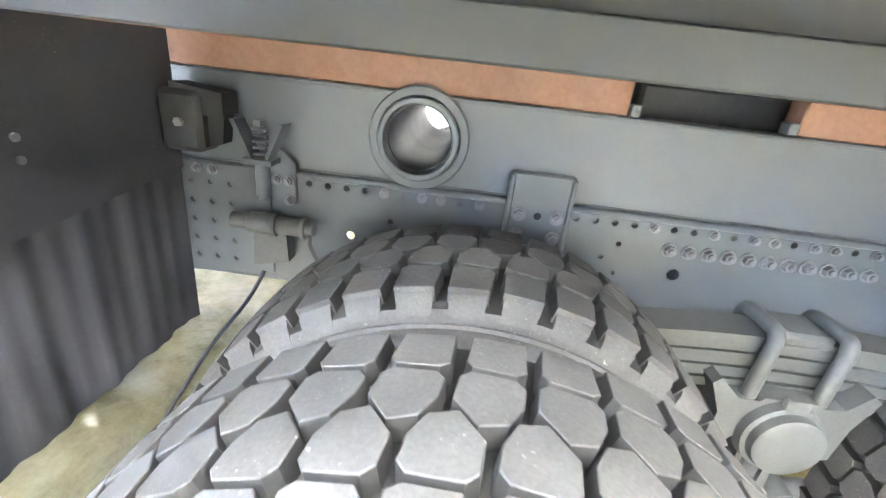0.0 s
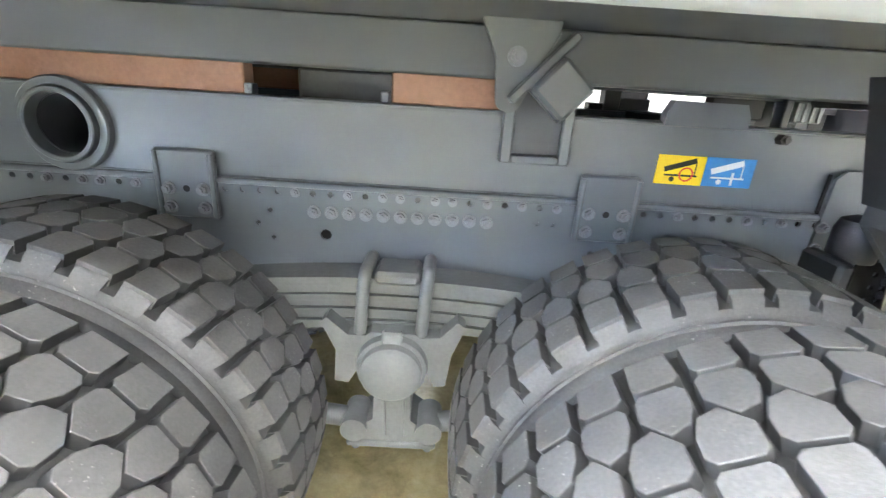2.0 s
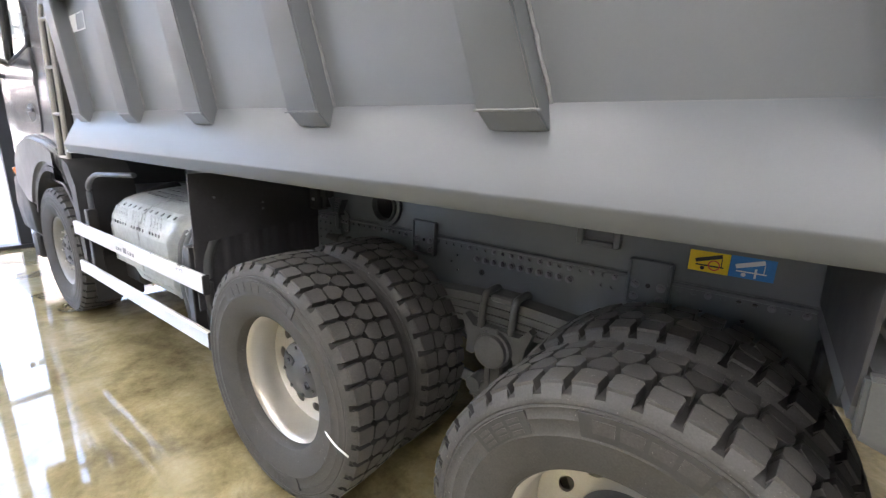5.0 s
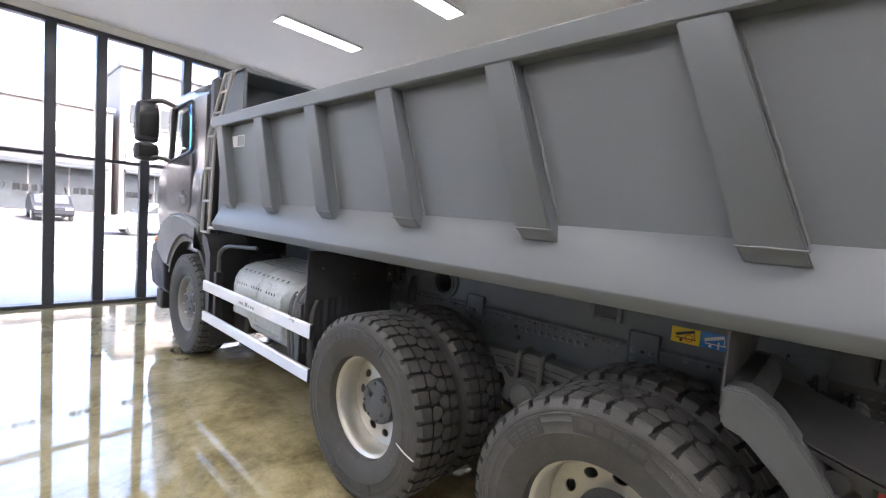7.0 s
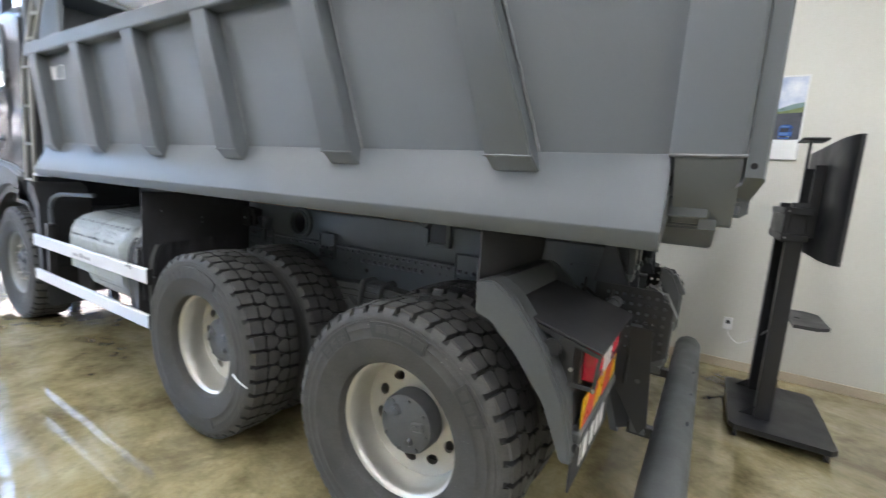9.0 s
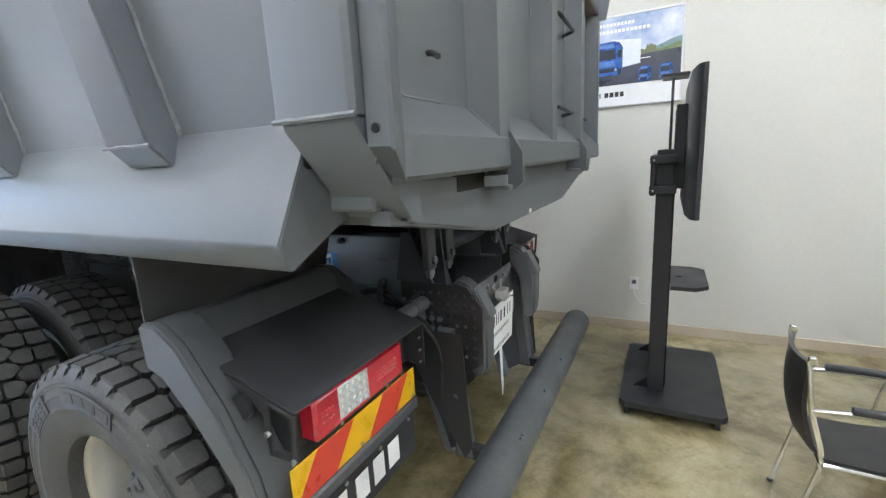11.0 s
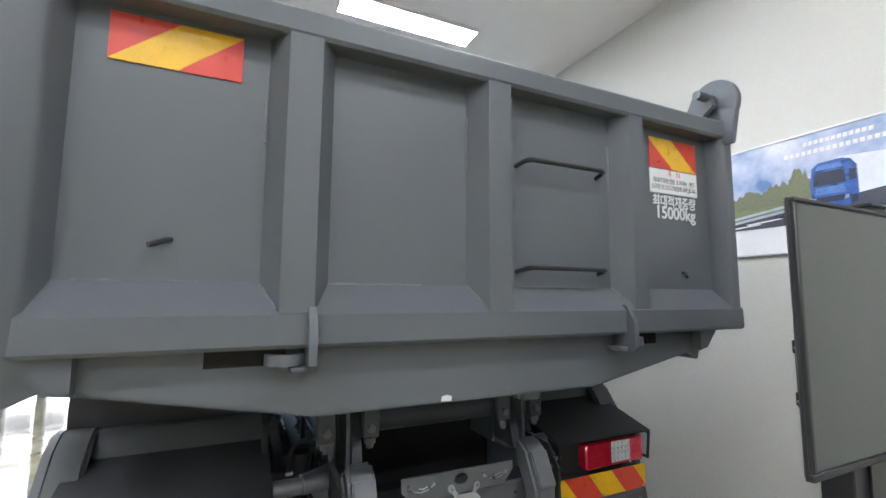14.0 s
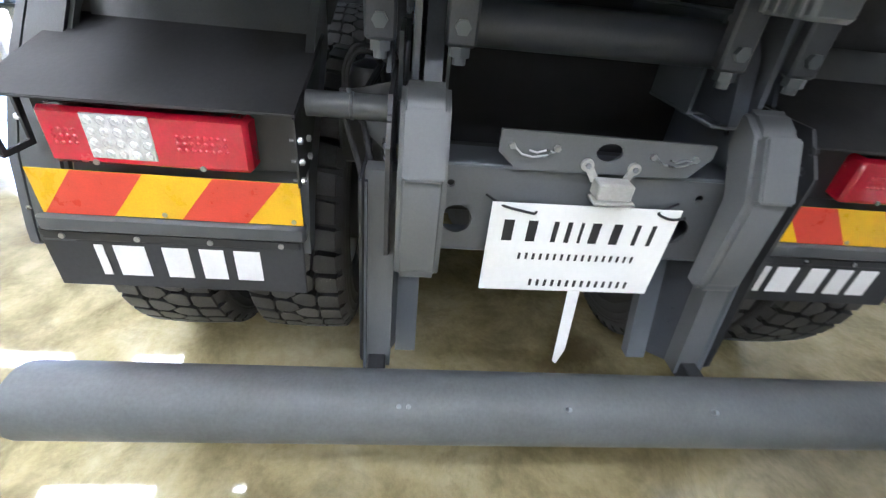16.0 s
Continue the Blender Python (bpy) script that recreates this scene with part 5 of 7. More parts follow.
# latch lugs hanging from the bottom rail
for y in (-0.53, 0.585):
    part("latch_lug", prism(bmesh.new(), [(0.99, 1.66), (1.066, 1.66), (1.10, 1.60), (1.10, 1.515), (1.075, 1.495), (1.0, 1.495)], "y", y - 0.010, y + 0.010), BODY, gate)
    part("lug_foot", box((1.004, y - 0.050, 1.497), (1.072, y - 0.010, 1.510), 0.003), BODY, gate)

# ---- rear of the chassis: guards, lamps, flaps
def facet(r0, r1, mt):
    bm = finish(cyl(bmesh.new(), (0, 0, 0), (0.003, 0, 0), r0, 8, r1))
    me = bpy.data.meshes.new("facet")
    bm.to_mesh(me)
    bm.free()
    me.materials.append(mt)
    return me


LEDFACET, REDFACET = facet(0.0095, 0.006, LED), facet(0.0052, 0.002, RED)


def rear_corner(s, dx, inner, outer, rim, lap):
    """Mudguard with lamp, reflector and flap; s: side; inner and outer: distances from the middle; rim: board short of the guard; lap: cover short of it."""
    i, o = s * inner, s * outer
    g = [(0.33, 1.235), (0.40, 1.240), (0.47, 1.195), (0.58, 1.055), (0.665, 0.90), (0.705, 0.74), (0.712, 0.70), (0.690, 0.70)]
    inn = [(0.672, 0.74), (0.635, 0.885), (0.55, 1.03), (0.445, 1.165), (0.395, 1.205), (0.345, 1.205), (0.345, 1.13), (0.325, 1.13)]
    low = [(0.33, 1.228), (0.385, 1.232), (0.415, 1.205), (0.43, 1.150), (0.545, 1.035), (0.645, 0.885), (0.695, 0.74), (0.70, 0.70), (0.680, 0.70)]
    part("inner_guard", prism(bmesh.new(), [(x + dx, z) for x, z in low + [(0.655, 0.74), (0.615, 0.865), (0.52, 1.0), (0.41, 1.115), (0.39, 1.19), (0.345, 1.195), (0.345, 1.13), (0.325, 1.13)]], "y", i, o - s * 0.10), GUARD, truck)
    bm = prism(bmesh.new(), [(x + dx, z) for x, z in g + inn], "y", o - s * 0.098, o)
    bmesh.ops.recalc_face_normals(bm, faces=bm.faces)
    bmesh.ops.bevel(bm, geom=list(bm.edges), offset=0.010, segments=2, affect="EDGES")
    gd = part("mudguard", bm, GUARD, truck, "dark grey moulded plastic rear mudguard")
    # side cheek that follows the tyre
    ch = [(0.33, 1.235), (0.40, 1.240), (0.47, 1.195), (0.58, 1.055), (0.665, 0.90), (0.705, 0.74), (0.712, 0.695), (0.675, 0.69), (0.655, 0.74), (0.60, 0.87), (0.49, 1.01), (0.395, 1.10), (0.335, 1.12)]
    bm = prism(bmesh.new(), [(x + dx, z) for x, z in ch], "y", o - s * 0.012, o + s * 0.020)
    bmesh.ops.recalc_face_normals(bm, faces=bm.faces)
    bmesh.ops.bevel(bm, geom=list(bm.edges), offset=0.007, segments=2, affect="EDGES")
    part("cheek", bm, GUARD, gd)
    ch = [(0.33, 1.235), (0.40, 1.235), (0.47, 1.19), (0.58, 1.05), (0.66, 0.90), (0.70, 0.74), (0.70, 0.70), (0.655, 0.70), (0.62, 0.79), (0.555, 0.885), (0.41, 1.045), (0.335, 1.12)]
    part("inner_cheek", prism(bmesh.new(), [(x + dx, z) for x, z in ch], "y", i - s * 0.004, i + s * 0.016), GUARD, gd)
    # apron sheet above the guard's front edge
    part("apron", prism(bmesh.new(), [(s * 0.48, 1.43), (s * 0.575, 1.17), (o, 1.17), (o, 1.43)], "x", 0.325 + dx, 0.332 + dx), MATT, gd, "black rubber apron sheet")
    # reflector board and flap
    st2 = stripes("reflector_board", min(i, o - s * rim) + 0.004, max(i, o - s * rim) - 0.004, 0.788, 0.895, 0.716 + dx, 3.9, 0.085 * -s, 0.04 if s < 0 else 0.95, gd, "yellow and red striped reflector board")
    part("lower_lip", box((0.688 + dx, i, 0.742), (0.725 + dx, o - s * 0.028, 0.786), 0.008), GUARD, gd)
    fl = part("mud_flap", box((0.700 + dx, i + s * 0.012, 0.578), (0.708 + dx, o - s * 0.010, 0.742), 0.003), MATT, gd, "black rubber mud flap with white lettering")
    part("clamp_strip", box((0.708 + dx, i + s * 0.02, 0.716), (0.714 + dx, o - s * 0.02, 0.738), 0.002), BLACK, fl)
    for k in range(4):
        y = i + (o - i) * (0.10 + 0.265 * k)
        part("screw", cyl(bmesh.new(), (0.714 + dx, y, 0.727), (0.718 + dx, y, 0.727), 0.007, 8), STEEL, fl)
        if k < 3:
            part("screw", cyl(bmesh.new(), (0.7165 + dx, i + (o - i) * (0.04 + 0.46 * k), 0.798), (0.719 + dx, i + (o - i) * (0.04 + 0.46 * k), 0.798), 0.006, 8), STEEL, gd)
    # brand lettering as plain white shapes
    y0, y1 = (-1.085, -0.705) if s < 0 else (0.66, 1.015)
    w = (y1 - y0)
    for a, b in ((0.00, 0.055), (0.11, 0.30), (0.40, 0.56), (0.625, 0.775), (0.835, 1.0)):
        bm = bmesh.new()
        ya, yz = y0 + a * w, y0 + b * w
        cbox(bm, (0.708 + dx, ya, 0.615), (0.7095 + dx, yz, 0.703), 0.006)
        part("brand_shape", bm, WHITE, fl)
    # lamp
    la, lb = (-0.680, -1.079) if s < 0 else (0.722, 1.078)
    part("lamp_tray", box((0.60 + dx, i + s * 0.006, 0.905), (0.685 + dx, o - s * 0.09, 1.045), 0.004), BLACK, gd)
    lamp = part("tail_lamp", box((0.66 + dx, la, 0.918), (0.735 + dx, lb, 1.035), 0.010), RED, gd, "red rear lamp with a clear square")
    c0, c1 = (-0.866, -0.992) if s < 0 else (0.872, 0.988)
    part("clear_lens", box((0.733 + dx, c0, 0.935), (0.7375 + dx, c1, 1.028), 0.003), LED, lamp)
    for yy in range(5):
        for zz in range(4):
            part("lens_facet", LEDFACET, LED, lamp, m=pose(0.7375 + dx, c0 + (c1 - c0) * (yy + 0.5) / 5, 0.946 + 0.0225 * zz))
    for y0b, y1b in (((c1 + s * 0.015), lb - s * 0.02), (la + s * 0.04, c0 - s * 0.04)):
        n = max(2, int(abs(y1b - y0b) / 0.0125))
        for a in range(n):
            for zz in range(3):
                part("red_facet", REDFACET, RED, lamp, m=pose(0.735 + dx, y0b + (y1b - y0b) * (a + 0.5) / n, 0.964 + 0.0135 * zz))
    for y in (la + s * 0.10, lb - s * 0.09):
        part("lamp_screw", cyl(bmesh.new(), (0.735 + dx, y, 0.926), (0.7385 + dx, y, 0.926), 0.006, 8), STEEL, lamp)
    # cover plate over the lamp and its side brackets
    oo = o - s * lap
    cover = bmesh.new()
    prism(cover, [(0.415, 1.152), (0.76, 1.054), (0.76, 1.060), (0.415, 1.160)], "y", i - s * 0.01, oo)
    bmesh.ops.recalc_face_normals(cover, faces=cover.faces)
    bmesh.ops.bevel(cover, geom=list(cover.edges), offset=0.002, segments=2, affect="EDGES")
    cover.transform(Matrix.Translation((dx, 0, 0)))
    cv = part("lamp_cover", cover, MATT, gd, "black sheet cover over the lamp")
    # inner bracket: a solid plate with through bolts; outer bracket: an open strip frame
    y = i - s * 0.006
    me = plate([(0.44, 1.140), (0.757, 1.050), (0.757, 0.905), (0.66, 0.915), (0.52, 1.05)], [], 0.005, pose(dx, y, 0, 90, 0, 0))
    part("side_bracket", me, BLACK, cv)
    for x, z in ((0.672, 0.985), (0.672, 0.945), (0.745, 1.005), (0.745, 0.960), (0.745, 0.918)):
        b = part("through_bolt", cyl(bmesh.new(), (x + dx, y - s * 0.014, z), (x + dx, y + s * 0.014, z), 0.0035, 8), DULL, cv)
        part("nut", cyl(bmesh.new(), (x + dx, y - s * 0.012, z), (x + dx, y - s * 0.004, z), 0.0075, 6), STEEL, b)
    rim_in = [[(0.672, 0.940), (0.735, 0.938), (0.745, 1.040), (0.672, 1.060)]]
    me = plate([(0.44, 1.140), (0.757, 1.050), (0.746, 0.926), (0.660, 0.926), (0.655, 1.03), (0.60, 1.075)], rim_in, 0.006, pose(dx, oo - s * 0.004, 0, 90, 0, 0))
    part("strip_frame", me, BLACK, cv)
    for x, z in ((0.666, 0.985), (0.740, 0.932)):
        part("screw", cyl(bmesh.new(), (x + dx, oo - s * 0.004, z), (x + dx, oo + s * 0.008, z), 0.007, 6), STEEL, cv)
    part("marker", cyl(bmesh.new(), (0.60 + dx, oo, 1.045), (0.60 + dx, oo + s * 0.014, 1.045), 0.030, 24), BLACK, cv)
    # arm to the frame
    arm = part("guard_arm", cyl(bmesh.new(), (0.66 + dx, s * 0.40, 1.059), (0.66 + dx, s * (inner - 0.013), 1.059), 0.027, 20), REARPAINT, truck)
    part("arm_seam", lathe(bmesh.new(), [(0.027, 0.0), (0.0295, 0.001), (0.0295, 0.007), (0.027, 0.008)], 20), REARPAINT, arm, m=pose(0.66 + dx, s * 0.485, 1.059))
    part("arm_screw", cyl(bmesh.new(), (0.66 + dx, s * 0.488, 1.085), (0.66 + dx, s * 0.488, 1.095), 0.005, 8), DULL, arm)
    part("arm_gusset", prism(bmesh.new(), [(s * 0.398, 1.034), (s * 0.472, 1.034), (s * 0.455, 1.010), (s * 0.412, 0.968), (s * 0.398, 0.968)], "x", 0.652 + dx, 0.664 + dx), REARPAINT, arm)
    part("arm_fin", prism(bmesh.new(), [(s * 0.398, 1.084), (s * 0.505, 1.084), (s * 0.470, 1.094), (s * 0.398, 1.112)], "x", 0.640 + dx, 0.646 + dx), BLACK, arm)
    # relay valve with looped hoses in front of the arm
    rv = part("relay_valve", lathe(bmesh.new(), [(0.0, 0.0), (0.050, 0.0), (0.052, 0.006), (0.052, 0.075), (0.044, 0.10), (0.020, 0.112), (0.0, 0.113)], 24, axis="z"), BLACK, truck, m=pose(0.46, s * 0.462, 1.005))
    part("valve_shield", box((0.36, s * 0.425, 0.82), (0.40, s * 0.555, 1.02), 0.01), BLACK, truck)
    for k in range(2):
        d = 0.014 * k
        part("hose_loop", sweep(bmesh.new(), bend([(0.545, s * (0.512 + d * 0.4), 0.96), (0.535, s * (0.510 + d * 0.4), 1.105 + d), (0.530, s * 0.486, 1.150 + d), (0.520, s * 0.440, 1.140 + d), (0.505, s * 0.425, 1.08)], 0.035, 6), 0.0055, 8), GROOVE, truck)
    part("hose_clip", box((0.538, s * 0.500, 1.055), (0.552, s * 0.525, 1.066), 0.002), STEEL, truck)
    part("down_hose", sweep(bmesh.new(), bend([(0.655, s * 0.500, 1.034), (0.690, s * 0.485, 1.010), (0.735, s * 0.455, 0.94), (0.750, s * 0.447, 0.86), (0.745, s * 0.455, 0.70)], 0.06, 6), 0.0065, 8), GROOVE, arm)
    return gd


rear_corner(-1, 0.0, 0.588, 1.205, 0.045, 0.045)
rear_corner(1, -0.055, 0.565, 1.112, 0.004, 0.012)

# ---- rear underrun guard and cross beam
for s in (-1, 1):
    y0, y1 = s * 0.375, s * 0.285
    # side cheek plate full of holes
    holes = [(x, z, 0.009) for x in (0.62, 0.655, 0.69, 0.725, 0.76, 0.795, 0.83, 0.865) for z in (0.86, 0.90, 0.94, 0.98, 1.02, 1.06, 1.10)]
    pl = plate([(0.56, 0.80), (0.83, 0.80), (0.895, 0.84), (0.900, 1.06), (0.84, 1.135), (0.56, 1.14)], holes, 0.008, pose(0, s * 0.392, 0, 90, 0, 0))
    # BLACK puts the shade on this grey plate into its colour
    part("cheek_plate", pl, BLACK, truck, "side plate full of drilled holes, coloured black for its shade")
    for x in (0.655, 0.69, 0.725):
        for z in (0.88, 0.92, 0.96, 1.0):
            bolt(x, s * 0.396, z, 0.75, 0 if s < 0 else 180)
    bm = prism(bmesh.new(), [(0.775, 1.150), (0.800, 1.150), (0.848, 1.120), (0.905, 1.005), (0.900, 0.80), (0.880, 0.775), (0.835, 0.775), (0.825, 0.98), (0.770, 1.08)], "y", y0, y1)
    bmesh.ops.recalc_face_normals(bm, faces=bm.faces)
    bmesh.ops.bevel(bm, geom=list(bm.edges), offset=0.012, segments=3, affect="EDGES")
    blk = part("rear_bracket", bm, REARPAINT, truck, "rounded grey bracket at the rear cross beam")
    pad = prism(bmesh.new(), [(0.835, 1.108), (0.862, 1.122), (0.920, 1.012), (0.895, 1.000)], "y", s * 0.366, s * 0.292)
    bmesh.ops.recalc_face_normals(pad, faces=pad.faces)
    bmesh.ops.bevel(pad, geom=list(pad.edges), offset=0.005, segments=2, affect="EDGES")
    part("upper_pad", pad, REARPAINT, blk)
    # leaning legs down to the tube
    pl = plate([(0.60, 0.97), (0.835, 0.97), (0.862, 0.52), (0.83, 0.47), (0.72, 0.65), (0.62, 0.85)], [(0.80, 0.72, 0.012), (0.66, 0.92, 0.010)], 0.006, pose(0, s * 0.4465, 0, 90, 0, 0))
    part("leg_panel", pl, BLACK, truck, "black side panel of the underrun leg")
    part("corner_gusset", prism(bmesh.new(), [(0.55, 1.142), (0.71, 1.142), (0.625, 1.33), (0.585, 1.33)], "y", s * 0.398, s * 0.408), FRAMESHADE, truck)
    leg = prism(bmesh.new(), [(0.795, 0.47), (0.845, 0.47), (0.785, 0.97), (0.735, 0.97)], "y", s * 0.378, s * 0.442)
    part("outer_leg", leg, REARPAINT, truck)
    part("leg_fold", prism(bmesh.new(), [(0.845, 0.47), (0.858, 0.47), (0.800, 0.95), (0.785, 0.95)], "y", s * 0.436, s * 0.442), FRAME, truck)
    part("inner_leg", prism(bmesh.new(), [(0.70, 0.41), (0.735, 0.41), (0.625, 0.80), (0.59, 0.80)], "y", s * 0.312, s * 0.368), FRAME, truck)
    part("tube_seat", box((0.78, s * 0.432, 0.455), (0.90, s * 0.388, 0.505), 0.004), BLACK, truck)
    bm = bmesh.new()
    lo = [bm.verts.new(p) for p in ((0.722, s * 0.366, 0.43), (0.728, s * 0.368, 0.43), (0.802, s * 0.384, 0.47), (0.796, s * 0.382, 0.47))]
    hi = [bm.verts.new(p) for p in ((0.612, s * 0.366, 0.80), (0.618, s * 0.368, 0.80), (0.760, s * 0.384, 0.80), (0.754, s * 0.382, 0.80))]
    bm.faces.new(lo)
    bm.faces.new(hi)
    for k in range(4):
        bm.faces.new((lo[k], lo[(k + 1) % 4], hi[(k + 1) % 4], hi[k]))
    bmesh.ops.recalc_face_normals(bm, faces=bm.faces)
    part("leg_web", bm, FRAMESHADE, truck, "dark web between the two legs")
bm = plate([(-0.37, 0.785), (0.37, 0.785), (0.37, 0.985), (-0.37, 0.985)], [(-0.245, 0.86, 0.035), (0.262, 0.86, 0.035), (-0.265, 0.945, 0.009), (0.29, 0.945, 0.009)], 0.010, Matrix.Translation((0.762, 0, 0)) @ FACING_REAR)
beam = part("rear_beam", bm, REARPAINT, truck, "grey rear cross beam")
part("top_flange", box((0.66, -0.37, 0.983), (0.767, 0.37, 0.993), 0.003), FRAME, beam)
part("bottom_flange", box((0.66, -0.37, 0.778), (0.767, 0.37, 0.786), 0.003), FRAME, beam)
hk = [[(0.045 + 0.028 * math.cos(6.283 * k / 14), 1.043 + 0.019 * math.sin(6.283 * k / 14)) for k in range(14)]]
bm = plate([(-0.18, 1.075), (0.262, 1.072), (0.262, 1.045), (0.225, 1.0), (-0.14, 0.995), (-0.18, 1.03)], hk, 0.008, Matrix.Translation((0.785, 0, 0)) @ FACING_REAR)
part("hook_plate", bm, REARPAINT, beam)
for y, z in ((-0.155, 1.045), (-0.065, 1.045), (0.135, 1.042), (0.225, 1.042)):
    part("screw", cyl(bmesh.new(), (0.789, y, z), (0.797, y, z), 0.007, 6), STEEL, beam)
for y in (-0.11, 0.18):
    part("spring_clip", sweep(bmesh.new(), [(0.794, y - 0.042, 1.044), (0.799, y - 0.026, 1.031), (0.800, y - 0.004, 1.027), (0.800, y + 0.020, 1.031), (0.798, y + 0.040, 1.040), (0.798, y + 0.022, 1.042), (0.799, y + 0.004, 1.036), (0.799, y - 0.012, 1.040)], 0.0022, 6), STEEL, beam)
pl = part("plate_lamp", box((0.79, 0.024, 0.956), (0.832, 0.100, 0.992), 0.004), LAMPGREY, beam, "small pale plate lamp housing")
part("lamp_lip", box((0.80, 0.018, 0.949), (0.842, 0.106, 0.957), 0.002), LAMPGREY, pl)
for y0, y1, z in ((0.004, 0.030, 1.016), (0.104, 0.092, 1.014)):
    part("lamp_ear", cyl(bmesh.new(), (0.789, y0, z), (0.797, y0, z), 0.013, 16), LAMPGREY, pl)
    part("ear_arm", prism(bmesh.new(), [(y0 - 0.008, z), (y0 + 0.008, z + 0.004), (y1 + 0.008, 0.985), (y1 - 0.010, 0.980)], "x", 0.790, 0.796), LAMPGREY, pl)
    part("ear_screw", cyl(bmesh.new(), (0.797, y0, z), (0.802, y0, z), 0.006, 6), DULL, pl)
# temporary plate: the writing is shown as bars only
pm = Matrix.Translation((0.80, 0.030, 0.812)) @ pose(0, 0, 0, 0.8, 3, 0)
card = empty("temporary_plate", "white card plate tied on with black cable ties", "number plate", m=pm)
part("card", box((-0.001, -0.207, -0.119), (0.002, 0.207, 0.119), 0.0006), PAPER, card)
for y, w in ((-0.175, 0.045), (-0.122, 0.042), (-0.065, 0.022), (-0.035, 0.022), (-0.005, 0.014), (0.02, 0.040), (0.068, 0.040), (0.12, 0.020), (0.155, 0.020)):
    part("print_bar", box((0.002, y, 0.024), (0.0026, y + w * 0.5, 0.078), 0.0003), INK, card)
y = -0.13
while y < 0.15:
    part("small_bar", box((0.002, y, -0.026), (0.0026, y + 0.006, -0.008), 0.0003), INK, card)
    y += 0.0165
y = -0.09
while y < 0.15:
    part("small_bar", box((0.002, y, -0.104), (0.0026, y + 0.007, -0.084), 0.0003), INK, card)
    y += 0.018
for y in (-0.165, 0.165):
    part("cable_tie", sweep(bmesh.new(), bend([(-0.035, y - 0.05 * (1 if y < 0 else -1), 0.115), (0.006, y - 0.02, 0.112), (0.008, y + 0.05 * (1 if y < 0 else 0.4), 0.098), (0.0, y + 0.055, 0.10)], 0.02, 4), 0.003, 6), BLACK, card)
strip = prism(bmesh.new(), [(0.042, 0.700), (0.072, 0.700), (0.085, 0.50), (0.072, 0.445), (0.060, 0.455)], "x", 0.799, 0.8005)
tagged(part("paper_strip", strip, PAPER), "narrow white paper strip hanging from the plate", "paper strip")
# underrun tube
bm = lathe(bmesh.new(), [(0.060, -1.150), (0.072, -1.152), (0.080, -1.144), (0.0825, -1.132), (0.0825, 1.100), (0.080, 1.112), (0.072, 1.120), (0.060, 1.118)], 40)
lathe(bm, [(0.0, -1.148), (0.066, -1.148)], 40)
lathe(bm, [(0.0, 1.116), (0.066, 1.116)], 40)
tube = part("underrun_tube", bm, TUBEPAINT, truck, "thick dark grey round underrun tube", m=pose(0.965, 0, 0.470))
for x in (-0.35, -0.33, 0.02, 0.36):
    part("rivet", cyl(bmesh.new(), (0.05, x, 0.065), (0.060, x + 0.001, 0.0775), 0.005, 8), DULL, tube)
# tipping pivot: tube, ears and hoses between the frame ends
part("pivot_tube", cyl(bmesh.new(), (0.60, -0.30, 1.235), (0.60, 0.30, 1.235), 0.048, 28), FRAMESHADE, truck)
for s in (-1, 1):
    part("pivot_ear", prism(bmesh.new(), [(0.50, 1.10), (0.74, 1.10), (0.70, 1.23), (0.64, 1.30), (0.55, 1.30)], "y", s * 0.30, s * 0.335), FRAMESHADE, truck)
    for ya, yb2 in ((0.24, 0.30), (0.39, 0.45)):
        ear = part("hinge_ear", box((0.692, s * ya, 1.20), (0.725, s * yb2, 1.44), 0.006), FRAMESHADE, tub)
        ym = s * (ya + yb2) / 2
        part("ear_nut", cyl(cyl(bmesh.new(), (0.708, ym, 1.20), (0.708, ym, 1.182), 0.021, 6), (0.708, ym, 1.182), (0.708, ym, 1.168), 0.013, 12), FRAME, ear)
        part("ear_bolt", cyl(bmesh.new(), (0.725, ym, 1.235), (0.737, ym, 1.235), 0.015, 6), FRAME, ear)
    part("hinge_web", prism(bmesh.new(), [(0.60, 1.12), (0.74, 1.12), (0.715, 1.44), (0.60, 1.44)], "y", s * 0.345, s * 0.357), FRAMESHADE, tub)
# added near-black sheet that paints the dark of the cavity behind the beam
part("cavity_shade_panel", box((0.42, -0.365, 0.80), (0.43, 0.365, 1.20), 0.002), GAPSHADE, truck)
part("tow_box", box((0.45, -0.30, 0.80), (0.62, 0.30, 0.93), 0.008), BLACK, truck)
for k in range(3):
    part("air_hose", sweep(bmesh.new(), bend([(0.50, -0.43 - 0.01 * k, 1.12 - 0.03 * k), (0.62, -0.47, 1.06), (0.72, -0.44, 0.98), (0.70, -0.42, 0.86 - 0.03 * k)], 0.08, 6), 0.007, 8), BLACK, truck)

# ---- cab


def loft(rings):
    """Skin over closed rings of equal length, capped at both ends."""
    bm = bmesh.new()
    vs = [[bm.verts.new(p) for p in r] for r in rings]
    n = len(vs[0])
    for a, b in zip(vs, vs[1:]):
        for k in range(n):
            j = (k + 1) % n
            bm.faces.new((a[k], a[j], b[j], b[k]))
    bm.faces.new(vs[0][::-1])
    bm.faces.new(vs[-1])
    bmesh.ops.recalc_face_normals(bm, faces=bm.faces)
    return bm


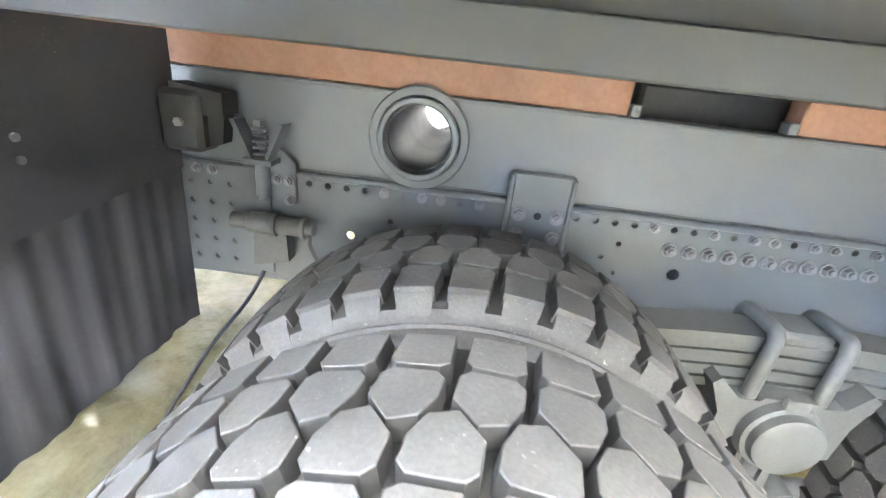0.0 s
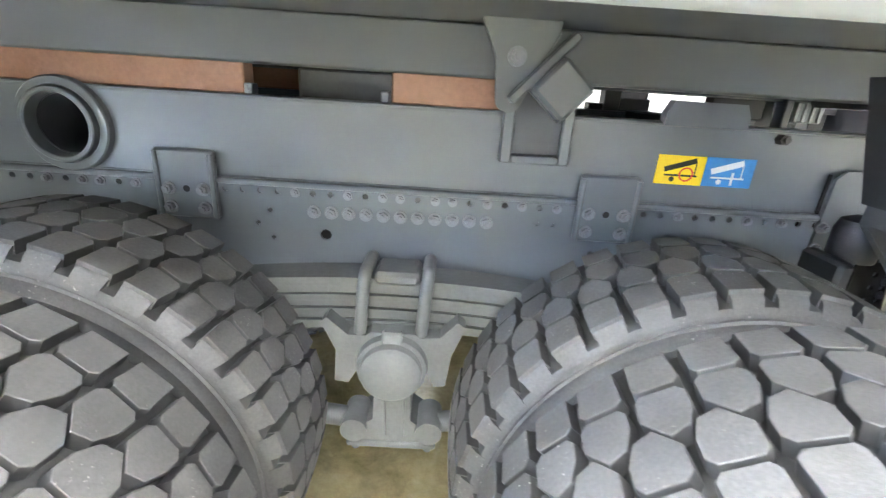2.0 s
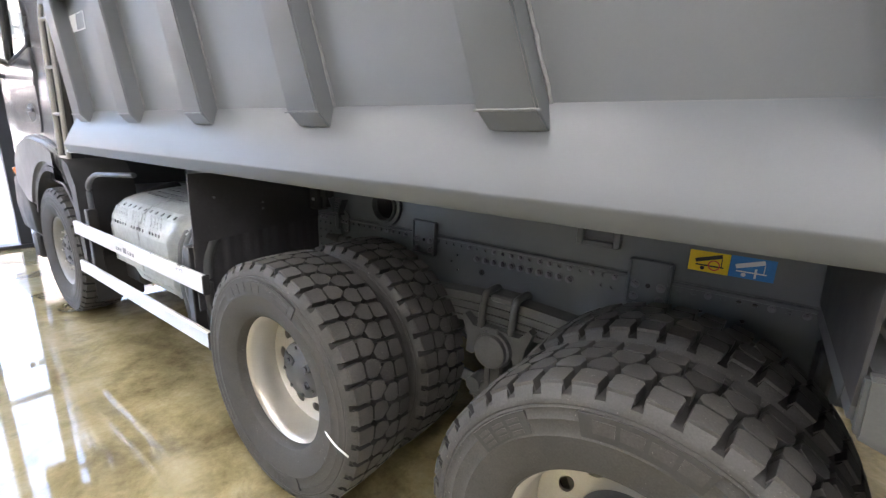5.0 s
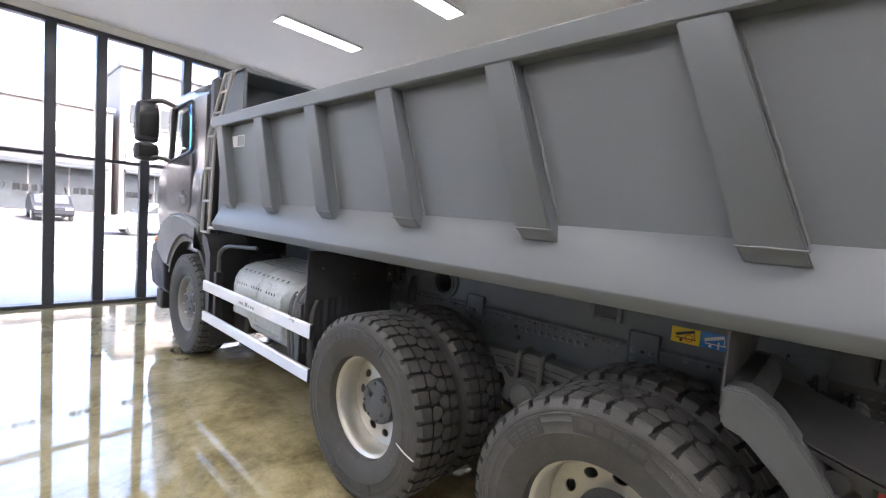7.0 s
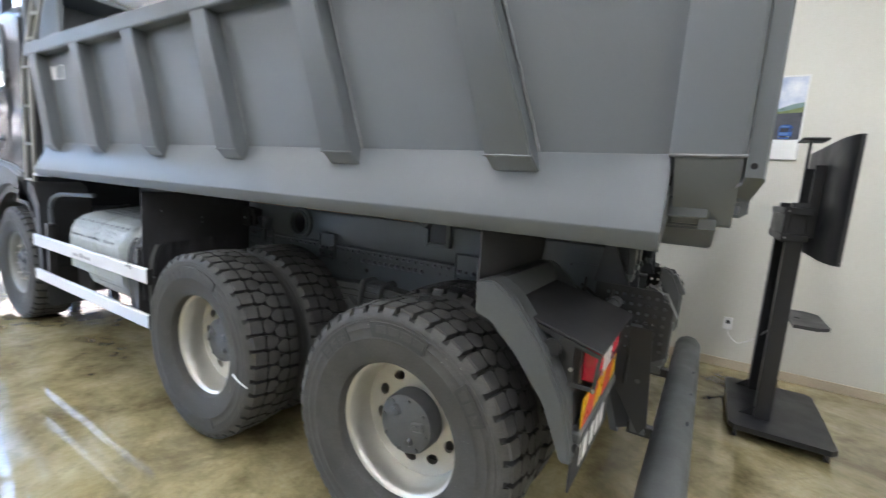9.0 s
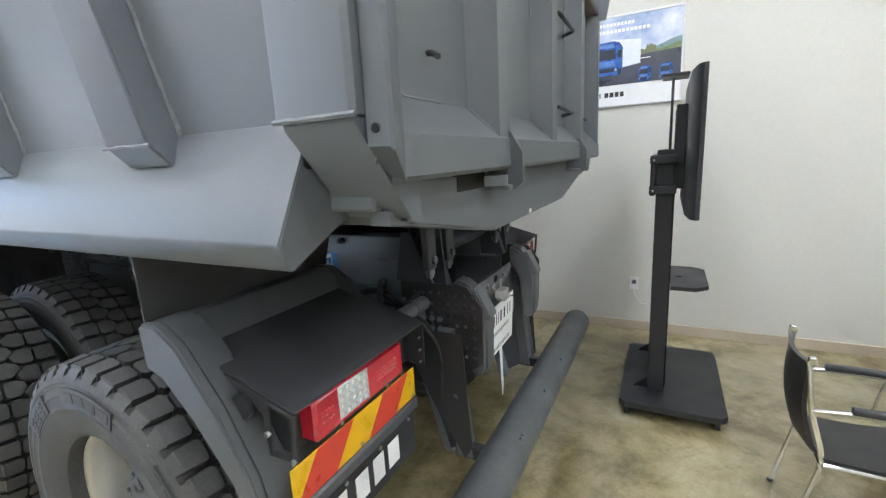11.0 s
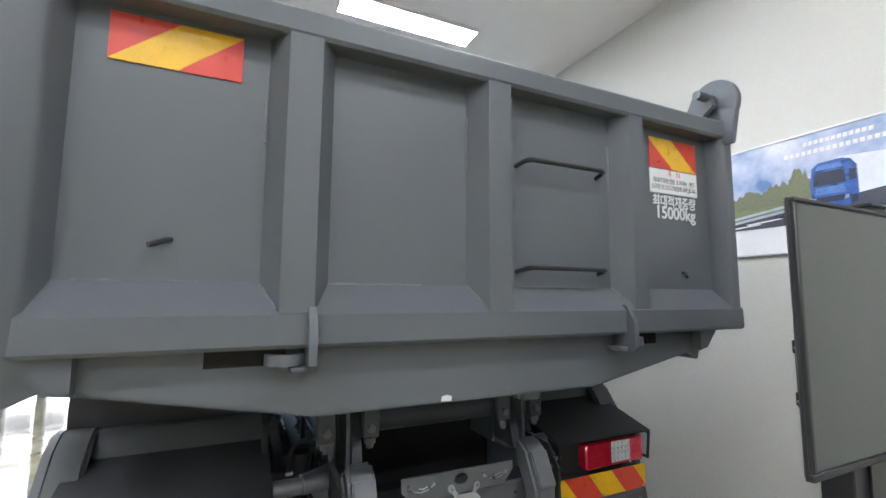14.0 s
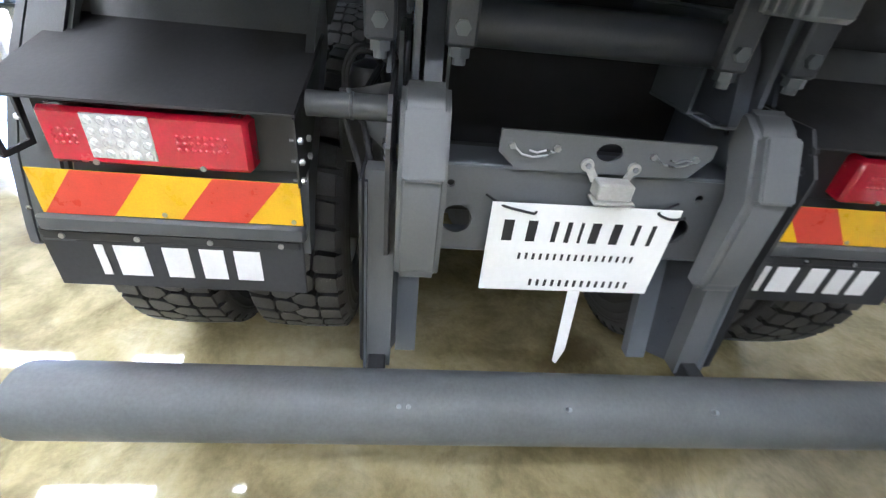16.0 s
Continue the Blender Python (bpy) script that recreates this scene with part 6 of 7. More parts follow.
def plan(xf, xr, hw, z, rf=0.26, rr=0.05):
    """A level outline of the cab with round front and tight rear corners."""
    ring = []
    for cx, cy, r, a0 in ((xf + rf, -hw + rf, rf, 180), (xr - rr, -hw + rr, rr, 270), (xr - rr, hw - rr, rr, 0), (xf + rf, hw - rf, rf, 90)):
        for k in range(7):
            a = radians(a0 + 15 * k)
            ring.append((cx + r * math.cos(a), cy + r * math.sin(a), z))
    return ring


cab = part("cab", loft([plan(-6.02, -4.33, 1.09, 1.10), plan(-6.08, -4.33, 1.125, 1.30), plan(-6.11, -4.33, 1.135, 1.62), plan(-6.09, -4.33, 1.13, 1.90), plan(-6.06, -4.33, 1.115, 1.98), plan(-6.02, -4.33, 1.09, 2.01)]), CAB, truck, "dark grey glossy truck cab with clear side window")
part("roof", loft([plan(-5.70, -4.33, 1.085, 2.72), plan(-5.68, -4.33, 1.09, 2.76), plan(-5.56, -4.32, 1.065, 2.86), plan(-5.36, -4.33, 0.99, 2.92), plan(-5.10, -4.38, 0.85, 2.945)]), CAB, cab)
part("rear_wall", box((-4.39, -1.06, 1.98), (-4.335, 1.06, 2.74), 0.01), CAB, cab)
for s in (-1, 1):
    part("front_pillar", prism(bmesh.new(), [(-5.86, 1.98), (-5.72, 1.98), (-5.50, 2.74), (-5.66, 2.74)], "y", s * 1.09, s * 1.03), CAB, cab)
    part("rear_pillar", prism(bmesh.new(), [(-4.66, 1.98), (-4.33, 1.98), (-4.33, 2.74), (-4.72, 2.74)], "y", s * 1.115, s * 1.05), CAB, cab)
    # sloping window sill, lower at the front
    part("sill_panel", prism(bmesh.new(), [(-5.82, 1.97), (-4.62, 1.97), (-4.62, 2.175), (-5.48, 2.06), (-5.60, 2.00), (-5.82, 1.99)], "y", s * 1.118, s * 1.06), CAB, cab)
    part("mid_pillar", prism(bmesh.new(), [(-5.58, 2.0), (-5.50, 2.0), (-5.44, 2.74), (-5.50, 2.74)], "y", s * 1.105, s * 1.06), BLACK, cab)
    w = part("side_window", prism(bmesh.new(), [(-5.52, 2.02), (-4.62, 2.13), (-4.68, 2.73), (-5.46, 2.73)], "y", s * 1.088, s * 1.080), CABGLASS, cab)
    w.visible_shadow = False
    w = part("quarter_window", prism(bmesh.new(), [(-5.74, 2.0), (-5.57, 2.0), (-5.50, 2.73), (-5.53, 2.73)], "y", s * 1.085, s * 1.078), CABGLASS, cab)
    w.visible_shadow = False
    gask = bmesh.new()
    sweep(gask, bend([(-5.47, s * 1.118, 2.085), (-4.70, s * 1.118, 2.19), (-4.69, s * 1.118, 2.40), (-4.74, s * 1.110, 2.73), (-5.44, s * 1.105, 2.71), (-5.47, s * 1.118, 2.085)], 0.07, 6), 0.020, 8)
    part("window_seal", gask, BLACK, cab)
    dr = part("door", prism(bmesh.new(), [(-5.50, 1.52), (-4.72, 1.52), (-4.66, 1.60), (-4.64, 1.96), (-4.66, 2.16), (-5.46, 2.05), (-5.52, 1.98)], "y", s * 1.120, s * 1.142), CAB, cab)
    part("door_waist", prism(bmesh.new(), [(-5.50, 1.86), (-4.66, 1.88), (-4.66, 1.91), (-5.50, 1.89)], "y", s * 1.142, s * 1.150), CAB, dr)
    part("handle_recess", prism(bmesh.new(), [(-5.02, 1.66), (-4.92, 1.60), (-4.80, 1.62), (-4.78, 1.70), (-4.86, 1.75), (-4.98, 1.74)], "y", s * 1.1415, s * 1.1435), BLACK, dr)
    part("door_handle", box((-4.96, s * 1.143, 1.68), (-4.80, s * 1.158, 1.71), 0.006), CAB, dr)
    # body-coloured fender over the wheel and the black liner inside it
    arch = [(-4.60 + 0.70 * math.cos(radians(a)), 0.56 + 0.70 * math.sin(radians(a))) for a in range(66, 157, 10)]
    bm = prism(bmesh.new(), [(-4.335, 1.20), (-4.335, 1.40), (-4.62, 1.47), (-4.95, 1.50), (-5.25, 1.475), (-5.48, 1.40), (-5.64, 1.28), (-5.72, 1.13), (-5.70, 1.00), (-5.40, 0.86)] + arch[::-1], "y", s * 0.98, s * 1.185)
    bmesh.ops.recalc_face_normals(bm, faces=bm.faces)
    bmesh.ops.bevel(bm, geom=[e for e in bm.edges if e.calc_face_angle(0) > 1.0 or abs(e.verts[0].co.y) > 1.18 and abs(e.verts[1].co.y) > 1.18], offset=0.035, segments=3, affect="EDGES")
    part("fender", bm, FENDER, cab, "matt grey moulded front fender")
    liner = [(-4.60 + r * math.cos(radians(a)), 0.56 + r * math.sin(radians(a))) for r, span in ((0.695, range(10, 161, 10)), (0.655, range(160, 9, -10))) for a in span]
    part("wheel_arch", prism(bmesh.new(), liner, "y", s * 0.84, s * 1.165), BLACK, cab)
    part("rear_guard", prism(bmesh.new(), [(-3.97, 0.52), (-3.90, 0.52), (-3.90, 1.15), (-4.00, 1.30), (-4.12, 1.34), (-4.14, 1.28), (-4.02, 1.10)], "y", s * 0.80, s * 1.18), BLACK, cab)
    part("wheel_flap", box((-3.90, s * 0.84, 0.25), (-3.892, s * 1.16, 0.60), 0.003), MATT, cab)
    # mirror: tall main shell over a smaller wide-angle one, on two arms
    ms = []
    for z, hx, hy in ((2.30, 0.060, 0.09), (2.32, 0.085, 0.115), (2.46, 0.095, 0.125), (2.64, 0.092, 0.122), (2.74, 0.078, 0.105), (2.77, 0.045, 0.07)):
        ms.append([(-5.62 + hx * math.copysign(abs(math.cos(a)) ** 0.6, math.cos(a)), s * 1.335 + hy * math.copysign(abs(math.sin(a)) ** 0.6, math.sin(a)), z) for a in [6.283185 * k / 20 for k in range(20)]])
    mir = part("mirror", loft(ms), BLACK, cab, "large black door mirror with a smaller one below")
    ms = []
    for z, hx, hy in ((2.08, 0.055, 0.08), (2.10, 0.085, 0.115), (2.20, 0.095, 0.13), (2.27, 0.08, 0.11), (2.29, 0.05, 0.07)):
        ms.append([(-5.62 + hx * math.copysign(abs(math.cos(a)) ** 0.6, math.cos(a)), s * 1.335 + hy * math.copysign(abs(math.sin(a)) ** 0.6, math.sin(a)), z) for a in [6.283185 * k / 20 for k in range(20)]])
    part("lower_shell", loft(ms), BLACK, mir)
    part("mirror_glass", box((-5.528, s * 1.245, 2.36), (-5.520, s * 1.425, 2.70), 0.003), SMOKED, mir)
    part("mirror_glass", box((-5.528, s * 1.245, 2.12), (-5.520, s * 1.425, 2.25), 0.003), SMOKED, mir)
    for z in (2.76, 2.10):
        part("mirror_arm", sweep(bmesh.new(), bend([(-5.40, s * 1.09, z - 0.03), (-5.46, s * 1.22, z + 0.03), (-5.60, s * 1.34, z)], 0.06, 5), 0.028, 10), BLACK, mir)
    part("side_marker", box((-5.84, s * 1.130, 1.10), (-5.74, s * 1.180, 1.17), 0.010), AMBER, cab)
    part("headlight", box((-6.16, s * 0.75, 0.92), (-6.02, s * 1.06, 1.10), 0.03), LED, cab)
ws = part("windscreen", prism(bmesh.new(), [(-6.03, 1.99), (-6.01, 1.99), (-5.66, 2.73), (-5.68, 2.73)], "y", -1.0, 1.0), CABGLASS, cab)
ws.visible_shadow = False
part("dashboard", box((-5.95, -1.0, 1.85), (-5.55, 1.0, 2.05), 0.05), BLACK, cab)
for y in (-0.55, 0.55):
    part("seat", box((-5.0, y - 0.25, 1.85), (-4.75, y + 0.25, 2.22), 0.08), BLACK, cab)
part("bumper", loft([plan(-6.05, -5.42, 1.10, 0.50, 0.22, 0.03), plan(-6.12, -5.40, 1.165, 0.58, 0.24, 0.03), plan(-6.16, -5.38, 1.18, 0.80, 0.25, 0.03), plan(-6.13, -5.52, 1.17, 1.05, 0.25, 0.03), plan(-6.06, -5.60, 1.13, 1.12, 0.22, 0.03)]), BLACK, cab, "black plastic front bumper")
for s in (-1, 1):
    part("air_dam", box((-5.80, s * 0.95, 0.27), (-5.60, s * 1.14, 0.52), 0.02), BLACK, cab)
part("air_intake", box((-4.30, -1.10, 1.50), (-4.16, -0.70, 2.90), 0.03), BLACK, truck, "tall black air intake behind the cab")
part("engine_block", box((-5.9, -0.33, 0.75), (-4.45, 0.33, 1.28), 0.05), CAST, truck)

# ladder on the front of the tipping body
def rung_at(rail, z):
    for (xa, za), (xb, zb) in zip(rail, rail[1:]):
        if za <= z <= zb:
            return xa + (xb - xa) * (z - za) / (zb - za)
    return rail[-1][0]


LRAIL, RRAIL = [(-4.25, 1.34), (-4.15, 2.30), (-3.76, 2.84)], [(-4.06, 1.34), (-3.97, 2.30), (-3.58, 2.84)]
lad = part("ladder", sweep(bmesh.new(), bend([(x, -1.15, z) for x, z in LRAIL], 0.08, 5), 0.016, 8), LAMPGREY, tub, "grey steel ladder at the body front")
part("ladder_rail", sweep(bmesh.new(), bend([(x, -1.15, z) for x, z in RRAIL], 0.08, 5), 0.016, 8), LAMPGREY, lad)
for z in (1.35, 1.66, 1.98, 2.29, 2.50, 2.68, 2.83):
    part("rung", cyl(bmesh.new(), (rung_at(LRAIL, z), -1.15, z), (rung_at(RRAIL, z), -1.15, z), 0.012, 8), LAMPGREY, lad)
for x, z in ((-4.05, 1.40), (-3.97, 2.28)):
    part("ladder_stay", cyl(bmesh.new(), (x, -1.15, z), (BF, -1.09, z), 0.014, 8), ALU, lad)
pl2 = part("body_sticker", box((-3.62, -1.1275, 2.16), (-3.36, -1.126, 2.26), 0.0004), WHITE, tub, "small pale printed sticker")
part("sticker_panel", box((-3.50, -1.1285, 2.165), (-3.365, -1.1275, 2.255), 0.0003), GREYDECAL, pl2)

# ---- between the axles: bulkhead flap, exhaust box, tanks and side guards
n = 60
fold = [(-2.143 + 0.005 * math.sin(0.55 * k) + 0.003 * math.sin(1.37 * k + 1), -1.17 + 0.77 * k / n) for k in range(n + 1)]
flap = part("front_flap", prism(bmesh.new(), fold + [(x - 0.008, y) for x, y in fold[::-1]], "z", 0.655, 1.085), FLAPSHEET, truck, "black sheet guard with shallow upright folds")
part("upper_sheet", prism(bmesh.new(), [(-1.17, 1.02), (-0.40, 1.075), (-0.40, 1.375), (-1.17, 1.375)], "x", -2.136, -2.128), FLAPSHEET, flap)
for y, z in ((-0.78, 1.20), (-0.78, 1.165), (-1.05, 1.25)):
    part("rivet", cyl(bmesh.new(), (-2.128, y, z), (-2.123, y, z), 0.007, 8), DULL, flap)
hg = part("flap_hanger", box((-2.127, -0.47, 1.13), (-2.03, -0.385, 1.262), 0.012), MATT, truck, "black bracket that holds the sheet guard")
part("hanger_arm", prism(bmesh.new(), [(-2.10, 1.205), (-1.985, 1.215), (-1.985, 1.262), (-2.10, 1.275)], "y", -0.455, -0.39), MATT, hg)
part("hanger_cheek", prism(bmesh.new(), [(-2.05, 1.13), (-2.00, 1.15), (-1.99, 1.22), (-2.05, 1.22)], "y", -0.44, -0.40), MATT, hg)
part("hanger_bolt", cyl(bmesh.new(), (-2.075, -0.47, 1.195), (-2.075, -0.480, 1.195), 0.010, 6), STEEL, hg)
exh = part("exhaust_box", box((-3.42, -1.04, 0.58), (-2.44, -0.46, 1.06), 0.06), BLACK, truck, "exhaust box behind a perforated silver heat shield")


SHX0, SHX1 = -3.46, -2.50
PROFILE = [(-1.00, 0.53), (-1.085, 0.60), (-1.115, 0.68), (-1.120, 0.93), (-1.108, 0.99), (-1.075, 1.05), (-1.02, 1.095), (-0.93, 1.125), (-0.56, 1.165)]
for k, ((ya, za), (yb2, zb)) in enumerate(zip(PROFILE, PROFILE[1:])):
    ln, tilt = math.hypot(yb2 - ya, zb - za), math.degrees(math.atan2(zb - za, yb2 - ya))
    holes = []
    if k == 3:    # tall front face: fields of small slots
        for x0, n in ((-3.40, 5), (-3.12, 5), (-2.84, 4)):
            holes += [(x0 + 0.045 * c, 0.03 + 0.032 * r, 0.0135) for c in range(n) for r in range(4)]
    elif k == 5:
        holes = [(-3.38 + 0.085 * c, ln / 2, 0.016) for c in range(10)]
    elif k == 7:
        holes = [(-3.40 + 0.068 * c, 0.05 + 0.066 * r, 0.020) for c in range(13) for r in range(5)]
    elif k in (1, 2):
        holes = [(-3.05 + 0.045 * c, ln / 2, 0.010) for c in range(10)]
    x0 = SHX0 if k > 1 else -3.15
    part("heat_shield", plate([(x0, -0.0005), (SHX1, -0.0005), (SHX1, ln + 0.0005), (x0, ln + 0.0005)], holes, 0.003, pose(0, ya, za, tilt, 0, 0)), SHIELD, exh)
for x in (SHX0 + 0.012, -3.0, SHX1 - 0.02):
    part("shield_strap", sweep(bmesh.new(), [(x, y - 0.003, z + 0.002) for y, z in PROFILE[2:]], 0.006, 6), SHIELD, exh)
# crumpled foil over the shield's end
rows = []
for i in range(15):
    t = i / 14 * (len(PROFILE) - 2.001)
    a, b, f = PROFILE[1 + int(t)], PROFILE[min(2 + int(t), len(PROFILE) - 1)], t - int(t)
    y, z = a[0] + (b[0] - a[0]) * f, a[1] + (b[1] - a[1]) * f
    wide = 0.13 + 0.24 * max(0.0, (i - 5) / 9)
    rows.append([(SHX1 - 0.05 + wide * j / 9, y - 0.012 + 0.035 * (j / 9) ** 2 + random.uniform(-0.010, 0.006), z + 0.008 - 0.05 * (j / 9) ** 2 + random.uniform(-0.010, 0.010)) for j in range(10)])
foil = bmesh.new()
vs = [[foil.verts.new(p) for p in r] for r in rows]
for a, b in zip(vs, vs[1:]):
    for j in range(9):
        foil.faces.new((a[j], a[j + 1], b[j + 1], b[j]))
bmesh.ops.solidify(foil, geom=list(foil.faces), thickness=0.002)
part("foil_wrap", foil, SHIELD, exh, "crumpled silver foil at the shield's end")
part("shield_end", prism(bmesh.new(), [(-1.09, 0.62), (-1.09, 0.98), (-1.0, 1.08), (-0.52, 1.12), (-0.52, 0.55), (-1.0, 0.56)], "x", -2.44, -2.435), BLACK, exh)
# corrugated hoses that bend down beside it
for k in range(6):
    x = -2.43 + 0.056 * k
    pts = bend([(x - 0.03, -0.62, 1.13), (x - 0.01, -0.98, 1.10), (x, -1.10, 0.98), (x + 0.004, -1.12, 0.75), (x + 0.01, -1.09, 0.50)], 0.14, 8)
    part("ribbed_hose", sweep(bmesh.new(), pts, 0.026, 12), GUARD, exh)
part("exhaust_pipe", sweep(bmesh.new(), bend([(-3.42, -0.9, 0.98), (-3.62, -0.95, 1.0), (-3.75, -0.8, 1.05), (-3.9, -0.5, 1.1)], 0.12, 6), 0.055, 14), BLACK, truck)
part("side_pipe", sweep(bmesh.new(), bend([(-3.84, -1.12, 0.45), (-3.84, -1.12, 1.18), (-3.72, -1.10, 1.25), (-3.30, -1.0, 1.27)], 0.10, 6), 0.018, 10), FRAME, truck)
for s in (-1, 1):
    for z0, z1 in ((0.795, 0.895), (0.50, 0.592)):
        g = part("side_guard_rail", box((-3.97, s * 1.185, z0), (-1.985, s * 1.215, z1), 0.008), ALU, truck, "pale brushed aluminium side guard rail")
        part("end_cap", box((-1.986, s * 1.183, z0 - 0.002), (-1.976, s * 1.217, z1 + 0.002), 0.003), BLACK, g)
        if z0 > 0.7 and s < 0:
            for k, (x, w2) in enumerate(((-3.12, 0.016), (-3.09, 0.030), (-3.05, 0.016), (-3.0, 0.05), (-2.93, 0.014), (-2.90, 0.028), (-2.86, 0.028))):
                part("print_bar", box((x, -1.2158, z0 + 0.03), (x + w2, -1.215, z0 + 0.03 + (0.034 if k == 3 else 0.022)), 0.0002), GREYDECAL, g)
    for x in (-3.75, -2.20):
        part("guard_post", box((x - 0.03, s * 1.12, 0.47), (x + 0.03, s * 1.185, 1.00), 0.006), BLACK, truck)
part("fuel_tank", box((-3.6, 0.48, 0.50), (-2.3, 1.10, 1.10), 0.09), ALU, truck, "brushed aluminium fuel tank")
part("battery_box", box((-3.80, -0.98, 0.42), (-3.50, -0.48, 0.92), 0.03), BLACK, truck)
for k in range(5):
    bm = cbox(bmesh.new(), (-3.498, -0.98 + 0.08 * k, 0.60), (-3.4965, -0.98 + 0.08 * k + (0.02 if k == 0 else 0.055), 0.66), 0.002)
    part("brand_shape", bm, WHITE, truck)

# ---------------------------------------------------------------- screen on a stand
stand = empty("screen_stand", "black wheeled floor stand holding a large screen", "tv stand", m=pose(0, 0, 0))
base = prism(bmesh.new(), [(1.30, 0.83), (1.80, 0.83), (1.835, 0.87), (1.835, 1.72), (1.80, 1.76), (1.30, 1.76), (1.265, 1.72), (1.265, 0.87)], "z", 0.062, 0.098)
part("base_plate", base, TVBODY, stand)
for x in (1.31, 1.79):
    for y in (0.88, 1.71):
        c = part("castor", cyl(bmesh.new(), (x - 0.011, y, 0.026), (x + 0.011, y, 0.026), 0.026, 16), BLACK, stand)
        part("castor_fork", box((x - 0.015, y - 0.016, 0.030), (x + 0.015, y + 0.016, 0.063), 0.003), CHROME, c)
for y in (1.06, 1.62):
    part("post", box((1.415, y - 0.045, 0.098), (1.505, y + 0.045, 1.58), 0.004), TVBODY, stand)
    part("gusset", prism(bmesh.new(), [(1.33, 0.098), (1.415, 0.098), (1.415, 0.17)], "y", y - 0.004, y + 0.004), TVBODY, stand)
bk = part("back_panel", box((1.506, 1.095, 0.10), (1.514, 1.672, 1.40), 0.002), SMOKED, stand, "dark glossy panel between the posts")
for k in range(5):
    bm = cbox(bmesh.new(), (1.514, 1.14 + 0.058 * k, 0.985), (1.5155, 1.14 + 0.058 * k + (0.012 if k == 0 else 0.044), 1.040), 0.0005)
    part("brand_shape", bm, WHITE, bk)
shelf = prism(bmesh.new(), [(1.514, 0.90), (1.64, 0.90), (1.705, 0.96), (1.705, 1.34), (1.64, 1.40), (1.514, 1.40)], "z", 0.80, 0.822)
part("shelf", shelf, TVBODY, stand)
part("shelf_hole", cyl(bmesh.new(), (1.56, 1.13, 0.8215), (1.56, 1.13, 0.8228), 0.018, 16), GAPSHADE, stand)
part("mount_plate", box((1.384, 0.985, 1.325), (1.412, 1.695, 1.545), 0.004), TVBODY, stand)
for z in (1.335, 1.505):
    part("mount_bar", box((1.38, 0.98, z), (1.52, 1.70, z + 0.045), 0.004), TVBODY, stand)
    for y in (0.96, 1.72):
        part("mount_bolt", cyl(bmesh.new(), (1.40, y, z + 0.02), (1.40, y + 0.05, z + 0.02), 0.006, 8), STEEL, stand)
for y in (1.06, 1.42):
    part("mount_arm", box((1.50, y - 0.02, 1.36), (1.555, y + 0.02, 1.82), 0.004), TVBODY, stand)
part("camera_mast", box((1.47, 1.215, 1.55), (1.485, 1.255, 1.985), 0.003), TVBODY, stand)
part("camera_tray", box((1.42, 1.13, 1.985), (1.56, 1.34, 2.0), 0.004), TVBODY, stand)
tv = empty("flat_screen", "large switched-off flat screen with thin black frame", "television", m=pose(0, 0, 0))
bm = prism(bmesh.new(), [(1.595, 0.575), (1.608, 0.578), (1.608, 1.892), (1.595, 1.895), (1.575, 1.86), (1.556, 1.70), (1.556, 0.78), (1.575, 0.61)], "z", 1.246, 1.952)
part("housing", bm, TVBODY, tv)
part("screen", box((1.607, 0.592, 1.268), (1.6095, 1.878, 1.938), 0.001), TVSCREEN, tv)
bm = bmesh.new()
for a, b in (((0.575, 1.246), (1.895, 1.266)), ((0.575, 1.940), (1.895, 1.952)), ((0.575, 1.266), (0.590, 1.940)), ((1.880, 1.266), (1.895, 1.940))):
    cbox(bm, (1.600, a[0], a[1]), (1.614, b[0], b[1]), 0.003)
part("bezel", bm, TVBODY, tv)

# ---------------------------------------------------------------- chairs and table


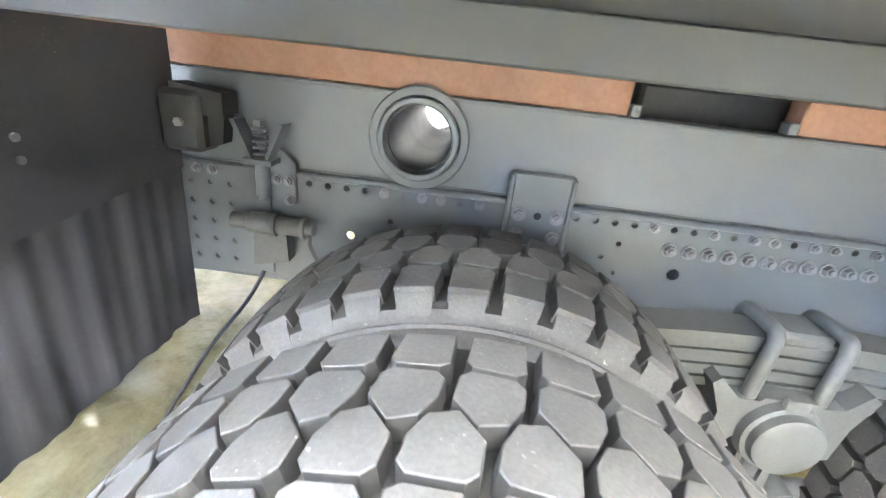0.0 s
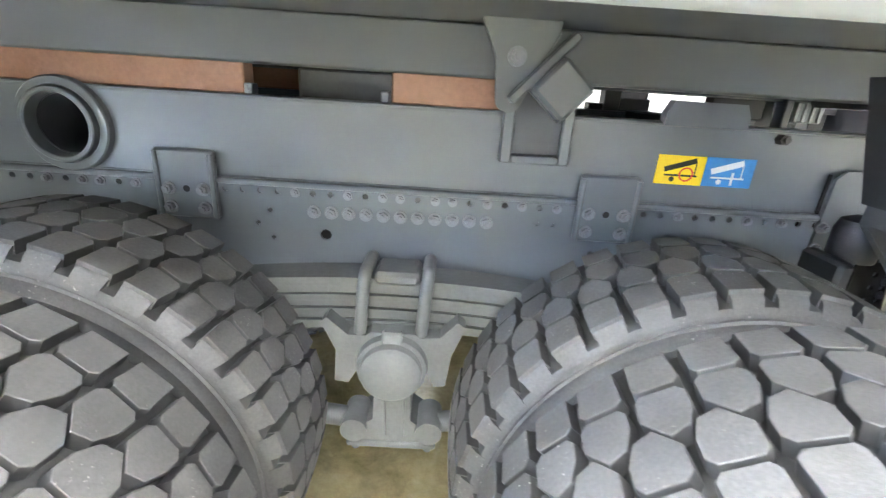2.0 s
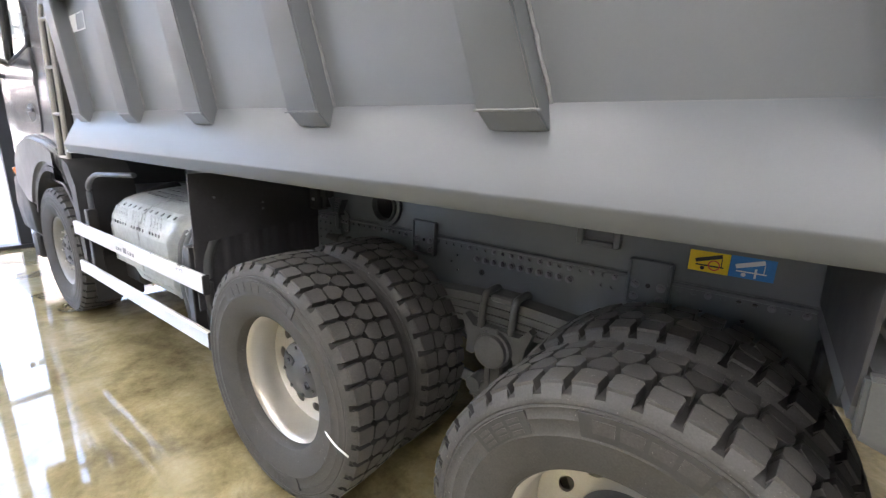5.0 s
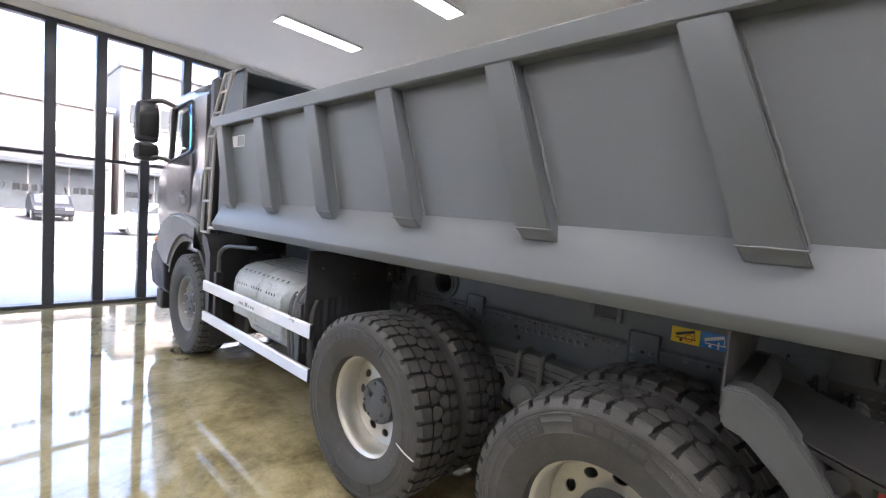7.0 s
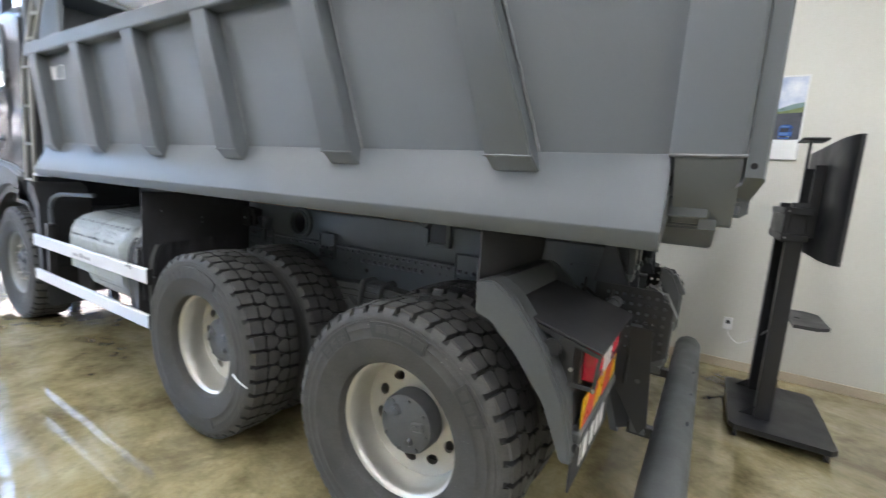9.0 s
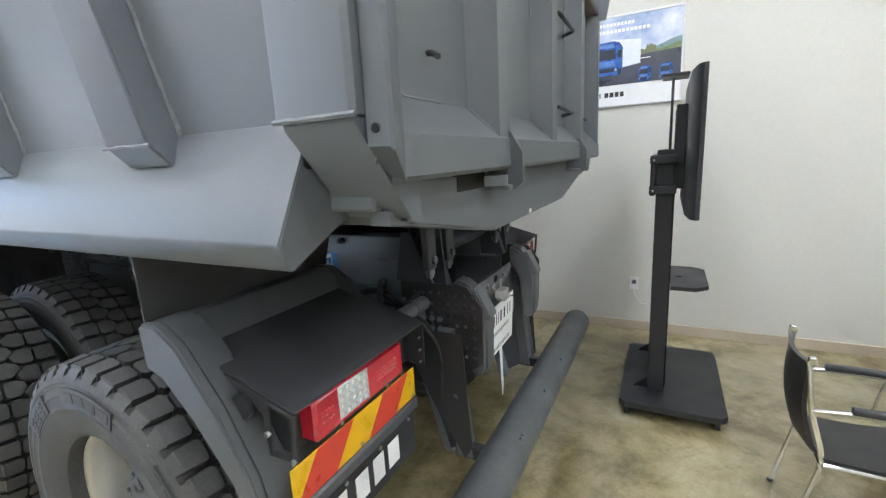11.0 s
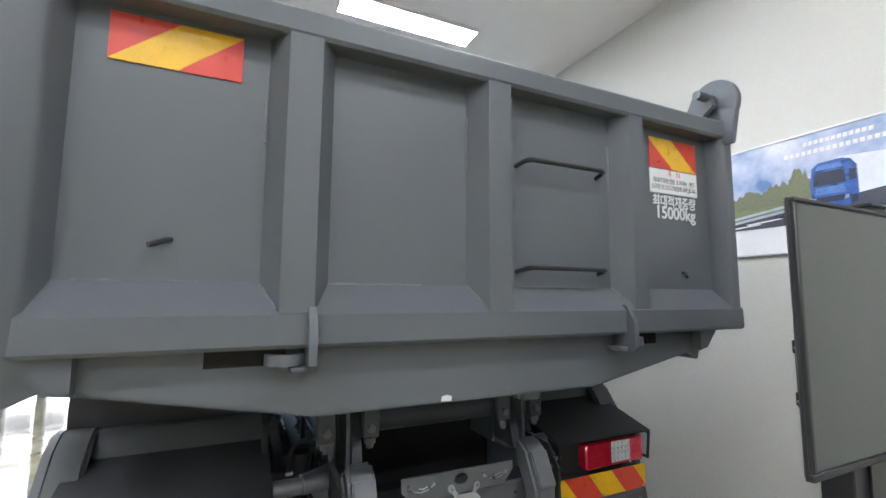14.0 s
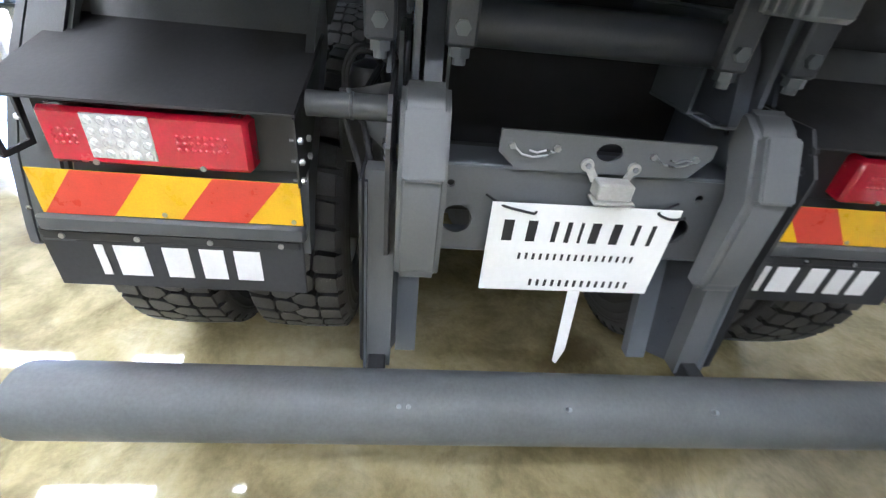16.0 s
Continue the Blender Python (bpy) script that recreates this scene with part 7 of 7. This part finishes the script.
def chair(m):
    e = empty("armchair", "black leatherette chair with chrome legs and padded arms", "chair", "chairs round the table", m=m)
    n, seat = 8, bmesh.new()
    prof = [(-0.235, 0.455), (-0.20, 0.430), (0.0, 0.425), (0.16, 0.445), (0.225, 0.440), (0.245, 0.425), (0.225, 0.405), (0.0, 0.395), (-0.21, 0.40)]
    prism(seat, prof, "y", -0.225, 0.225)
    bmesh.ops.recalc_face_normals(seat, faces=seat.faces)
    bmesh.ops.bevel(seat, geom=list(seat.edges), offset=0.008, segments=2, affect="EDGES")
    part("seat", seat, LEATHER, e)
    back = bmesh.new()
    rows = []
    for k in range(9):
        t = k / 8
        z = 0.43 + 0.42 * t
        x = -0.215 - 0.05 * t - 0.03 * math.sin(3.1 * t) + (0.02 if k == 0 else 0)
        half = 0.215 - 0.035 * math.sin(3.1416 * t) * 0.6
        ring = []
        for j in range(9):
            u = j / 4 - 1
            ring.append((x - 0.035 * (1 - u * u), half * u, z))
        rows.append(ring)
    fr = [[back.verts.new(p) for p in ring] for ring in rows]
    bc = [[back.verts.new((p[0] - 0.018, p[1], p[2])) for p in ring] for ring in rows]
    for g, flip in ((fr, 1), (bc, -1)):
        for a, b in zip(g, g[1:]):
            for j in range(8):
                q = (a[j], a[j + 1], b[j + 1], b[j])
                back.faces.new(q if flip > 0 else q[::-1])
    loop = [(0, j) for j in range(9)] + [(k, 8) for k in range(1, 9)] + [(8, j) for j in range(7, -1, -1)] + [(k, 0) for k in range(7, 0, -1)]
    for (a, b), (c, d) in zip(loop, loop[1:] + loop[:1]):
        back.faces.new((fr[a][b], fr[c][d], bc[c][d], bc[a][b]))
    part("backrest", back, LEATHER, e)
    for s in (-1, 1):
        y = s * 0.245
        part("rear_leg", sweep(bmesh.new(), bend([(-0.285, s * 0.225, 0.86), (-0.265, y, 0.66), (-0.20, y, 0.44), (-0.30, y, 0.0)], 0.08, 5), 0.012, 10), CHROME, e)
        part("front_leg", sweep(bmesh.new(), bend([(0.21, y, 0.655), (0.235, y, 0.60), (0.24, y, 0.43), (0.275, y, 0.0)], 0.05, 5), 0.012, 10), CHROME, e)
        part("arm_tube", sweep(bmesh.new(), bend([(-0.262, y, 0.655), (-0.1, y, 0.672), (0.16, y, 0.668), (0.215, y, 0.64)], 0.05, 5), 0.011, 10), CHROME, e)
        part("arm_pad", sweep(bmesh.new(), bend([(-0.13, y, 0.684), (0.05, y, 0.688), (0.19, y, 0.678), (0.245, y, 0.64)], 0.06, 5), 0.019, 10), BLACK, e)
        part("seat_rail", cyl(bmesh.new(), (-0.20, y - s * 0.02, 0.405), (0.24, y - s * 0.02, 0.405), 0.010, 8), CHROME, e)
        part("back_cap", box((-0.295, s * 0.225 - 0.014, 0.85), (-0.262, s * 0.225 + 0.014, 0.885), 0.004), CHROME, e)
        for x in (-0.30, 0.275):
            part("foot", cyl(bmesh.new(), (x, y, 0.0), (x, y, 0.018), 0.015, 10), BLACK, e)
    return e


SIZE = Matrix.Diagonal((0.86, 0.76, 0.905, 1))
ch1 = chair(pose(2.226, 0.332, 0, 0, 0, -2) @ SIZE)
copy_thing(ch1, pose(2.80, 1.20, 0, 0, 0, 0) @ SIZE)
copy_thing(ch1, pose(4.15, 1.15, 0, 0, 0, 180) @ SIZE)
case = empty("carry_case", "dark grey carrying case with pale metal edges on the table", "case", m=pose(3.06, 1.36, 0.742, 0, 0, -4))
part("body", box((-0.205, -0.07, 0), (0.205, 0.07, 0.135), 0.006), MATT, case)
part("lid", box((-0.207, -0.072, 0.137), (0.207, 0.072, 0.160), 0.006), ALU, case, "pale metal lid rim")
part("handle", sweep(bmesh.new(), bend([(-0.12, 0, 0.158), (-0.11, 0, 0.178), (0.11, 0, 0.178), (0.12, 0, 0.158)], 0.015, 4), 0.007, 8), BLACK, case)
tab2 = empty("meeting_table", "pale laminate table with light metal legs", "table", m=pose(3.25, 0.92, 0))
top = prism(bmesh.new(), [(-0.60, -0.50), (0.60, -0.50), (0.62, -0.48), (0.62, 0.56), (0.60, 0.58), (-0.56, 0.58), (-0.60, 0.54)], "z", 0.715, 0.742)
part("tabletop", top, TABLETOP, tab2)
for x in (-0.5, 0.5):
    for y in (-0.42, 0.48):
        part("leg", cyl(bmesh.new(), (x, y, 0), (x, y, 0.715), 0.024, 16), ALU, tab2)
part("apron", box((-0.5, -0.42, 0.66), (0.5, -0.39, 0.715), 0.003), ALU, tab2)
part("apron", box((-0.5, 0.45, 0.66), (0.5, 0.48, 0.715), 0.003), ALU, tab2)

# ---------------------------------------------------------------- poster on the wall
PX0, PX1, PZ0, PZ1, PY = 0.12, 1.54, 1.947, 2.652, Y1
poster = empty("wall_poster", "framed poster of blue trucks on a road", "poster", m=pose(0, 0, 0))
part("backing", box((PX0 + 0.01, PY - 0.016, PZ0 + 0.01), (PX1 - 0.01, PY, PZ1 - 0.01), 0.001), PAPER, poster)
bm = bmesh.new()
for a, b in (((PX0, PZ0), (PX1, PZ0 + 0.014)), ((PX0, PZ1 - 0.014), (PX1, PZ1)), ((PX0, PZ0 + 0.014), (PX0 + 0.014, PZ1 - 0.014)), ((PX1 - 0.014, PZ0 + 0.014), (PX1, PZ1 - 0.014))):
    cbox(bm, (a[0], PY - 0.024, a[1]), (b[0], PY, b[1]), 0.003)
part("frame", bm, ALU, poster)


def sky_print():
    mt = surface("printed_sky", (0.15, 0.25, 0.50), 0.35, 0, 0.1, 2.6, 160, 0, second=(0.80, 0.82, 0.86), second_amount=1.0, speckle=0.05)
    return mt


SKYP = sky_print()
GRASSP = surface("printed_grass", (0.14, 0.19, 0.07), 0.35, 0, 0.3, 22, 90, 0, second=(0.22, 0.25, 0.12), second_amount=0.8)
FARP = surface("printed_far_hills", (0.20, 0.30, 0.30), 0.35, 0, 0.2, 9, 90, 0)
ROADP = surface("printed_road", (0.060, 0.066, 0.085), 0.35, 0, 0.2, 8, 90, 0)
TREEP = surface("printed_trees", (0.15, 0.18, 0.10), 0.35, 0, 0.3, 40, 120, 0, second=(0.17, 0.15, 0.07), second_amount=0.7)
TRUCKP = surface("printed_blue", (0.03, 0.10, 0.36), 0.3, 0, 0.4, 20, 120, 0)
GREYP = surface("printed_grey", (0.40, 0.45, 0.52), 0.35, 0, 0.15, 9, 120, 0)
ly = PY - 0.0165


PALEP = surface("printed_pale_trailer", (0.72, 0.75, 0.80), 0.35, 0, 0.08, 9, 120, 0)


def layer(name, pts, mt, k, label=""):
    part(name, prism(bmesh.new(), pts, "y", ly - 0.0006 * k, ly - 0.0006 * (k - 1)), mt, poster, label)


a0, a1 = PX0 + 0.014, PX1 - 0.014
layer("printed_sky", [(a0, 2.12), (a1, 2.12), (a1, PZ1 - 0.014), (a0, PZ1 - 0.014)], SKYP, 1)
layer("printed_far_hills", [(0.9, 2.28), (a1, 2.28), (a1, 2.43), (1.45, 2.415), (1.36, 2.38), (1.25, 2.36), (1.12, 2.35), (0.9, 2.35)], FARP, 2)
layer("printed_verge", [(a0, 2.12), (a1, 2.12), (a1, 2.39), (1.40, 2.36), (1.25, 2.34), (1.0, 2.33), (0.6, 2.29), (0.3, 2.29), (a0, 2.28)], GRASSP, 3)
for n, (x, w, h) in enumerate(((0.60, 0.26, 0.13), (0.76, 0.15, 0.19), (0.42, 0.26, 0.10), (0.20, 0.30, 0.11), (1.26, 0.10, 0.09), (1.13, 0.18, 0.05))):
    top = [(x + w * k / 14, 2.26 + (0.06 if x > 1.0 else 0) + h * (math.sin(math.pi * k / 14) ** 0.5) * random.uniform(0.75, 1.1)) for k in range(15)]
    layer("printed_tree", [(x, 2.25)] + top + [(x + w, 2.25)], TREEP, 4 + 0.4 * n)
layer("printed_road", [(a0, 2.12), (a1, 2.12), (a1, 2.345), (1.30, 2.335), (1.05, 2.30), (0.70, 2.19), (a0, 2.15)], ROADP, 7)
for z in (2.180, 2.208):
    layer("printed_rail", [(a0, z - 0.060), (0.89, z + 0.038), (0.89, z + 0.052), (a0, z - 0.042)], GREYP, 8)
for x0, x1, z0, z1 in ((0.35, 0.60, 2.135, 2.150), (0.52, 0.72, 2.155, 2.17), (0.95, 1.30, 2.30, 2.306)):
    layer("printed_line", [(x0, z0), (x0 + 0.02, z0 - 0.008), (x1 + 0.02, z1 - 0.006), (x1, z1)], WHITE, 8)


SCREENP = surface("printed_dark_glass", (0.018, 0.024, 0.045), 0.35, 0, 0.2, 30, 120, 0)
PALEBLUEP = surface("printed_pale_blue", (0.10, 0.22, 0.55), 0.35, 0, 0.2, 30, 120, 0)


def printed_truck(x, z, k, trailer=True, wide=1.0):
    """A lorry seen from the front: cab, windscreen, grille, lamps and wheels."""
    def at(pts, name, mt, level):
        layer(name, [(x + u * k * wide, z + v * k) for u, v in pts], mt, level)
    if trailer:
        at([(0.19, 0.04), (0.44, 0.10), (0.44, 0.46), (0.17, 0.50)], "printed_trailer", PALEP, 9)
        at([(0.24, 0.02), (0.45, 0.07), (0.45, 0.12), (0.24, 0.08)], "printed_chassis", ROADP, 9.5)
    at([(0.0, 0.02), (0.02, -0.01), (0.22, -0.02), (0.27, 0.02), (0.27, 0.38), (0.24, 0.45), (0.19, 0.48), (0.05, 0.47), (0.01, 0.42), (-0.005, 0.25)], "printed_truck", TRUCKP, 10)
    at([(0.012, 0.22), (0.205, 0.22), (0.20, 0.335), (0.19, 0.365), (0.035, 0.365), (0.02, 0.335)], "printed_windscreen", SCREENP, 11)
    at([(0.225, 0.23), (0.262, 0.235), (0.262, 0.34), (0.225, 0.35)], "printed_side_window", SCREENP, 11)
    at([(0.03, 0.39), (0.19, 0.39), (0.18, 0.44), (0.05, 0.44)], "printed_roof", PALEBLUEP, 11)
    at([(0.02, 0.12), (0.20, 0.12), (0.19, 0.20), (0.03, 0.20)], "printed_panel", PALEBLUEP, 11)
    at([(0.035, 0.035), (0.185, 0.035), (0.195, 0.095), (0.025, 0.095)], "printed_grille", SCREENP, 11)
    at([(0.005, 0.05), (0.03, 0.045), (0.025, 0.085), (0.003, 0.09)], "printed_lamp", GREYP, 11.5)
    at([(0.19, 0.045), (0.215, 0.05), (0.217, 0.09), (0.195, 0.085)], "printed_lamp", GREYP, 11.5)
    at([(0.225, -0.015), (0.262, 0.01), (0.262, 0.08), (0.225, 0.075)], "printed_wheel", SCREENP, 11)


printed_truck(0.892, 2.205, 0.53, wide=1.48)
printed_truck(1.228, 2.130, 0.235, False, 1.45)
printed_truck(1.380, 2.128, 0.245, False, 1.40)
for j in range(12):
    layer("title_bar", [(0.865 + 0.027 * j, 2.572), (0.886 + 0.027 * j, 2.572), (0.888 + 0.027 * j, 2.596), (0.867 + 0.027 * j, 2.596)], WHITE, 8)
for j in range(18):
    layer("title_bar", [(0.765 + 0.030 * j, 2.520), (0.787 + 0.030 * j, 2.520), (0.787 + 0.030 * j, 2.545), (0.765 + 0.030 * j, 2.545)], WHITE, 8)
for j in range(5):
    layer("brand_shape", [(0.93 + 0.040 * j, 2.025), (0.93 + 0.040 * j + (0.009 if j == 0 else 0.030), 2.025), (0.93 + 0.040 * j + (0.009 if j == 0 else 0.030), 2.063), (0.93 + 0.040 * j, 2.063)], INK, 3)
